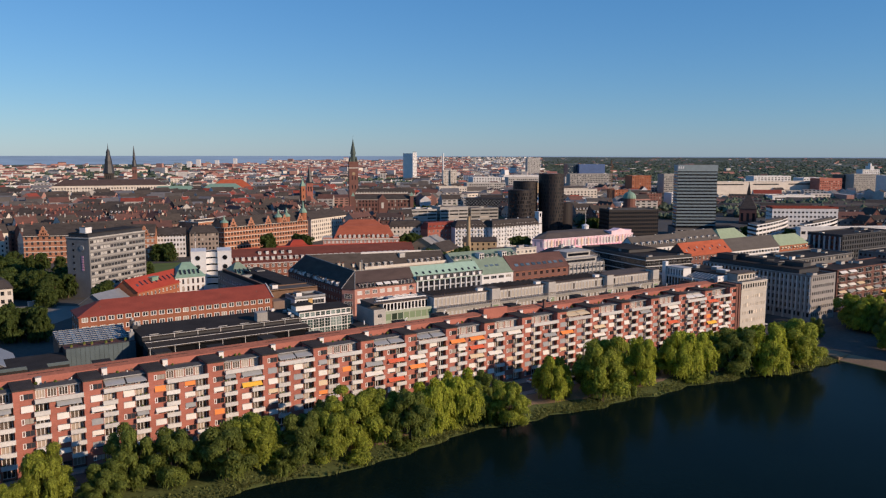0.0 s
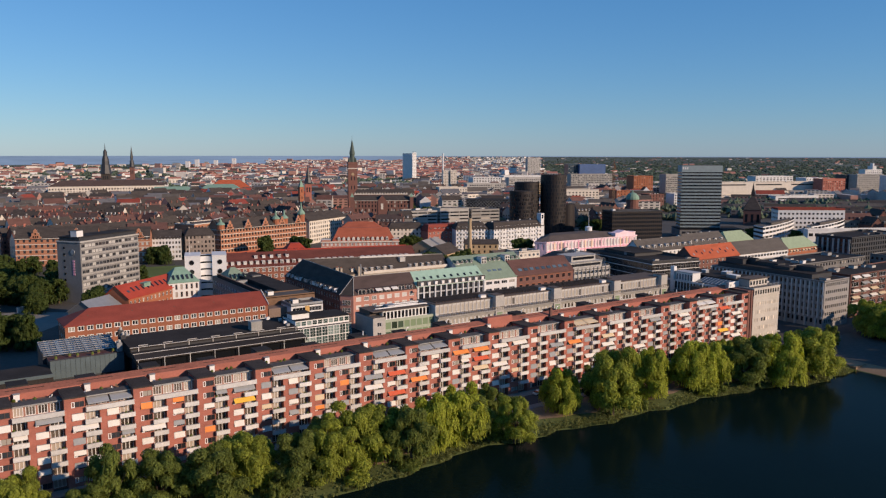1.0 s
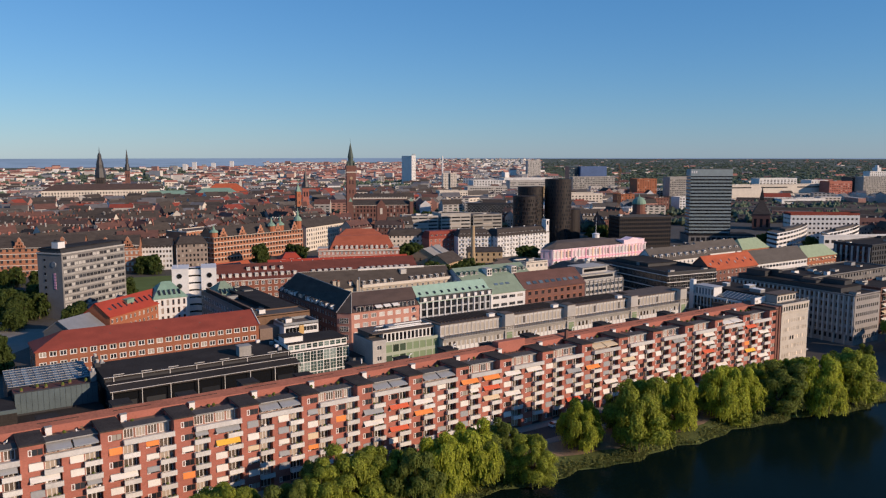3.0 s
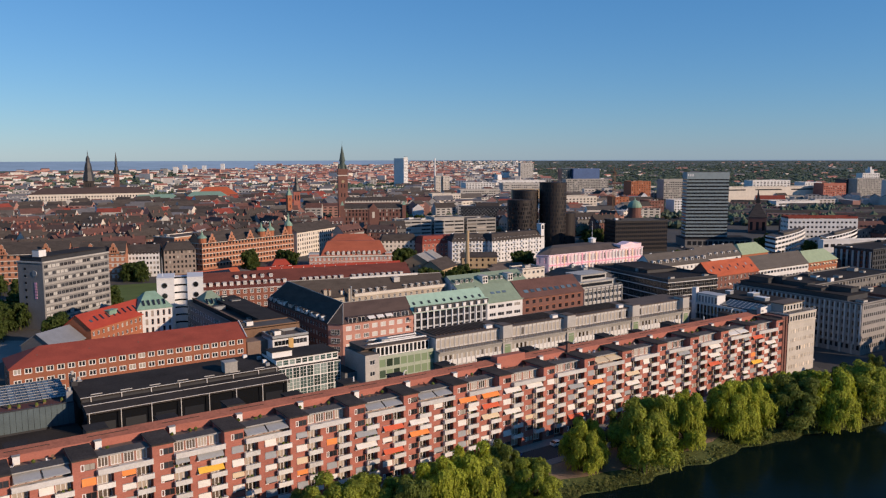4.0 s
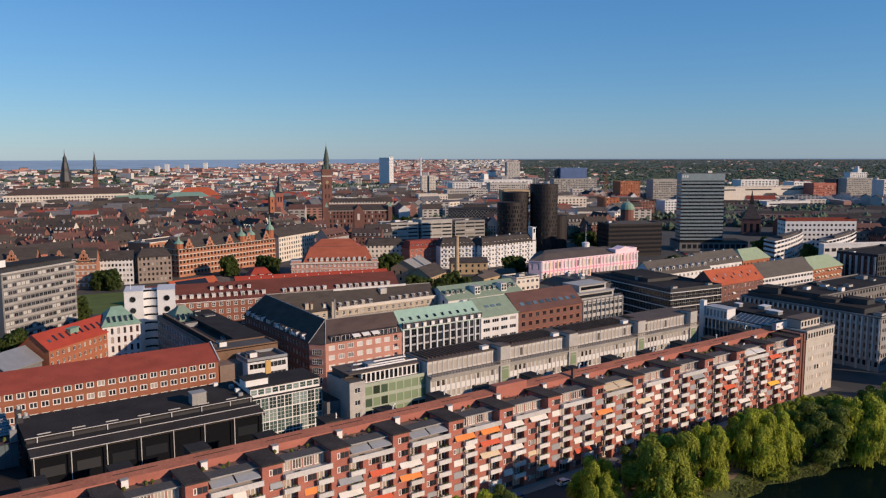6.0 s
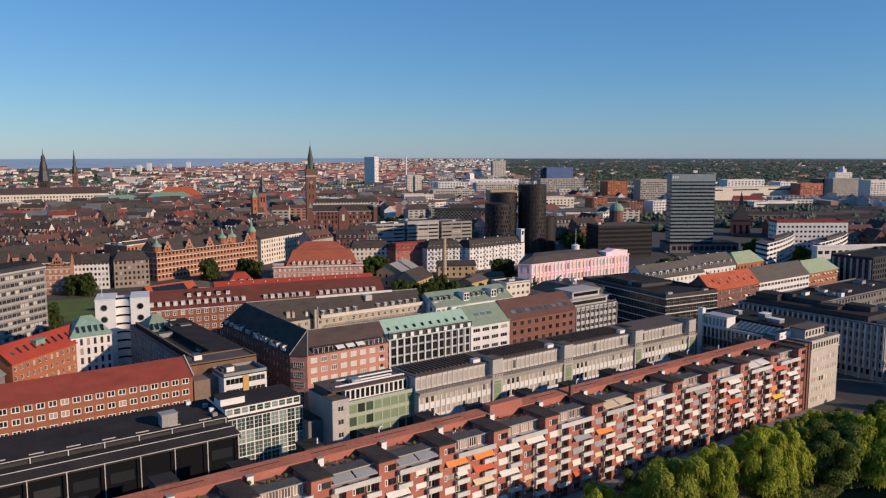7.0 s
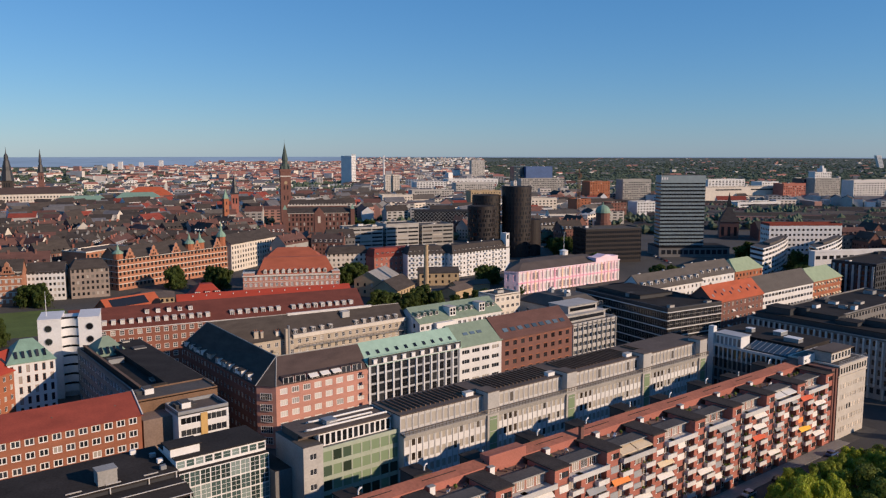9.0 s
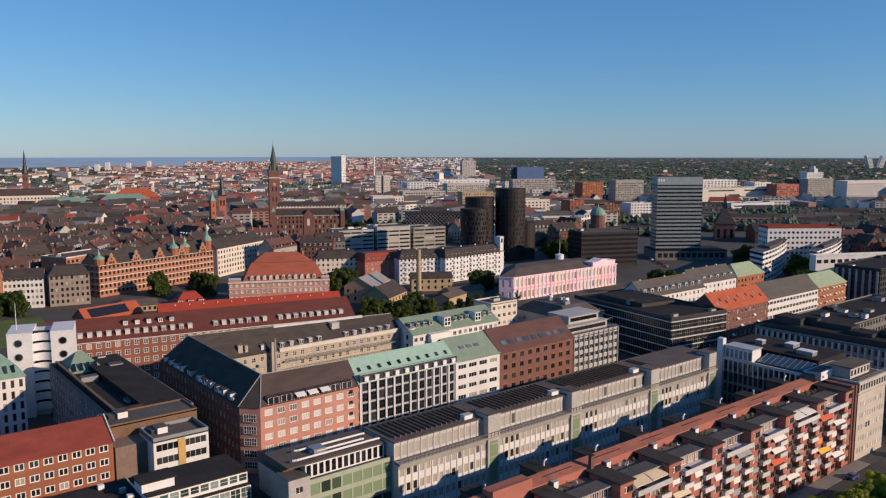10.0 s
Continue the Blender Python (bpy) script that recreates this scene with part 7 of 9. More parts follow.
for i in range(9):
    link("dormer", dormer_mesh(1.6, 1.7, 2.2), rr, pose(-16 + i * 4, -6.4, 16.2))
building("cream_row", "cream rendered row with slate mansard", 325, 353, 561, 575, 17, CREAM, ("hip", SLATE, 4.5, 2, 4), yaw=-25, front=(9, 1.3, floors(5, 1, 3.3, 0.9, 2.5), rw), chimneys=2, distant=True)
for i in range(3):
    building("stepped_office", "pale stepped office block with dark window bands", 420 + i * 34, 452 + i * 34, 690 - i * 8, 716 - i * 8, 19 + 2 * (i % 2), CONCRETE_MID if i < 2 else CONCRETE_DARK, ("flat", FELT_GREY, 0.8), yaw=-12, front=(3, 9.8, floors(5, 1, 3.5, 1.5, 3.0), dict(nx=3, glass=GLASS_DARK), 0.3), left=(6, 3.4, floors(5, 1, 3.5, 0.9, 2.5), dict(nx=3, glass=GLASS_DARK)), units=4, seed=i, distant=True)

# pink cinema
pc = thing("pink_cinema", "long pink-striped cinema building with dark flat roof", "cinema", pose(430.2, 455, 0))
s = Shape()
W = 94.0
EAVE = 13.6
ROSE = mat("rose_paint", (0.76, 0.48, 0.54), 0.8, 0.16, 0.2, 2, 0.1)
APRICOT = mat("apricot_paint", (0.78, 0.56, 0.40), 0.8, 0.16, 0.2, 2, 0.1)
wall_with_windows(s, pc, (-W / 2, -13), (1, 0), W, 0, EAVE, spread(W, 27, 1.6, 1), [(1.2, 5.2), (8.2, 12.4)], 0.25, 0, dict(nx=2, nz=3, frame_mat=PALE_PINK, glass=GLASS_PALE))
wall_with_windows(s, pc, (-W / 2 - 5.2, -6.3), (5.2 / 8.48, -6.7 / 8.48), 8.48, 0, EAVE, spread(8.48, 2, 1.5), [(1.2, 5.2), (8.2, 12.4)], 0.25, 0, dict(nx=2, nz=3, frame_mat=HOT_PINK, glass=GLASS_PALE))
s.face([(-W / 2 + 24, 20, 0), (-W / 2 - 5.2, -6.3, 0), (-W / 2 - 5.2, -6.3, EAVE), (-W / 2 + 24, 20, EAVE)])
s.face([(W / 2, -13, 0), (W / 2, 20, 0), (W / 2, 20, EAVE), (W / 2, -13, EAVE)])
s.face([(W / 2, 20, 0), (-W / 2 + 24, 20, 0), (-W / 2 + 24, 20, EAVE), (W / 2, 20, EAVE)])
s.add("wall", [PALE_PINK], pc)
r = Shape()
r.prism([(-W / 2 - 0.2, -13.5), (W / 2 + 0.3, -13.5), (W / 2 + 0.3, 20.3), (-W / 2 + 23.8, 20.3), (-W / 2 - 5.6, -6.3)], EAVE, EAVE + 0.6, 1)
lo = [(-W / 2, -13.1), (W / 2 - 20, -13.1), (W / 2 - 20, 20), (-W / 2 + 24, 20), (-W / 2 - 5.2, -6.4)]
hi = [(-W / 2 + 14, -2), (W / 2 - 24, -2), (W / 2 - 24, 12), (-W / 2 + 26, 12), (-W / 2 + 13, 0)]
for i in range(5):
    j = (i + 1) % 5
    r.face([(*lo[i], EAVE + 0.6), (*lo[j], EAVE + 0.6), (*hi[j], EAVE + 3.6), (*hi[i], EAVE + 3.6)])
r.face([(*p_, EAVE + 3.6) for p_ in hi])
r.box(W / 2 - 20, W / 2, -6, 20, EAVE + 0.6, EAVE + 0.9)
r.add("roof", [FELT_BROWN, PALE_PINK], pc)
e = Shape()
e.box(W / 2 - 24, W / 2 - 2, -13.3, -6, EAVE + 0.1, 16.6)
e.box(W / 2 - 24.2, W / 2 - 1.8, -13.5, -5.8, 16.6, 17.0)
e.face([(W / 2 - 20, -13.35, 17.0), (W / 2 - 8, -13.35, 17.0), (W / 2 - 14, -13.35, 18.6)])
e.face([(W / 2 - 20, -13.3, 17.0), (W / 2 - 20, -5.8, 17.0), (W / 2 - 14, -5.8, 18.6), (W / 2 - 14, -13.3, 18.6)][::-1])
e.face([(W / 2 - 8, -13.3, 17.0), (W / 2 - 8, -5.8, 17.0), (W / 2 - 14, -5.8, 18.6), (W / 2 - 14, -13.3, 18.6)])
e.add("end_pavilion", [PALE_PINK], pc)
sc = Shape()
sc.box(-W / 2, W / 2, -13.34, -13.0, 6.5, 7.3)
sc.add("string_course", [HOT_PINK], pc)
for i in range(28):
    p = Shape()
    p.box(-0.55, 0.55, -0.3, 0.01, 0.2, 6.5)
    p.box(-0.55, 0.55, -0.3, 0.01, 7.3, EAVE - 0.2)
    p.add("pilaster", [HOT_PINK if i == 9 else (WHITE_WALL, ROSE, WHITE_WALL, PALE_PINK, APRICOT)[(i * 7 + i // 4) % 5]], pc, pose(-W / 2 + 1 + (W - 2) * i / 27, -13, 0))
lan = Shape()
lan.cone(0, 0, 16.6, 20.0, 2.8, 2.8, 12)
lan.cone(0, 0, 20.0, 20.8, 3.2, 1.0, 12)
lan.cone(0, 0, 20.8, 33, 0.18, 0.08, 6)
lan.add("roof_lantern", [WHITE], pc, pose(17, 10, 0))

# ---- landmarks ----
# slab hotel tower: glass and grey steel bands
ht = thing("hotel_tower", "tall grey-green glass slab tower with pale floor bands", "tower", pose(616.0, 493.5, 0, 0, 0, -36))
TOWER_GREY = mat("grey_green_panels", (0.25, 0.305, 0.315), 0.55, 0.15, 0.3, 3, 0.1)
s = Shape()
W, D, H = 36.8, 14.0, 67.0
s.box(-W / 2, W / 2, -D / 2, D / 2, 9, 61.0)
s.add("glass_body", [GLASS_DARK], ht)
s = Shape()
s.box(-W / 2 - 0.3, W / 2 + 0.3, -D / 2 - 0.3, D / 2 + 0.3, 61.0, H)
s.box(-W / 2 + 1, W / 2 - 1, -D / 2 + 1, D / 2 - 1, H, H + 0.3, 1)
s.add("crown", [TOWER_GREY, FELT_GREY], ht)
fb = Shape()
fb.box(-W / 2 - 0.15, W / 2 + 0.15, -D / 2 - 0.15, D / 2 + 0.15, 0, 1.7)
fbm = fb.mesh("floor_band", [TOWER_GREY])
for i in range(17):
    link("floor_band", fbm, ht, pose(0, 0, 9.5 + i * 3.05))
ml = Shape()
ml.box(-0.06, 0.06, -D / 2 - 0.22, -D / 2 - 0.1, 9, 61.0)
mlm = ml.mesh("mullion", [DARK_METAL])
for i in range(31):
    link("mullion", mlm, ht, pose(-W / 2 + W * i / 30, 0, 0))
s = Shape()
s.box(-19, 40, -9, 22, 0, 7.5)
s.box(-19.3, 40.3, -9.3, 22.3, 7.5, 8.0, 1)
for i in range(12):
    s.box(-17 + i * 4.7, -13.6 + i * 4.7, -9.06, -9.0, 2.2, 5.8, 3)
s.box(-W / 2 + 1, W / 2 - 1, -D / 2 + 1, D / 2 - 1, 8, 9.2, 2)
s.add("podium", [GREY_WALL, FELT, DARK_METAL, GLASS_DARK], ht)
for i, x in enumerate((-19.6, -17.6, -15.6)):
    sg = Shape()
    sg.box(x + 1.5, x + 2.7, -D / 2 - 0.45, -D / 2 - 0.32, 63.5, 65.6)
    sg.add("sign_bar", [WHITE], ht)

# cluster of dark round towers
at = thing("round_towers", "cluster of dark brown round towers with staggered window slots", "tower", pose(508, 576, 0))
for x, y, r, h in ((0, 0, 12.0, 58), (-44, -6, 10.6, 44), (-21, 14, 11.5, 51), (14, -2, 9, 30)):
    s = Shape()
    s.cone(0, 0, 0, h, r, r * 1.02, 28)
    s.cone(0, 0, h, h + 0.02, r * 0.95, r * 0.94, 28, 1)
    s.add("tower", [DARK_BROWN, FELT], at, pose(x, y, 0))
    sl = Shape()
    sl.box(-0.55, 0.55, -0.08, 0.05, 0, 2.3)
    if r > 10.5:
        slots = Shape()
        for j in range(int(h / 3.6) - 1):
            for i in range(16):
                a = -math.pi * 0.95 + math.pi * 0.95 * i / 15 + (0.1 if j % 2 else 0) - 0.35
                if (i * 5 + j * 3) % 4:
                    m_ = Matrix.Translation((x + r * 1.01 * math.cos(a), y + r * 1.01 * math.sin(a), 3 + j * 3.6)) @ Matrix.Rotation(a + math.pi / 2, 4, "Z")
                    for f_ in sl.f:
                        slots.face([m_ @ Vector(sl.v[i_]) for i_ in f_])
        tagged(slots.add("slot_pattern", [GLASS_DARK], at), kind="stuff")
ph = building("dark_patterned_hall", "dark blue-green glass hall with a diamond lattice", 568, 640, 779, 805, 20.5, GLASS_DARK, ("flat", FELT, 0.8, DARK_METAL), yaw=-36, front=(18, 2.6, floors(5, 1, 4, 0.5, 3.6), dict(nx=1, glass=GLASS_DARK, frame_mat=DARK_METAL)), distant=True, pane=GLASS_DARK)
lat = Shape()
for i in range(-5, 19):
    for sg in (-1, 1):
        x_ = -36 + i * 4.0
        a, b = (x_, x_ + 20) if sg > 0 else (x_ + 20, x_)
        za, zb = 0.5, 20.0
        ca, cb = max(-36, min(36, a)), max(-36, min(36, b))
        if ca != cb:
            lat.loft((ca, -13.3, za + (zb - za) * (ca - a) / (b - a)), (cb, -13.3, za + (zb - za) * (cb - a) / (b - a)), 0.22, 0.22, 4)
tagged(lat.add("lattice", [STEEL], ph), kind="stuff")
building("dark_office_slab", "dark bronze office slab with fine window bands", 520, 568, 498, 521, 26.5, DARK_BROWN, ("flat", FELT_GREY, 0.8, DARK_METAL), yaw=-22, front=(26, 1.5, floors(7, 1.5, 3.5, 0.6, 2.5), dict(nx=1, glass=GLASS_DARK, frame_mat=CONCRETE_DARK)), left=(10, 1.5, floors(7, 1.5, 3.5, 0.6, 2.5), dict(nx=1, glass=GLASS_DARK, frame_mat=CONCRETE_DARK)), units=3, distant=True, pane=GLASS_DARK)

# town hall with its clock tower
HALL_BRICK = mat("old_dark_red_brick", (0.165, 0.082, 0.066), 0.9, 0.2, 0.15, 2.5, 0.3)
th = building("town_hall", "red brick town hall with long slate roofs and corner turrets", 441.2, 516.2, 848, 866, 21.0, HALL_BRICK, ("hip", SLATE, 5.5, 5, 1), yaw=-27, front=(19, 1.7, [(1.5, 5.5), (7.2, 10.6), (12.4, 15.6), (17.2, 19.6)], rw), left=(5, 1.7, [(7.2, 10.6), (12.4, 15.6), (17.2, 19.6)], rw), distant=True)
for x in (-36, 36):
    t = Shape()
    t.box(x - 2.2, x + 2.2, -10.2, -5.8, 0, 25)
    t.cone(x, -8, 25, 30, 3.1, 0.1, 4, 1, True)
    t.add("corner_turret", [HALL_BRICK, COPPER], th)
t = Shape()
t.box(-5, 5, -9.6, -8.9, 0, 21)
t.face([(-5, -9.6, 21), (5, -9.6, 21), (0, -9.6, 27)])
t.face([(-5, -9.6, 21), (0, -9.6, 27), (0, -2, 27), (-5, -2, 21)])
t.face([(5, -9.6, 21), (5, -2, 21), (0, -2, 27), (0, -9.6, 27)])
t.box(-1.4, 1.4, -9.8, -9.6, 10, 17, 1)
t.add("portal", [HALL_BRICK, CREAM], th)
t = Shape()
t.box(-37.2, 37.2, -9.25, -8.9, 20.2, 20.9)
t.add("cornice", [CREAM], th)
t = Shape()
t.box(-33, 33, 26, 42, 0, 26.5)
t.face([(-33.4, 25.6, 26.5), (33.4, 25.6, 26.5), (30, 34, 32.5), (-30, 34, 32.5)], 1)
t.face([(33.4, 42.4, 26.5), (-33.4, 42.4, 26.5), (-30, 34, 32.5), (30, 34, 32.5)], 1)
t.face([(-33.4, 42.4, 26.5), (-33.4, 25.6, 26.5), (-30, 34, 32.5)], 1)
t.face([(33.4, 25.6, 26.5), (33.4, 42.4, 26.5), (30, 34, 32.5)], 1)
t.box(-33.2, 33.2, 25.5, 25.9, 26.0, 27.2, 2)
for i in range(20):
    t.box(-32.6 + i * 3.4, -31.2 + i * 3.4, 25.5, 25.9, 27.2, 28.3, 2)
t.add("rear_wing", [HALL_BRICK, SLATE, CREAM], th)
t = Shape()
for x in (-37.3, 22):
    t.box(x, x + 15, 8.9, 26, 0, 21)
    t.box(x - 0.2, x + 15.2, 8.7, 26, 21, 21.5, 1)
t.add("side_wing", [HALL_BRICK, SLATE], th)
ct = thing("clock_tower", "slender red brick clock tower with dark green copper spire", "tower", pose(486, 949, 0, 0, 0, -20))
s = Shape()
s.box(-6, 6, -5.0, 6, 0, 63)
s.box(-6.3, 6.3, -5.3, 6.3, 57, 58.2, 1)
s.box(-6.4, 6.4, -5.4, 6.4, 63, 66, 0)
for z in (30, 42):
    for x in (-2, 2):
        s.box(x - 0.6, x + 0.6, -5.06, -5.0, z, z + 5, 2)
        s.box(-6.06, -6.0, x - 0.6, x + 0.6, z, z + 5, 2)
s.add("shaft", [BRICK_BROWN, CREAM, GLASS_DARK], ct)
s = Shape()
s.cone(0, -5.1, 0, 0.25, 1.9, 1.9, 20)
s.add("clock_face", [BRICK_YELLOW], ct, Matrix.Translation((0, -10.2 + 5.1, 50)) @ Matrix.Rotation(radians(90), 4, "X") @ Matrix.Translation((0, 5.1, 0)))
s = Shape()
s.cone(0, 0, 66, 72, 5.4, 4.0, 8, 0)
s.cone(0, 0, 72, 76, 3.2, 3.2, 8, 0)
s.cone(0, 0, 76, 96, 3.9, 0.15, 8, 0)
s.cone(0, 0, 96, 101, 0.15, 0.05, 6, 0)
for sx in (-4.3, 4.3):
    for sy in (-4.3, 4.3):
        pn = Shape()
        pn.cone(sx, sy, 66, 73, 1.3, 0.05, 8, 0)
        pn.add("pinnacle", [COPPER_DARK], ct)
s.add("spire", [COPPER_DARK], ct)


def spire_tower(name, label, x, y, w, h, tip, wall, cap, yaw=-20):
    ob = thing(name, label, "tower", pose(x, y, 0, 0, 0, yaw))
    s = Shape()
    s.box(-w / 2, w / 2, -w / 2, w / 2, 0, h)
    s.box(-w / 2 - 0.5, w / 2 + 0.5, -w / 2 - 0.5, w / 2 + 0.5, h - 1.5, h, 1)
    for x_ in (-w / 5, w / 5):
        s.box(x_ - 0.8, x_ + 0.8, -w / 2 - 0.06, -w / 2, h * 0.7, h * 0.85, 2)
    s.add("shaft", [wall, cap, GLASS_DARK], ob)
    s = Shape()
    k = tip - h
    s.cone(0, 0, h, h + k * 0.3, w * 0.62, w * 0.4, 8)
    s.cone(0, 0, h + k * 0.3, h + k * 0.42, w * 0.3, w * 0.28, 8)
    s.cone(0, 0, h + k * 0.42, tip, w * 0.34, 0.1, 8)
    s.add("spire", [cap], ob)
    return ob


def far(px_bearing, r):
    """Place at a bearing (degrees right of the first heading) and distance from the walk's start."""
    a = radians(33.6 + px_bearing)
    return r * math.sin(a), r * math.cos(a)


x, y = far(-22.9, 1560)
pt = thing("palace_tower", "dark copper-clad palace tower with stepped spire", "tower", pose(x, y, 0, 0, 0, -20))
t = Shape()
t.box(-7.5, 7.5, -7.5, 7.5, 0, 40)
t.box(-8, 8, -8, 8, 38.5, 40)
for q_ in (-3.5, 0, 3.5):
    t.box(q_ - 0.8, q_ + 0.8, -7.6, -7.5, 30, 36, 1)
t.add("shaft", [SLATE, GLASS_DARK], pt)
t = Shape()
for z0_, z1_, r0_, r1_ in ((40, 56, 10.2, 7.4), (56, 62, 6.6, 6.2), (62, 72, 6.4, 4.2), (72, 78, 3.6, 3.3), (78, 83, 3.6, 1.6), (83, 94, 0.9, 0.1)):
    t.cone(0, 0, z0_, z1_, r0_, r1_, 8)
t.add("spire", [DARK_METAL], pt)
building("palace", "long grey stone palace with dark copper roof", x - 95, x + 95, y - 30, y + 8, 19, CREAM, ("hip", TILE_DARK, 10, 20, 5), yaw=-12, front=(40, 2.2, floors(3, 1.5, 5.0, 1, 3.8), dict(nx=2)), distant=True)
x, y = far(-21.3, 1800)
spire_tower("church_tower", "slim dark church tower with pointed spire", x, y, 9, 48, 92, BRICK_BROWN, DARK_METAL)
x, y = far(-9.6, 1040)
spire_tower("church_tower", "red brick church tower with dark spire", x, y, 8, 40, 62, BRICK, DARK_METAL)
x, y = far(-10.1, 960)
ot = thing("brick_tower", "square orange brick tower with green copper cap", "tower", pose(x, y, 0))
s = Shape()
s.box(-2.6, 2.6, -2.6, 2.6, 0, 38)
for z_ in (14, 24, 32):
    s.box(-0.5, 0.5, -2.66, -2.6, z_, z_ + 3.2, 1)
s.add("shaft", [BRICK_ORANGE, GLASS_DARK], ot)
s = Shape()
s.box(-2.9, 2.9, -2.9, 2.9, 38, 39)
s.cone(0, 0, 39, 45, 3.4, 0.8, 4, 0, True)
s.cone(0, 0, 45, 49, 0.7, 0.1, 8)
s.add("cap", [COPPER], ot)
x, y = far(-2.4, 2150)
building("white_slab_tower", "tall white slab tower with a blue-grey flank", x - 15.2, x + 15.2, y - 10.8, y + 10.8, 75, WHITE_WALL, ("flat", FELT_GREY, 1), yaw=-62, right=(4, 3, floors(20, 4, 3.9, 1, 2.6), {}), distant=True)
x, y = far(0.45, 1650)
for q_ in (-7.6, 7.6):
    building("white_twin_block", "cream twin apartment block with window grid", x + q_ * 0.83 - 6.6, x + q_ * 0.83 + 6.6, y - q_ * 0.55 - 7, y - q_ * 0.55 + 7, 41, CREAM, ("flat", FELT_GREY, 1), yaw=-22, front=(4, 1.7, floors(12, 2, 3.2, 1, 2.4), {}), distant=True)
x, y = far(0.0, 2250)
cs = thing("power_station_chimney", "tall slim white chimney", "chimney", pose(x, y, 0))
c = Shape()
c.cone(0, 0, 0, 76, 2.6, 1.8, 12)
c.add("shaft", [WHITE], cs)
for i in range(6):
    x, y = far(-18.4 + i * 0.62 + (0.6 if i == 5 else 0), 3000 + 40 * i)
    building("far_tower_block", "pale distant apartment tower", x - 7, x + 7, y - 6, y + 6, 22 + 5 * (i % 3), WHITE_WALL if i % 3 else CONCRETE_DARK, ("flat", FELT_GREY, 1), yaw=-30, base=ground_z(x, y) - 3, seed=i, group="far apartment towers", distant=True)

# white twin towers leaning apart, far to the south-east
tx_, ty_ = 65 + 3300 * math.sin(radians(67.4)), 112 + 3300 * math.cos(radians(67.4))
lt = thing("leaning_twin_towers", "white twin hotel towers leaning apart at the skyline", "tower", pose(tx_, ty_, ground_z(tx_, ty_), 0, 0, -35))
for sg in (-1, 1):
    t = Shape()
    a0, a1, q0, q1 = sg * 8, sg * 24, sg * 22, sg * 40
    for y0_, y1_ in ((-8, 8),):
        lo = [(min(a0, a1), y0_, -3), (max(a0, a1), y0_, -3), (max(a0, a1), y1_, -3), (min(a0, a1), y1_, -3)]
        hi = [(min(q0, q1), y0_, 44), (max(q0, q1), y0_, 44), (max(q0, q1), y1_, 44), (min(q0, q1), y1_, 44)]
        for k in range(4):
            t.face([lo[k], lo[(k + 1) % 4], hi[(k + 1) % 4], hi[k]])
        t.face(hi, 1)
    for k in range(8):
        z = 3 + k * 4.9
        f0 = (z + 3) / 47
        c0, c1 = min(a0, a1) + (min(q0, q1) - min(a0, a1)) * f0, max(a0, a1) + (max(q0, q1) - max(a0, a1)) * f0
        t.box(c0 + 1.5, c1 - 1.5, -8.1, -8.0, z, z + 1.9, 2)
    t.add("tower", [WHITE_WALL, FELT_GREY, GLASS_BLUE], lt)

# railway station, white hotel with red roof storey, curved terraces
x0_, y0_ = 690, 426
building("white_hotel", "white hotel block with a red roof edge and square windows", 642, 700.6, 409.8, 425.8, 28.4, WHITE_WALL, ("flat", FELT_BROWN, 1.6, TILE_RED), yaw=-36, front=(16, 2.0, floors(6, 3, 4, 1, 2.8), dict(nx=1, glass=GLASS_DARK), 0.8), left=(5, 2.0, floors(6, 3, 4, 1, 2.8), dict(nx=1, glass=GLASS_DARK)))
st = building("railway_hall", "brown brick railway hall with steep roof and lantern spire", 769, 787, 532, 566, 17, BRICK_BROWN, ("hip", SLATE, 15, 8, 1), yaw=-55, front=(3, 2.8, [(3, 12)], rw), distant=True)
t = Shape()
t.box(-2, 2, -2, 2, 31, 35)
t.cone(0, 0, 35, 46, 2.6, 0.1, 4, 0, True)
t.add("lantern", [SLATE], st)
building("railway_hall", "long dark railway shed roof", 760, 920, 440, 490, 11, BRICK_DARK, ("gable", SLATE, 6, "x"), yaw=-50, distant=True)


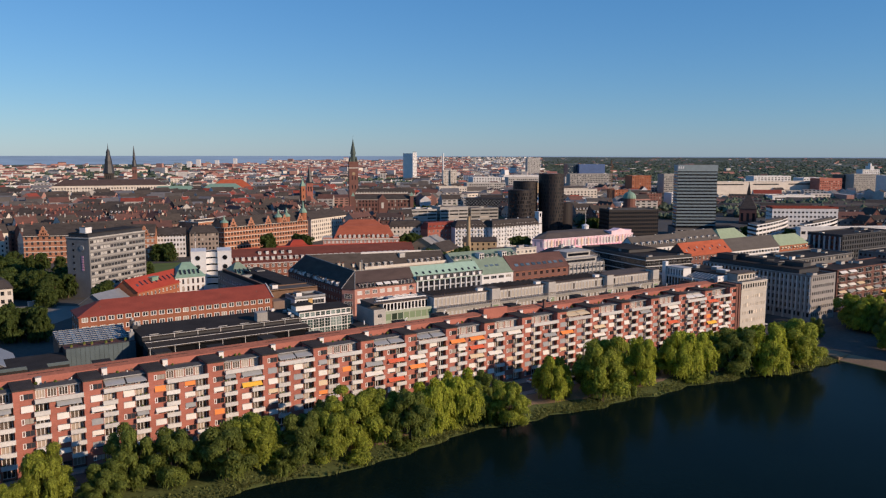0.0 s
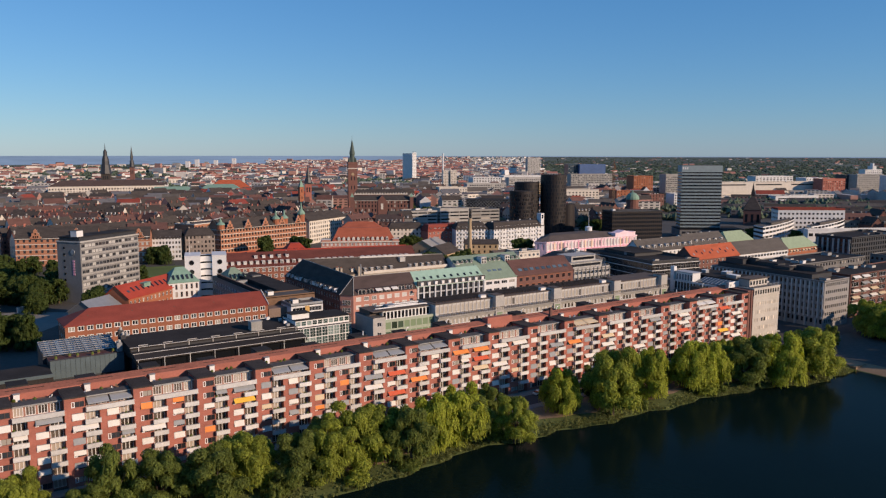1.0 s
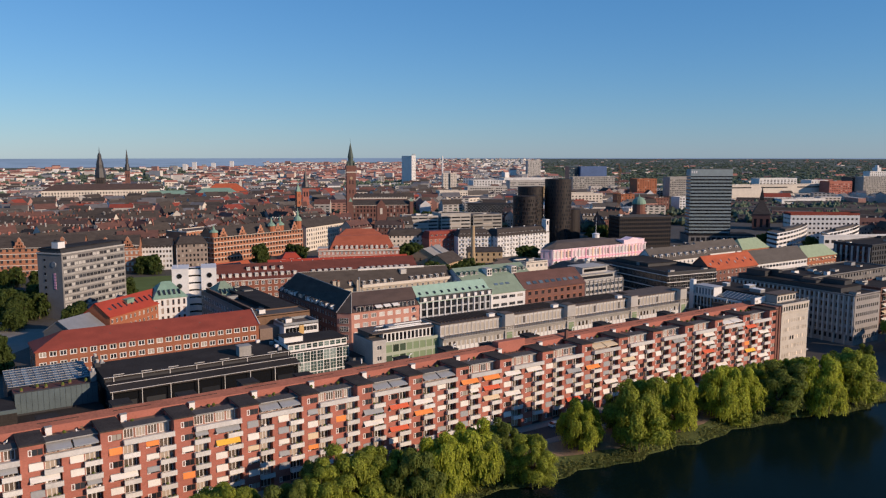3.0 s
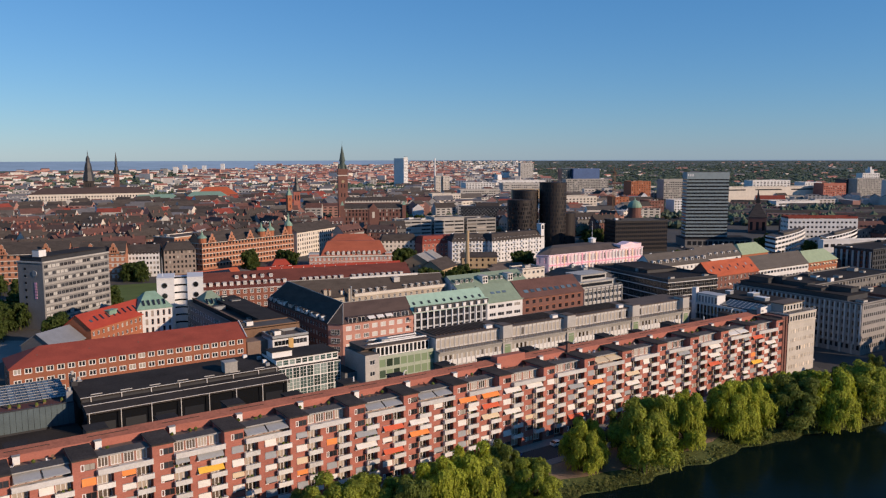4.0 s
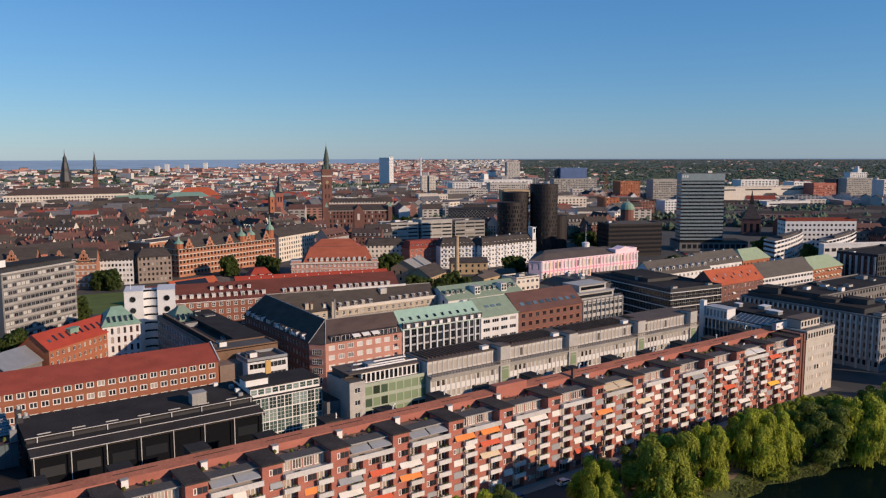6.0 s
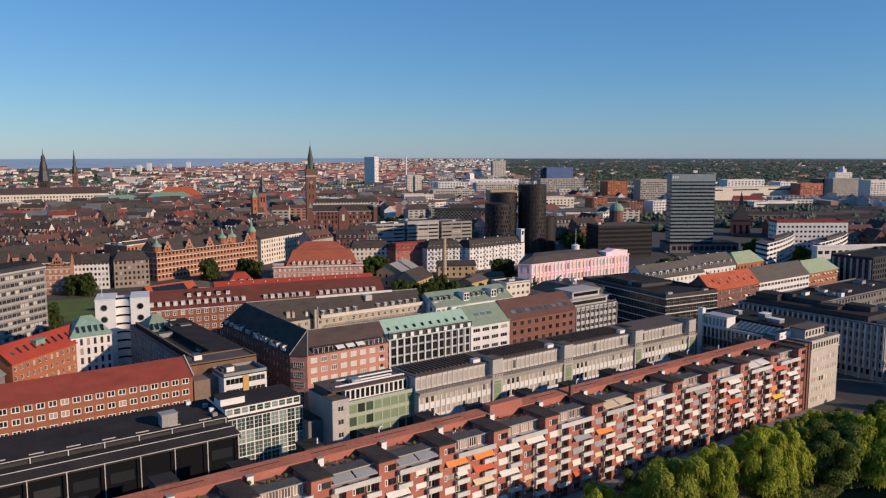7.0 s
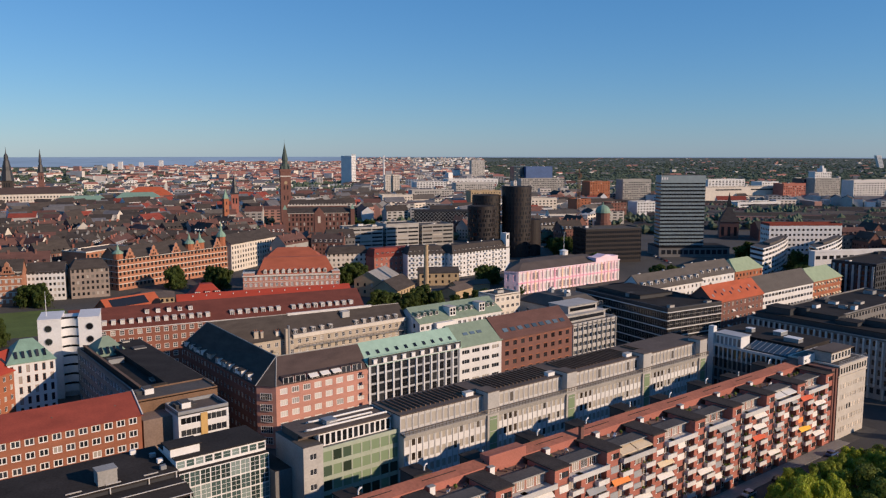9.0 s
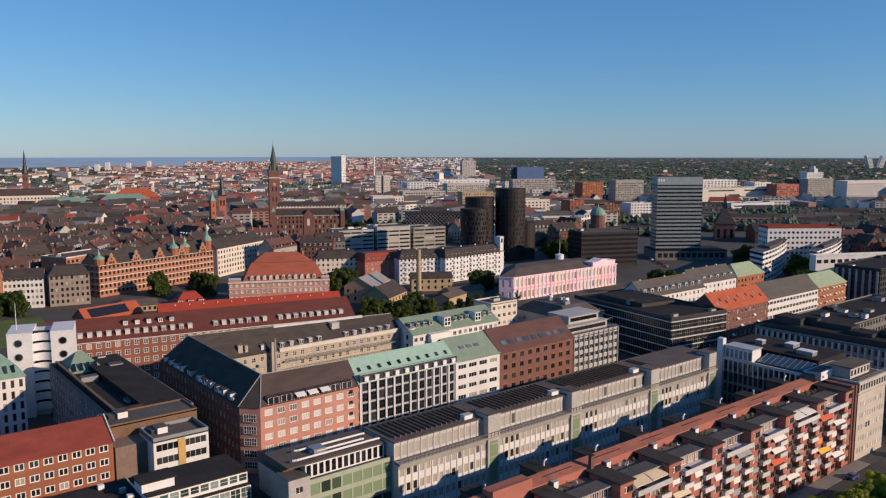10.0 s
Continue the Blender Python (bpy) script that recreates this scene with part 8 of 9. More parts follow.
def curved_wing(b, c, back, bulge, storeys):
    """A wing whose long front bows from corner b to corner c; back: the two rear corners."""
    ob = thing("curved_terrace_block", "white banded wing with a gently curved front", "building", pose(b[0], b[1], 0))
    dx, dy = c[0] - b[0], c[1] - b[1]
    n = math.hypot(dx, dy)
    front = [(dx * k / 12 + dy / n * bulge * 4 * k / 12 * (1 - k / 12), dy * k / 12 - dx / n * bulge * 4 * k / 12 * (1 - k / 12)) for k in range(13)]
    poly = front + [(p[0] - b[0], p[1] - b[1]) for p in back]
    mx, my = sum(p[0] for p in poly) / len(poly), sum(p[1] for p in poly) / len(poly)
    inner = [(x + 0.45 * (mx - x) / max(1.0, abs(mx - x)), y + 0.45 * (my - y) / max(1.0, abs(my - y))) for x, y in poly]
    for i in range(storeys):
        s = Shape()
        s.prism(poly, i * 3.4, i * 3.4 + 1.75)
        s.add("balcony_band", [WHITE_WALL], ob)
        g = Shape()
        g.prism(inner, i * 3.4 + 1.75, i * 3.4 + 3.4)
        g.add("window_band", [GLASS_DARK], ob)
        m = Shape()
        for k in range(0, 12, 1):
            x, y = (poly[k][0] + poly[k + 1][0]) / 2, (poly[k][1] + poly[k + 1][1]) / 2
            m.box(x - 0.35, x + 0.35, y - 0.15, y + 0.8, i * 3.4 + 1.74, i * 3.4 + 3.41)
        tagged(m.add("pier", [WHITE_WALL], ob), kind="stuff")
    s = Shape()
    s.prism(poly, storeys * 3.4, storeys * 3.4 + 0.8)
    s.prism(inner, storeys * 3.4 + 0.8, storeys * 3.4 + 0.85, 1)
    s.add("roof", [WHITE_WALL, FELT_GREY], ob)
    s = Shape()
    s.prism([(mx + (x - mx) * 0.55, my + (y - my) * 0.55) for x, y in inner], storeys * 3.4 + 0.8, storeys * 3.4 + 2.4)
    s.add("roof_hut", [FELT_GREY], ob)


curved_wing((554.3, 382.5), (646.0, 414.6), [(647.0, 421.0), (562.8, 396.8)], 3.2, 6)
curved_wing((588.0, 363.0), (682.0, 389.6), [(680.0, 395.0), (596.0, 372.0)], 3.0, 6)
building("low_white_pavilion", "long white flat-roofed front with a band of dark windows", 568, 650, 336.7, 342.7, 20, WHITE_WALL, ("flat", FELT_GREY, 0.8), yaw=-26.5, front=(16, 3.6, [(15.2, 17.6)], {}), distant=True)
rib = building("ribbed_dark_office", "dark office with pale vertical ribs on its flank", 533, 600, 300, 326, 21, DARK_METAL, ("flat", FELT, 0.8), front=(22, 1.8, floors(6, 1, 3.3, 0.5, 2.7), {}), left=(9, 1.6, floors(6, 1, 3.3, 0.5, 2.7), {}), units=6, seed=21, distant=True, pane=GLASS_DARK)
for i in range(7):
    p = Shape()
    p.box(-0.7, 0.0, -0.6, 0.6, 0, 20.0)
    p.add("rib", [CONCRETE_MID], rib, pose(-33.5, -11.5 + i * 3.8, 0))
building("low_felt_house", "low house with brown felt roof beside the avenue", 500, 528, 318, 336, 13, BRICK_BROWN, ("flat", FELT_BROWN, 0.6), units=3, seed=22, distant=True)
dome = thing("domed_church", "small brick rotunda with green copper dome", "church", pose(*far(13.3, 830), 0))
s = Shape()
s.cone(0, 0, 0, 24, 7.5, 7.5, 14)
s.cone(0, 0, 24, 32, 6.2, 6.2, 14)
s.add("drum", [BRICK_BROWN], dome)
s = Shape()
for i in range(6):
    a0, a1 = i / 6 * 1.45, (i + 1) / 6 * 1.45
    s.cone(0, 0, 32 + 7 * math.sin(a0), 32 + 7 * math.sin(a1), 6.8 * math.cos(a0), 6.8 * math.cos(a1), 14)
s.cone(0, 0, 38.8, 42, 0.9, 0.2, 8)
s.add("dome", [COPPER], dome)

# left: grey hotel slab
# panels and floor bands darkened in colour to stand for cloud shade
SLAB_SHADED = mat("grey_weathered_panels", (0.19, 0.185, 0.18), 0.9, 0.2, 0.2, 2, 0.2)
HL, HD, HH = 43.2, 15.3, 32.0
U = Vector((0.80, 0.60))
hx, hy = 73.4 + U.x * HL / 2 - U.y * HD / 2, 450.5 + U.y * HL / 2 + U.x * HD / 2
hs = building("hotel_slab", "nine-storey grey concrete hotel slab with window bands", hx - HL / 2, hx + HL / 2, hy - HD / 2, hy + HD / 2, HH, SLAB_SHADED, ("flat", FELT_GREY, 0.8), yaw=math.degrees(math.atan2(U.y, U.x)), front=(17, 2.1, floors(9, 1.4, 3.4, 0.85, 2.5), dict(nx=2, glass=GLASS_BLINDS, frame_mat=SLAB_SHADED), 0.8))
t = Shape()
t.box(-HL / 2 + 0.8, HL / 2 - 0.5, -HD / 2 + 1.2, HD / 2 - 1, HH, HH + 2.6)
t.box(-HL / 2 + 0.4, HL / 2 - 0.1, -HD / 2 + 0.8, HD / 2 - 0.6, HH + 2.6, HH + 2.9, 1)
t.add("roof_storey", [DARK_METAL, FELT], hs)
t = Shape()
t.box(-HL / 2 + 1.2, -HL / 2 + 5.6, -HD / 2 + 3, -HD / 2 + 7, HH + 2.9, HH + 6.0)
t.box(-HL / 2 + 1.1, -HL / 2 + 5.7, -HD / 2 + 2.9, -HD / 2 + 7.1, HH + 6.0, HH + 6.15, 1)
t.add("lift_house", [WHITE_WALL, FELT_GREY], hs)
t = Shape()
t.box(-HL / 2 - 0.25, HL / 2 + 0.25, -HD / 2 - 0.35, -HD / 2, HH + 0.1, HH + 0.85)
t.box(-HL / 2 - 0.3, -HL / 2, -HD / 2 - 0.35, HD / 2 + 0.2, HH + 0.1, HH + 0.85)
t.add("roof_edge", [CONCRETE_MID], hs)
for i in range(9):
    fb = Shape()
    fb.box(-HL / 2 + 0.4, HL / 2 - 0.2, -HD / 2 - 0.2, -HD / 2, 0, 0.95)
    fb.add("floor_band", [CONCRETE_DARK], hs, pose(0, 0, 1.2 + 3.4 * i))
for i in range(8):
    ew = Shape()
    ew.box(-HL / 2 - 0.06, -HL / 2 + 0.02, -0.6, 0.6, 0, 1.3, 1)
    ew.box(-HL / 2 - 0.12, -HL / 2, -0.75, 0.75, -0.15, 0.0)
    ew.add("end_window", [CONCRETE_MID, GLASS_DARK], hs, pose(0, HD / 2 - 4.6, 4.6 + 3.4 * i))
for i in range(6):
    sgn = Shape()
    sgn.box(-HL / 2 - 0.14, -HL / 2, -3.6, -2.3, 15.0 + i * 1.35, 16.0 + i * 1.35)
    sgn.add("sign_bar", [HOT_PINK], hs)
em = Shape()
em.cone(0, 0, 0, 0.2, 1.5, 1.4, 18)
em.add("emblem_disc", [STEEL], hs, Matrix.Translation((-HL / 2, -2.6, 27.0)) @ Matrix.Rotation(radians(-90), 4, "Y"))
building("white_quay_building", "cream rendered office with dark mansard at the park edge", -16, 31, 384, 402, 19.5, CREAM, ("hip", SLATE, 3.2, 3, 5), front=(18, 1.4, floors(5, 1.5, 3.5, 0.9, 2.6), rw), right=(7, 1.4, floors(5, 1.5, 3.5, 0.9, 2.6), rw), distant=True)

# tower crane beyond the cinema
cr = thing("tower_crane", "thin dark tower crane beyond the rotunda", "crane", pose(*far(12.0, 900), 0))
c = Shape()
for sx in (-0.9, 0.9):
    for sy in (-0.9, 0.9):
        c.box(sx - 0.15, sx + 0.15, sy - 0.15, sy + 0.15, 0, 66)
for i in range(22):
    for sy in (-0.9, 0.9):
        c.loft((-0.9, sy, i * 3), (0.9, sy, i * 3 + 3), 0.1, 0.1, 4)
c.add("mast", [RUST], cr)
c = Shape()
c.box(-12, 30, -0.7, 0.7, 64, 65.2)
c.box(-12, -8, -1.2, 1.2, 61.5, 64)
c.loft((0, 0, 70), (26, 0, 65), 0.12, 0.12, 5)
c.loft((0, 0, 70), (-11, 0, 65), 0.12, 0.12, 5)
c.box(-0.5, 0.5, -0.5, 0.5, 65, 70)
c.add("jib", [RUST], cr, pose(0, 0, 0, 0, 0, 50))


# ---- old town and the spread of the city ----
# mostly dark choices: cloud shade over the old town put into the palette
OLD_ROOF = [SLATE, SLATE, TILE_BROWN, SLATE, FELT_GREY, SLATE, TILE_DARK, FELT_GREY, SLATE, TILE_BROWN]
OLD_WALL = [BRICK_BROWN, BRICK_BROWN, CONCRETE_DARK, BRICK_DARK, GREY_WALL, BRICK_DARK, CONCRETE_DARK, CREAM]


def town_house(seed, modern=False):
    """A town house with recessed windows, roof, dormers and chimneys."""
    rng = random.Random(seed)
    w, d, h = rng.uniform(16, 30), rng.uniform(11, 15), rng.uniform(13, 19)
    wall = rng.choice(OLD_WALL)
    roof = rng.choice(OLD_ROOF)
    word = {SLATE.name: "slate", TILE_BROWN.name: "brown tiled", TILE_DARK.name: "dark brown tiled", TILE_RED.name: "red tiled", FELT_GREY.name: "grey felt", COPPER_DULL.name: "green copper"}[roof.name]
    ob = thing("town_house", "old town house with %s roof and small dormers" % word, "house", None, "old town houses")
    s = Shape()
    rows = floors(int((h - 1) / 3.3), 0.8, 3.3, 0.9, 2.6)
    for o, u, length in (((-w / 2, -d / 2), (1, 0), w), ((w / 2, -d / 2), (0, 1), d), ((w / 2, d / 2), (-1, 0), w), ((-w / 2, d / 2), (0, -1), d)):
        s.facade(o, u, length, 0, h, spread(length, int(length / 2.7), 1.2), rows, 0.2, 0, 1)
    rise = rng.uniform(5, 8)
    for sg in (-1, 1):
        s.face([(sg * w / 2, -d / 2, h), (sg * w / 2, d / 2, h), (sg * w / 2, 0, h + rise)])
    s.add("wall", [wall, GLASS_MIX], ob)
    r = Shape()
    gable_roof(r, w, d, h, rise, 0.3)
    r.add("roof", [roof], ob)
    dd = Shape()
    for sgn_ in (-1, 1):
        for i in range(int(w / 4)):
            x = -w / 2 + 2 + i * 4
            dd.box(x - 0.7, x + 0.7, sgn_ * d / 2 - (0 if sgn_ > 0 else 0) - sgn_ * 1.2 - 0.9, sgn_ * d / 2 - sgn_ * 1.2 + 0.9, h + 0.6, h + 2.4, 0)
            yf = sgn_ * (d / 2 - 0.28)
            dd.face([(x - 0.5 * sgn_ * -1, yf, h + 1.2), (x + 0.5 * sgn_ * -1, yf, h + 1.2), (x + 0.5 * sgn_ * -1, yf, h + 2.2), (x - 0.5 * sgn_ * -1, yf, h + 2.2)], 2)
            if rng.random() < 0.4:
                # skylight lying on the slope
                xs, f0, f1 = x + rng.uniform(1.2, 2.2), rng.uniform(0.5, 0.6), rng.uniform(0.68, 0.76)
                ya, yb, za, zb = sgn_ * d / 2 * (1 - f0), sgn_ * d / 2 * (1 - f1), h + rise * f0 + 0.2, h + rise * f1 + 0.2
                dd.face([(xs + 0.45 * sgn_, ya, za), (xs - 0.45 * sgn_, ya, za), (xs - 0.45 * sgn_, yb, zb), (xs + 0.45 * sgn_, yb, zb)], 3)
    for i in range(rng.randint(2, 4)):
        x, y, z = rng.uniform(-w / 2 + 1, w / 2 - 1), rng.uniform(-1.5, 1.5), h + rise - 1.4
        dd.box(x - 0.6, x + 0.6, y - 0.4, y + 0.4, z, z + 3.0, 1)
    tagged(dd.add("roof_clutter", [rng.choice([CONCRETE_MID, roof, WHITE_WALL, roof]), rng.choice([BRICK, CONCRETE_DARK, BRICK_BROWN]), GLASS_MIX, STEEL], ob), kind="stuff")
    return ob, w, d


# muted far tones, with the haze of distance put into the colours
FAR_WALL = mat("far_rendered_walls", (0.54, 0.50, 0.46), 0.9, 0.2, 0.02, 0.3, 0.0)
FAR_BRICK = mat("far_brick_walls", (0.36, 0.20, 0.165), 0.9, 0.2, 0.02, 0.3, 0.0)
FAR_ROSE = mat("far_tiled_roofs", (0.34, 0.155, 0.12), 0.9, 0.3, 0.02, 0.3, 0.0)
FAR_SLATE = mat("far_grey_roofs", (0.115, 0.115, 0.125), 0.9, 0.3, 0.02, 0.3, 0.0)
FAR_MATS = [CREAM, FAR_BRICK, FAR_WALL, WHITE_WALL, CONCRETE_MID, TILE_RED, FAR_ROSE, SLATE, FELT_GREY, GLASS_DARK, TILE_BROWN, FAR_SLATE]
# big pale halls and blocks in the middle distance on the east side


def block_at(name, label, b0, b1, r, d, h, wall, win, yaw=None, roof=None, units=2, base=0.0):
    """A block whose front runs between two bearings at distance r, square to the view unless yaw says otherwise."""
    b = (b0 + b1) / 2
    x, y = far(b, r)
    yaw = max(-(33.6 + b), -20.0) if yaw is None else yaw
    w = radians(b1 - b0) * r / math.cos(radians(33.6 + b + yaw))
    k = d / 2 / r
    x, y = x * (1 + k), y * (1 + k)
    return building(name, label, x - w / 2, x + w / 2, y - d / 2, y + d / 2, h, wall, roof or ("flat", FELT_GREY, 1), yaw=yaw, front=win and win(w), units=units, seed=int(r + b0 * 7), distant=True, base=base)


def grid(h, pitch, ww, foot=1.0, step=3.5, head=2.6):
    return lambda w: (max(2, int(w / pitch)), ww, floors(int((h - 0.5) / step), foot, step, 0.9, head), {})


block_at("sorting_hall", "long cream concrete sorting hall with a dark roof band", 18.6, 25.2, 1450, 30, 29, CREAM, lambda w: (3, 50, [(24.5, 26.5)], {}), units=5)
block_at("banded_white_hall", "low white hall with dark window bands", 22.4, 25.0, 1385, 24, 10.5, WHITE_WALL, lambda w: (2, 30, [(1.5, 3.4), (5.6, 7.6)], {}))
block_at("banded_white_hall", "low cream hall with dark window bands", 19.0, 21.8, 1390, 24, 8.5, CREAM, lambda w: (2, 32, [(1.5, 3.4), (5.0, 6.8)], {}))
block_at("brick_office", "red brick office with pale bands", 25.2, 26.5, 1490, 24, 35, BRICK, grid(35, 4, 2.2))
block_at("dark_office_tower", "dark glass office block", 26.5, 27.1, 1640, 26, 38, DARK_METAL, grid(38, 3, 2, 1.5))
block_at("grey_tower_block", "grey concrete tower block with fine windows", 27.2, 28.66, 1640, 24, 39.5, CONCRETE_DARK, grid(39, 3.4, 1.6))
wt_ = block_at("white_stepped_tower", "white stepped tower block with dark windows", 27.75, 28.7, 2090, 20, 40, WHITE_WALL, grid(40, 5, 2.8))
t = Shape()
t.box(-1, 9, -8, 8, 40, 49)
t.box(2, 6, -4, 4, 49, 55)
t.add("upper_storey", [WHITE_WALL], wt_)
block_at("pale_grid_block", "pale apartment block with a grid of balconies", 29.05, 32.2, 1500, 24, 42, CONCRETE, grid(42, 5.5, 3.4))
block_at("pale_grid_block", "white apartment block with a grid of balconies", 32.4, 36.0, 1560, 24, 40, WHITE_WALL, grid(40, 5.5, 3.4))
block_at("office_slab", "long grey concrete office slab with close-set windows", 9.0, 11.9, 1600, 20, 36, CONCRETE_DARK, grid(36, 3.4, 2.0))
BLUE_CLAD = mat("blue_cladding", (0.06, 0.11, 0.24), 0.6, 0.2, 0.05, 0.4, 0.0)
block_at("blue_hall", "wide hall clad in blue sheet", 9.6, 11.4, 2250, 30, 46, BLUE_CLAD, None)
block_at("blue_hall", "dark blue glass hall", 8.8, 9.6, 2240, 30, 47, GLASS_BLUE, grid(46, 5, 3))
block_at("orange_brick_block", "orange brick block with flat roofs", 13.2, 14.5, 1350, 26, 40, BRICK_ORANGE, grid(43, 4, 1.6))
block_at("orange_brick_block", "orange brick block with flat roofs", 12.0, 12.9, 1090, 24, 28, BRICK_ORANGE, grid(30, 4, 1.6))
block_at("orange_brick_block", "brown brick block with flat roofs", 14.2, 15.2, 1120, 24, 22, BRICK_BROWN, grid(27, 4, 1.6))
block_at("cream_terrace_block", "cream flat-roofed block with arched windows", 8.4, 10.8, 1120, 26, 27, CREAM, grid(27, 5, 2.4))
block_at("low_white_block", "low white block under a flat roof", 8.9, 10.4, 960, 22, 16, WHITE_WALL, grid(16, 4, 2.6))
block_at("white_hall", "white hall with low glazed bands", 21.2, 23.5, 1900, 30, 27, WHITE_WALL, grid(27, 8, 5))
block_at("white_hall", "white hall with low glazed bands", 24.2, 25.2, 1700, 30, 30, WHITE_WALL, grid(30, 6, 3))
block_at("grey_office_tower", "slim grey-green office tower", 15.4, 17.2, 1400, 22, 42, CONCRETE_DARK, grid(42, 3, 2))
block_at("white_low_office", "white office front beside the avenue", 15.9, 17.4, 1150, 22, 22, WHITE_WALL, grid(22, 4, 2.6))
block_at("white_hall", "white warehouse with flat roof", 4.2, 7.6, 2000, 40, 21, WHITE_WALL, grid(21, 9, 5))
block_at("white_hall", "white flat-roofed office block", 2.0, 4.0, 1800, 40, 22, WHITE_WALL, grid(22, 6, 4))
block_at("office_slab", "grey office slab with window bands", 4.6, 7.2, 1520, 22, 31, CONCRETE_MID, grid(31, 4, 2.8))
block_at("office_slab", "pale office slab with window bands", 1.6, 4.4, 1350, 22, 26, CONCRETE_MID, grid(26, 4, 2.8))
block_at("yellow_brick_block", "sunlit yellow brick block", 5.4, 7.4, 1250, 22, 30, BRICK_YELLOW, grid(30, 4, 1.8))
block_at("far_tower_block", "grey far tower block", 6.0, 6.9, 2500, 20, 56, CONCRETE_MID, grid(56, 5, 2), base=4)
block_at("cream_terrace_block", "cream flat-roofed block of flats", -0.4, 1.6, 1250, 24, 24, CREAM, grid(24, 4, 2))
block_at("white_hall", "white low hall with flat roof", -7.2, -4.2, 1300, 24, 16, WHITE_WALL, grid(16, 5, 3))
block_at("low_cream_hall", "low cream stone hall beside the palace", -27.2, -23.8, 1450, 30, 10, CREAM, grid(10, 6, 2.4))
for b0, b1, r_, d_, h_ in ((-20.3, -17.3, 1330, 30, 17), (-16.9, -14.3, 1360, 34, 19)):
    block_at("copper_roofed_hall", "long hall with pale green copper roof", b0, b1, r_, d_, h_, CREAM, grid(h_, 6, 2), roof=("hip", COPPER, 7, 10, 2), units=0)
block_at("red_roofed_hall", "long hall with broad red tiled roofs", -16.4, -13.6, 1450, 40, 17, FAR_BRICK, grid(17, 6, 2), roof=("hip", TILE_ORANGE, 13, 18, 3), units=0)
block_at("red_roofed_hall", "long hall with broad red tiled roofs", -14.0, -11.2, 1410, 40, 11, FAR_BRICK, grid(11, 6, 2), roof=("hip", TILE_ORANGE, 9, 18, 3), units=0)


# open ground kept free of houses: x, y, radius
OPEN = [(150, 480, 55), (120, 530, 50), (60, 540, 80), (10, 500, 80), (20, 580, 60), (400, 470, 60), (150, 545, 40), (600, 440, 50), (640, 560, 40), (560, 560, 40), (480, 820, 40), (440, 790, 62),
        (186, 1388, 60), (258, 1457, 40), (246, 1378, 60), (305, 1440, 45), (305, 1366, 55), (363, 1420, 45)]
# squares and yards in front of the large houses
FORECOURTS = [(470, 700, 75), (590, 786, 62), (500, 582, 60), (546, 508, 45), (617, 494, 60), (424, 424, 75), (683, 540, 45), (780, 530, 90),
              (592, 400, 40), (668, 385, 40), (496, 890, 75), (470, 640, 50), (640, 570, 30), (700, 615, 35), (780, 675, 35)]
# footprints of all that stands already: inverse placing and the two half sides with their middle
TAKEN = []
for o in [q for q in scene.objects if q.parent is None and q.type == "EMPTY" and q.children]:
    corners = [c.matrix_basis @ Vector(p) for c in o.children if c.type == "MESH" for p in c.bound_box]
    xs_, ys_ = [p.x for p in corners], [p.y for p in corners]
    TAKEN.append((o.matrix_basis.inverted(), (min(xs_) + max(xs_)) / 2, (min(ys_) + max(ys_)) / 2, (max(xs_) - min(xs_)) / 2, (max(ys_) - min(ys_)) / 2))


def is_free(x, y, r):
    if 175 < x < 520 and 380 < y < 640 or 330 < x < 720 and 200 < y < 470:
        return False
    if any((x - a) ** 2 + (y - b) ** 2 < (q + r) ** 2 for a, b, q in OPEN + FORECOURTS):
        return False
    for inv, cx, cy, hx_, hy_ in TAKEN:
        p = inv @ Vector((x, y, 0))
        if abs(p.x - cx) < hx_ + r and abs(p.y - cy) < hy_ + r:
            return False
    return True


protos = [town_house(1000 + i) for i in range(20)]
used = set()
spots = []
rng = random.Random(5)
for rr_ in range(560, 1500, 21):
    step = math.degrees(27.0 / rr_)
    bb_ = -33.0 + rng.uniform(0, step)
    while bb_ < 38:
        r_ = rr_ + rng.uniform(-4, 4)
        x, y = far(bb_, r_)
        if is_free(x, y, 9) and rng.random() < 0.9:
            spots.append((r_, bb_, x, y))
        bb_ += step * rng.uniform(0.92, 1.12)
near_spots = [q for q in spots if q[1] < 6 or q[0] > 800]
near_spots.sort()
placed = near_spots[:200]
for i, (r_, b_, x, y) in enumerate(placed):
    p, w_, d_ = rng.choice(protos)
    block = (int(x // 90) * 31 + int(y // 110) * 17) % 5
    yaw = (-35, -15, 10, 30, 55)[block] + rng.uniform(-6, 6) + (90 if rng.random() < 0.3 else 0)
    if p not in used:
        used.add(p)
        p.matrix_basis = pose(x, y, 0, 0, 0, yaw)
    else:
        copy_thing(p, pose(x, y, 0, 0, 0, yaw))


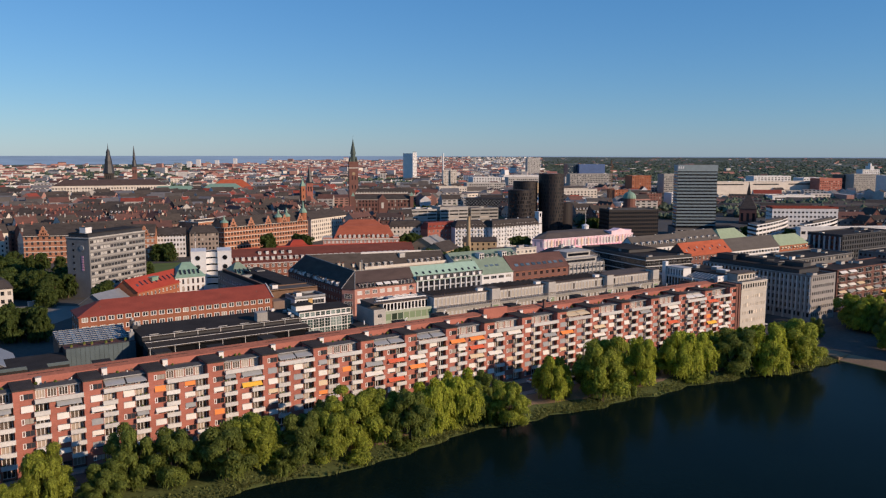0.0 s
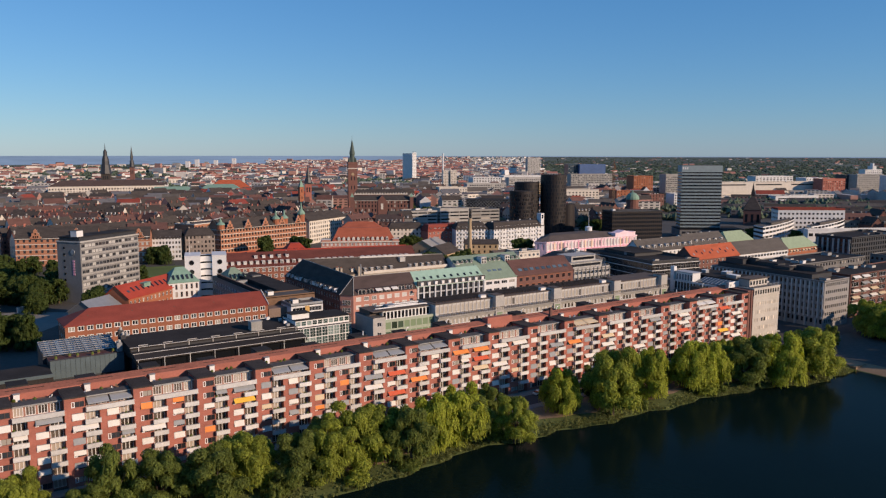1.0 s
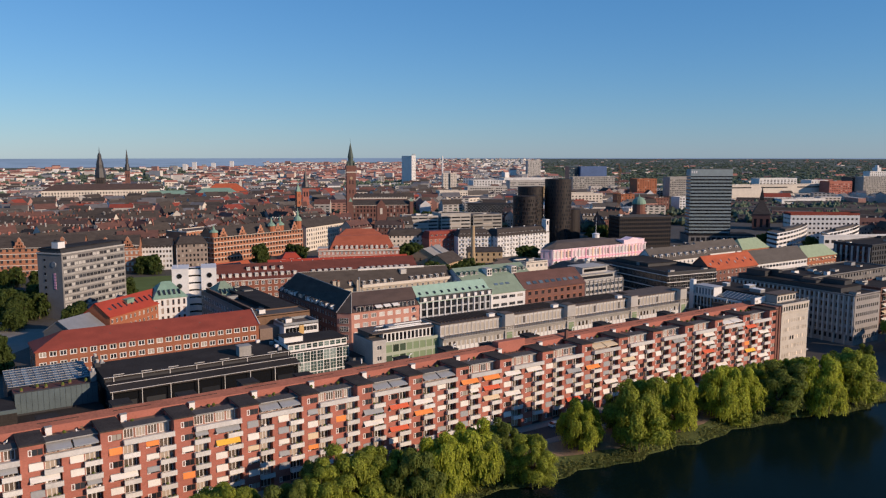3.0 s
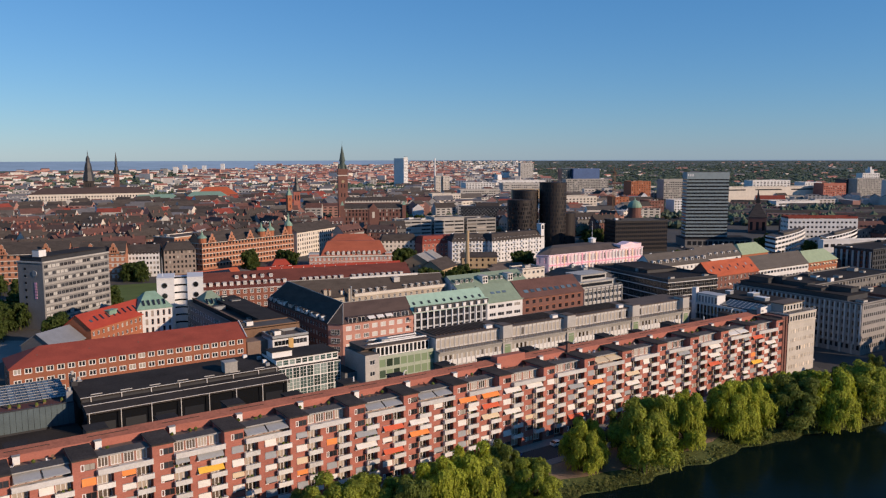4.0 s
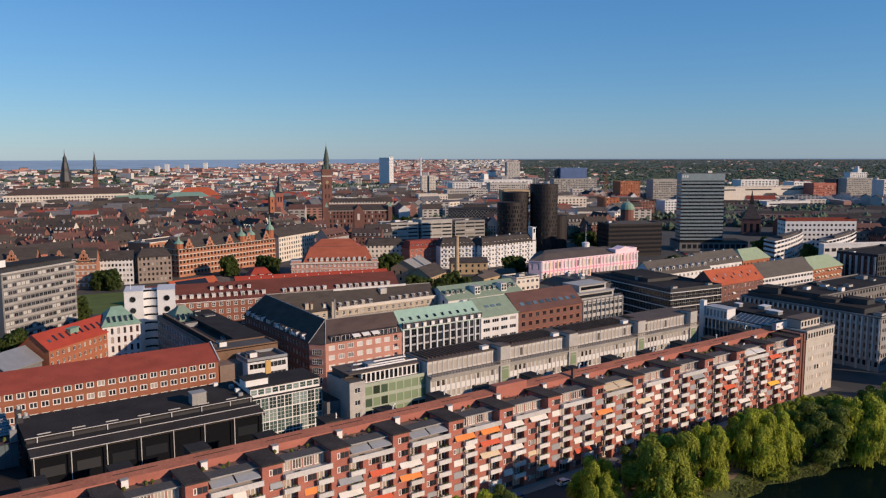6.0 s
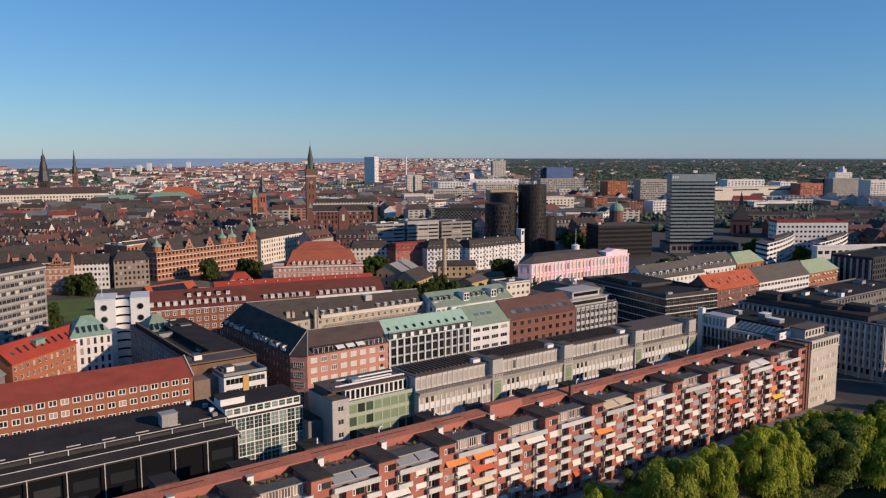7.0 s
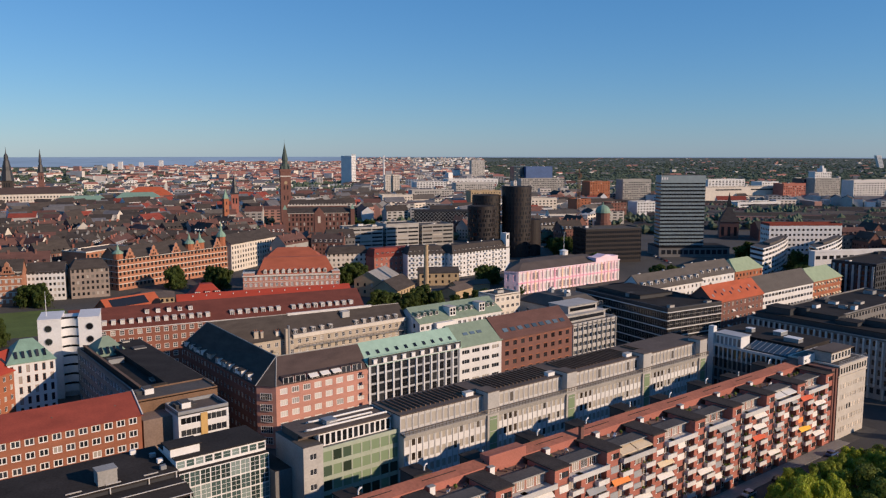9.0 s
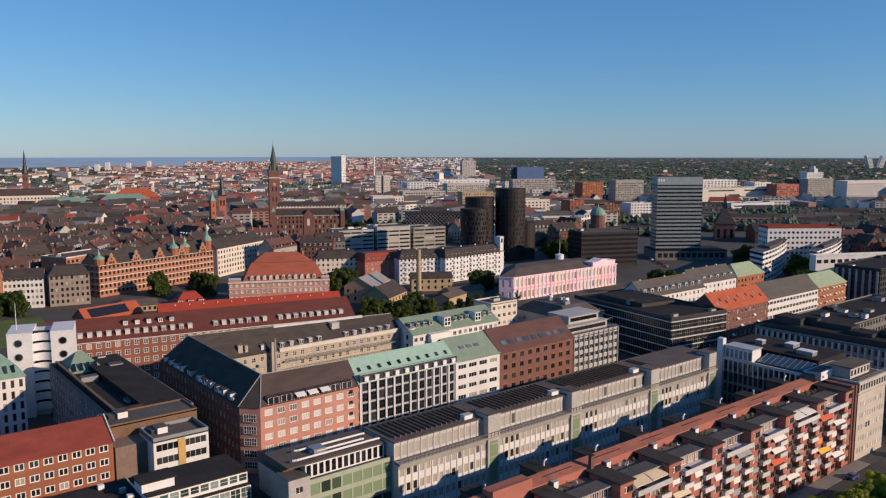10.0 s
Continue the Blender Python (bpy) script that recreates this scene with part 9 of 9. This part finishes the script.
def add_house(s, x, y, z, w, d, h, rise, yaw, wall_mi, roof_mi, flat=False, panes=True):
    """A small house as one loose block in a joined mesh: walls, window strips and roof."""
    c, q = math.cos(yaw), math.sin(yaw)

    def p(a, b, e):
        return (x + a * c - b * q, y + a * q + b * c, z + e)

    a, b = w / 2, d / 2
    cs = [(-a, -b), (a, -b), (a, b), (-a, b)]
    for i in range(4):
        j = (i + 1) % 4
        s.face([p(*cs[i], -2), p(*cs[j], -2), p(*cs[j], h), p(*cs[i], h)], wall_mi)
    if flat:
        s.face([p(*k, h) for k in cs], roof_mi)
    else:
        s.face([p(-a, -b, h), p(a, -b, h), p(a, 0, h + rise), p(-a, 0, h + rise)], roof_mi)
        s.face([p(a, b, h), p(-a, b, h), p(-a, 0, h + rise), p(a, 0, h + rise)], roof_mi)
        s.face([p(-a, -b, h), p(-a, 0, h + rise), p(-a, b, h)], wall_mi)
        s.face([p(a, -b, h), p(a, b, h), p(a, 0, h + rise)], wall_mi)
    # window strips, set a little proud so that they catch their own light
    for sb in (-1,):
        k = 3.0
        while panes and k < h - 1.5:
            n = max(2, int(w / 6))
            for i in range(n):
                u0, u1 = -a + w * (i + 0.22) / n, -a + w * (i + 0.78) / n
                s.face([p(u0, -b - 0.05, k), p(u1, -b - 0.05, k), p(u1, -b - 0.05, k + 1.5), p(u0, -b - 0.05, k + 1.5)], 9)
            k += 3.4


town = Shape()
for r_, b_, x, y in near_spots[200:] + [q for q in spots if not (q[1] < 6 or q[0] > 800)]:
    right = b_ > 1
    if b_ > 14.5 and 760 < r_ < 1400:
        if rng.random() < 0.45:
            add_house(town, x, y, 0, rng.uniform(24, 70), rng.uniform(8, 14), rng.uniform(4, 9), rng.uniform(2, 4), radians(-52 + rng.uniform(-6, 6)), rng.choice([11, 11, 1]), rng.choice([7, 7, 8]), rng.random() < 0.4)
        continue
    flat = rng.random() < (0.65 if right else 0.12)
    wall = rng.choice([2, 4, 0, 1, 3, 4] if right else [0, 1, 1, 4, 3, 4])
    roof = rng.choice([8, 11, 4, 10]) if flat else rng.choice([7, 7, 10, 7, 11, 7, 5, 8])
    add_house(town, x, y, 0, rng.uniform(16, 30 if not right else 48), rng.uniform(11, 16), rng.uniform(12, 19), rng.uniform(4, 7), radians(rng.choice([-35, -15, 10, 30, 55]) + rng.uniform(-8, 8)), wall, roof, flat)
tagged(town.add("town_roofs", FAR_MATS), "dense spread of old city houses with dark and red roofs", "houses", kind="stuff")


def shade_zone(b_, q_):
    """How leafy the land is at a bearing and level distance."""
    if -8.2 < b_ < -2.4 and 1720 < q_ < 2250:
        return 0.85
    if b_ > 7:
        return 0.3 if q_ < 1700 else min(0.955, 0.62 + (b_ - 7) * 0.035 + max(0.0, q_ - 2300) / 4500)
    if b_ < -17:
        return 0.5 if q_ < 2200 else 0.86
    if b_ < -9 and 2100 < q_ < 3900:
        return 0.72
    if b_ < -9 and q_ > 1700:
        return 0.35
    return 0.3 if 1750 < q_ < 2600 else 0.16 if q_ < 4000 else 0.36


def is_sea(b_, q_):
    return q_ > 5000 and b_ < -12.5 or q_ > 7300 and b_ < -2.5 or q_ > 12500


city = Shape()
q_ = 1480.0
while q_ < 12500:
    r_, k_ = fold(q_)
    step = math.degrees((27.0 if q_ < 3000 else 36.0 if q_ < 5000 else 54.0) / q_)
    b_ = -34.0 + rng.uniform(0, step)
    while b_ < 40:
        if not is_sea(b_, q_) and rng.random() < 0.86 and rng.random() > shade_zone(b_, q_):
            x, y = far(b_ + rng.uniform(-0.3, 0.3) * step, r_ + rng.uniform(-14, 14) * k_)
            if is_free(x, y, 16):
                red = b_ < 2 and q_ > 1700
                flat = rng.random() < ((0.5 if q_ < 2800 else 0.25) if red else 0.65)
                wall = rng.choice([0, 2, 2, 3, 1, 2] if red else ([3, 4, 0, 4, 2, 3] if b_ < 7 else [4, 2, 4, 4, 2] if q_ < 2300 else [4, 1, 1, 2]))
                roof = rng.choice([8, 11, 4, 4]) if flat else rng.choice(([6, 11, 10, 7, 11] if q_ < 2300 else [6, 6, 11, 10, 6]) if red else [6, 11, 10, 11])
                big = rng.uniform(1.5, 2.4) if rng.random() < 0.05 else 1
                add_house(city, x, y, ground_z(x, y), k_ * rng.uniform(14, 30 if q_ < 3000 else 48), k_ * rng.uniform(10, 16), k_ * (rng.uniform(6, 12) if b_ < 7 or q_ < 2300 else rng.uniform(3, 6)) * big, k_ * rng.uniform(3, 5.5), radians(rng.uniform(-60, 15)), wall, roof, flat, q_ < 2300)
        b_ += step * rng.uniform(0.8, 1.2)
    q_ += max(24.0, q_ * q_ / 330000.0)
tagged(city.add("far_city", FAR_MATS), "far districts of red-roofed and white houses", "houses", kind="stuff")

# ---- trees ----
def tree_meshes(seed, h, r, n, weep=0.3, leaf=0.42):
    """Trunk with limbs, and a crown of many loose leaf clumps over uneven lobes; weep turns part of them into hanging twigs."""
    rng = random.Random(seed)
    t = Shape()
    fork = h * 0.22
    t.loft((0, 0, -0.6), (0.1, 0.05, fork), h * 0.03 + 0.08, h * 0.02 + 0.05, 8)
    lobes = []
    for i in range(34):
        a = i * 2.4 + rng.uniform(-0.5, 0.5)
        f = (i + 0.5) / 34
        z = h * (0.15 + 0.74 * f + rng.uniform(-0.05, 0.05))
        prof = math.sqrt(max(0.0, 1 - ((f - 0.42) / 0.72) ** 2))
        q = r * prof * rng.uniform(0.3, 0.92)
        c = Vector((q * math.cos(a), q * math.sin(a), z))
        lobes.append((c, rng.uniform(0.20, 0.36) * r * (1.1 - 0.3 * f), rng.uniform(0.07, 0.12) * h))
        if i % 2:
            t.loft((0.1, 0.05, fork * rng.uniform(0.8, 1.0)), tuple(c), h * 0.012 + 0.04, 0.04, 5)
    s = Shape()
    made = 0
    while made < n:
        c, rx, rz = lobes[rng.randrange(len(lobes))]
        d = Vector((rng.gauss(0, 1), rng.gauss(0, 1), rng.gauss(0.25, 1))).normalized()
        k = rng.uniform(0.66, 1.06) + (0.2 if rng.random() < 0.06 else 0)
        p = c + Vector((d.x * rx * k, d.y * rx * k, d.z * rz * k))
        hang = rng.random() < weep
        links = rng.randint(2, 6) if hang else 1
        out = Vector((p.x, p.y, 0)).normalized() if p.xy.length > 0.1 else Vector((1, 0, 0))
        for m in range(links):
            if p.z < h * 0.03:
                break
            nrm = ((out * 0.9 + d * 0.4 if hang else d) + Vector((rng.gauss(0, 0.26), rng.gauss(0, 0.26), rng.gauss(0.2, 0.26)))).normalized()
            u = nrm.orthogonal().normalized()
            v = nrm.cross(u)
            ang = rng.uniform(0, 6.28)
            u, v = u * math.cos(ang) + v * math.sin(ang), v * math.cos(ang) - u * math.sin(ang)
            if hang:
                u = (Vector((0, 0, -1)) + out * 0.15 + Vector((rng.gauss(0, 0.2), rng.gauss(0, 0.2), 0))).normalized()
                v = nrm.cross(u).normalized()
            e = leaf * rng.uniform(0.6, 1.4)
            s.face([p - u * e * 1.25, p - v * e * 0.55 + nrm * e * 0.12, p + u * e * 1.25, p + v * e * 0.55 + nrm * e * 0.12])
            made += 1
            p = p + u * e * 1.6 + out * 0.02
    return t, s


LEAF_LIGHT = leaf_mat("willow_leaves", (0.36, 0.40, 0.045))
LEAF_MID = leaf_mat("lime_leaves", (0.30, 0.34, 0.046))
TREE_PROTO = {}


def tree(kind, x, y, size=1.0, yaw=0.0, z=0.0):
    """kind: willow, lime, dark or park."""
    spec_kind, kind = kind, kind + str(int(abs(x * 3 + y)) % 2)
    if kind not in TREE_PROTO:
        spec = {"willow": (11, 12.0, 5.6, 22000, 0.26, 0.22, LEAF_LIGHT, "bright yellow-green willow with drooping outer twigs"), "lime": (12, 14.0, 6.2, 23000, 0.05, 0.23, LEAF_MID, "full green broadleaf tree on the lake bank"),
                "dark": (13, 13.5, 6.2, 22000, 0.04, 0.23, LEAF_DARK, "dark green broadleaf tree on the lake bank"), "park": (14, 14.0, 6.6, 4600, 0.05, 0.5, LEAF_PARK_SHADED, "dark green park tree among the houses")}[spec_kind]
        t, s = tree_meshes(spec[0] + (40 if kind[-1] == "1" else 0), *spec[1:6])
        TREE_PROTO[kind] = (t.mesh("trunk", [BARK]), s.mesh("crown", [spec[6]]), spec[7])
    tm, cm, label = TREE_PROTO[kind]
    ob = thing("tree", label, "tree", pose(x, y, z, 0, 0, yaw) @ Matrix.Diagonal((size * (1.0 + 0.16 * math.sin(x * 1.7)), size * (1.0 + 0.14 * math.cos(y * 2.3)), size * (1.0 + 0.1 * math.sin(x + y)), 1)), "trees on the lake bank" if spec_kind != "park" else "city trees")
    link("trunk", tm, ob)
    link("crown", cm, ob)
    return ob


LAKE_TREES = [("dark", -20, 184, 1.0), ("dark", 0, 187, 1.05), ("lime", 18, 189, 0.95), ("dark", 36, 188, 1.1), ("dark", 46, 186, 1.05), ("dark", 57, 184, 1.1), ("lime", 66, 184, 1.1), ("dark", 76, 181, 1.0), ("lime", 84, 181, 1.05), ("lime", 93, 184, 1.1), ("lime", 101, 186, 1.0),
              ("dark", 106, 178, 1.15), ("willow", 117, 182, 1.1), ("willow", 126, 186, 1.15), ("dark", 130, 182, 0.9), ("lime", 138, 176, 1.0), ("willow", 165.5, 188, 1.2), ("lime", 177, 176, 1.34), ("dark", 184, 184, 0.95), ("willow", 198.5, 182, 1.2), ("lime", 193, 186, 0.85),
              ("willow", 219, 182, 1.2), ("willow", 229.5, 181, 1.2), ("willow", 224, 188, 0.95), ("lime", 253, 191, 0.8), ("dark", 239.5, 173, 1.25), ("willow", 250.5, 167.5, 1.4), ("lime", 266, 167.5, 1.36), ("lime", 259, 180, 1.05), ("dark", 275, 180, 0.95), ("lime", 279, 173, 1.0), ("dark", 207, 190, 0.7), ("lime", 213, 190, 0.72), ("willow", 188, 191, 0.72), ("lime", 243, 188, 0.8), ("dark", 266, 187, 0.85)]
for i, (kind, x, y, q) in enumerate(LAKE_TREES):
    tree(kind, x + 0.8 * math.sin(i * 3.1), y - 2.2 + 1.5 * math.sin(i * 2.3), q * 1.05, i * 67.0, -0.4)
for i, (x, y) in enumerate(((50, 191), (72, 190), (88, 191), (110, 190), (172, 189), (184, 190), (246, 186), (112, 185), (30, 182), (10, 180), (-8, 190), (140, 188), (238, 191), (264, 189), (98, 190), (60, 191), (40, 190), (20, 191), (124, 191), (132, 189))):
    tree(("lime", "willow", "dark")[i % 3] if x > 100 else ("dark", "lime")[i % 2], x, y, 0.68 + 0.07 * (i % 3), i * 83.0, -0.2)
EAST_TREES = [(("lime", "dark", "willow", "lime")[i % 4], 314 + (i * 37 % 112), 190 - (i * 23 % 62), 0.9 + 0.12 * (i % 4), i * 71.0) for i in range(26)]
EAST_TREES += [(("lime", "dark", "lime")[i % 3], 318 + (i % 7) * 13 + (i // 7) * 6, 186 - (i // 7) * 22 - (i % 3) * 4, 0.95 + 0.1 * (i % 3), i * 51.0) for i in range(14)]
EAST_TREES += [(("willow", "lime", "dark", "lime")[i % 4], 316.5 + 3 * math.sin(i * 2.2), 94 + i * 9.0, 0.8 + 0.1 * (i % 3), i * 61.0) for i in range(11)]
for kind, x, y, q, yaw_ in EAST_TREES:
    if x > 340 or y < 164:
        tree(kind, x, y, q, yaw_)
tree("dark", 313.0, 185.0, 0.62, 20.0)
rng = random.Random(31)
PARKS = [(30, 470, 16, 38), (10, 520, 14, 45), (147, 586, 4, 7), (112, 494, 3, 4), (60, 560, 10, 30), (396, 484, 4, 6), (359, 566, 4, 6), (315, 540, 2, 5), (330, 540, 4, 6), (470, 470, 5, 12), (560, 560, 12, 26), (548, 350, 8, 12), (500, 400, 6, 14), (590, 372, 8, 14), (470, 395, 4, 8)]
STREETS = [(630, 440, 5, 10), (535, 905, 8, 18), (520, 830, 5, 12), (34, 366, 5, 8), (12, 448, 12, 20), (52, 466, 9, 11), (48, 490, 12, 22), (70, 410, 3, 5), (292, 441, 5, 9), (309, 433, 4, 6), (300, 530, 2, 3), (250, 572, 4, 6), (226, 590, 2, 4)]
for x, y, n, rad in PARKS + STREETS:
    for i in range(n):
        a, q = rng.uniform(0, 6.28), rad * math.sqrt(rng.random())
        tree("park", x + q * math.cos(a), y + q * math.sin(a), rng.uniform(0.75, 1.15), rng.uniform(0, 360))
lw = Shape()
lw.prism([(106, 508), (150, 500), (156, 566), (118, 574)], -0.3, 0.08)
tagged(lw.add("lawn", [LAWN]), "mown green lawn of a small city park", "lawn", kind="structure")
tree("park", 214.5, 296.5, 0.62, 40.0)
tree("dark", 200.5, 297.5, 0.5, 130.0)
BUSH = {}
for i, x in enumerate((70, 92, 106, 122, 134, 187, 191, 222, 226)):
    k = i % 2
    if k not in BUSH:
        t_, s_ = tree_meshes(70 + k, 4.2, 3.2, 3600, 0.1, 0.2)
        BUSH[k] = s_.mesh("foliage", [LEAF_MID if k else LEAF_DARK])
    bush = thing("shrub", "low leafy shrub on the grassy lake bank", "shrub", pose(x + 2.0 * math.sin(i * 5.1), shore(x) + 2.4 + 1.2 * math.sin(i * 2.7), -1.0, 0, 0, i * 49.0) @ Matrix.Diagonal((1.0 + 0.3 * math.sin(i), 1.0, 0.8 + 0.25 * math.cos(i * 1.9), 1)), "shrubs on the bank")
    link("foliage", BUSH[k], bush)
for i in range(12):
    tree("park", 322 + i * 6.0 + 2 * math.sin(i * 3.3), 446 + 3 * math.sin(i * 2.1), 0.34 + 0.06 * (i % 3), i * 77.0)
for x_, y_, w_, d_, h_, yw_ in ((316, 446, 22, 9, 5, 30), (352, 462, 20, 10, 4.5, 20), (372, 474, 24, 9, 4, -10), (340, 520, 20, 10, 5, -20)):
    building("brewery_shed", "low yellow brick shed with felt roof", x_ - w_ / 2, x_ + w_ / 2, y_ - d_ / 2, y_ + d_ / 2, h_, BRICK_YELLOW, ("gable", FELT_BROWN, 2, "x"), yaw=yw_, distant=True)
# uncut grass on the bank, and rushes at the water's edge
BANK_GRASS = leaf_mat("bank_grass", (0.17, 0.19, 0.06))
tufts = Shape()
rng = random.Random(64)
for i in range(15000):
    x = rng.uniform(20, 290)
    d = abs(rng.gauss(0, 2.3)) - 0.35
    if d > 5.4 or math.sin(x * 0.37) + math.sin(x * 0.11 + 2) + rng.gauss(0, 0.7) < -0.9:
        continue
    z = -1.4 + 0.22 * max(0.0, d) if d < 2.5 else -0.8 + 0.15 * (d - 2.5)
    h = rng.uniform(0.18, 0.5) * (1.5 if d < 0.5 else 1.0)
    a = rng.uniform(0, 6.28)
    u, v = math.cos(a) * h * 0.5, math.sin(a) * h * 0.5
    y = shore(x) + d
    tufts.face([(x - u, y - v, z - 0.05), (x + u, y + v, z - 0.05), (x + u * 1.2 + rng.gauss(0, 0.1), y + v * 1.2 - 0.1, z + h), (x - u * 1.2, y - v * 1.2 + rng.gauss(0, 0.1), z + h * 0.9)])
tagged(tufts.add("grass", [BANK_GRASS]), "uncut green and straw-coloured grass on the lake bank", "grass", kind="stuff")
rng = random.Random(65)
# woods and park belts far off
woods = Shape()
for i in range(52000):
    b_ = rng.uniform(-34, 40)
    q_ = 850 / (1 - 0.93 * rng.random() ** 0.8)
    if rng.random() > shade_zone(b_, q_) * (1.0 if q_ > 1800 else 0.5) or is_sea(b_, q_):
        continue
    r_, k_ = fold(q_)
    x, y = far(b_, r_)
    if not is_free(x, y, 2):
        continue
    z, e = ground_z(x, y), k_ * rng.uniform(2.6, 5.0) * (1.5 if q_ < 2300 else 1.0)
    wide = 1.0 if q_ < 2500 else 1.9
    for k in range(3):
        c = Vector((x + rng.gauss(0, e * 0.7), y + rng.gauss(0, e * 0.7), z + e * rng.uniform(0.3, 1.0)))
        n0 = len(woods.v)
        m_ = e * rng.uniform(0.5, 0.9)
        pts = [Vector((0, 0, 1)), Vector((0, 0, -1))] + [Vector((wide * math.cos(j * 1.2566), wide * math.sin(j * 1.2566), rng.uniform(-0.4, 0.4))) for j in range(5)]
        woods.v.extend(tuple(c + p * m_ * rng.uniform(0.75, 1.2)) for p in pts)
        for j in range(5):
            woods.f.append((n0, n0 + 2 + j, n0 + 2 + (j + 1) % 5))
            woods.f.append((n0 + 1, n0 + 2 + (j + 1) % 5, n0 + 2 + j))
            woods.m.extend((0, 0))
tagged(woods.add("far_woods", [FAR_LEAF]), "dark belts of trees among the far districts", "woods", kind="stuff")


# ---- parked cars along the lake street ----
CAR_PAINT = [mat("car_paint_%s" % n, c, 0.35, 0.05, 0.5, 4, 0.0, spec=0.6) for n, c in (("silver", (0.42, 0.43, 0.44)), ("black", (0.02, 0.02, 0.022)), ("white", (0.72, 0.72, 0.70)), ("red", (0.34, 0.03, 0.03)), ("blue", (0.04, 0.08, 0.20)))]
CAR_WORD = ["silver", "black", "white", "red", "blue"]
TYRE = mat("tyre_rubber", (0.02, 0.02, 0.02), 0.9, 0.1, 1, 5, 0.1)
car_body = []
for paint in CAR_PAINT:
    s = Shape()
    prof = [(-2.15, 0.35), (2.15, 0.35), (2.2, 0.75), (1.25, 0.95), (0.65, 1.42), (-1.1, 1.45), (-1.85, 1.0), (-2.15, 0.95)]
    for y in (-0.86, 0.86):
        s.face([(x, y, z) for x, z in (prof if y < 0 else prof[::-1])])
    for (a, b_), (c_, d_) in zip(prof, prof[1:] + prof[:1]):
        s.face([(a, 0.86, b_), (c_, 0.86, d_), (c_, -0.86, d_), (a, -0.86, b_)])
    car_body.append(s.weld().mesh("body", [paint]))
s = Shape()
band = [(1.32, 0.965), (0.7, 1.41), (-1.13, 1.44), (-1.92, 1.02)]
for y in (-0.87, 0.87):
    s.face([(x, y, z) for x, z in band][::(1 if y < 0 else -1)])
for (x0_, z0_), (x1_, z1_) in (band[:2], band[2:]):
    s.face([(x0_, -0.87, z0_), (x0_, 0.87, z0_), (x1_, 0.87, z1_), (x1_, -0.87, z1_)])
car_glass = s.weld().mesh("window_band", [GLASS_DARK])
s = Shape()
s.cone(0, 0, -0.1, 0.1, 0.32, 0.32, 12)
wheel_me = s.mesh("wheel", [TYRE])
s = Shape()
s.cone(0, 0, 0.1, 0.12, 0.19, 0.17, 10)
rim_me = s.mesh("rim", [STEEL])


def car(i, x, y, yaw):
    k = i % 5
    ob = thing("car", "parked %s hatchback car on the street" % CAR_WORD[k], "car", pose(x, y, 0.02, 0, 0, yaw), "parked cars")
    link("body", car_body[k], ob)
    link("window_band", car_glass, ob)
    for wx in (-1.35, 1.35):
        for sy in (-1, 1):
            w = link("wheel", wheel_me, ob, pose(wx, sy * 0.82, 0.32, -90 * sy, 0, 0))
            link("rim", rim_me, w)


rng = random.Random(8)
for i in range(20):
    car(rng.randint(0, 9), 20 + i * 13.5 + rng.uniform(-3, 3), 201.3 if i % 3 else 195.8, 0 if i % 2 else 180)
# traffic lane and parking on the avenue past the hotel tower
for i in range(14):
    car(i * 3 % 10, 572 + 5.5 * i % 24, 470 + i * 7.5, 62 if i % 2 else 242)
for i in range(9):
    car(i * 7 % 10, 318 + 7 * (i % 2), 214 + i * 9.5, 90 if i % 2 else 270)
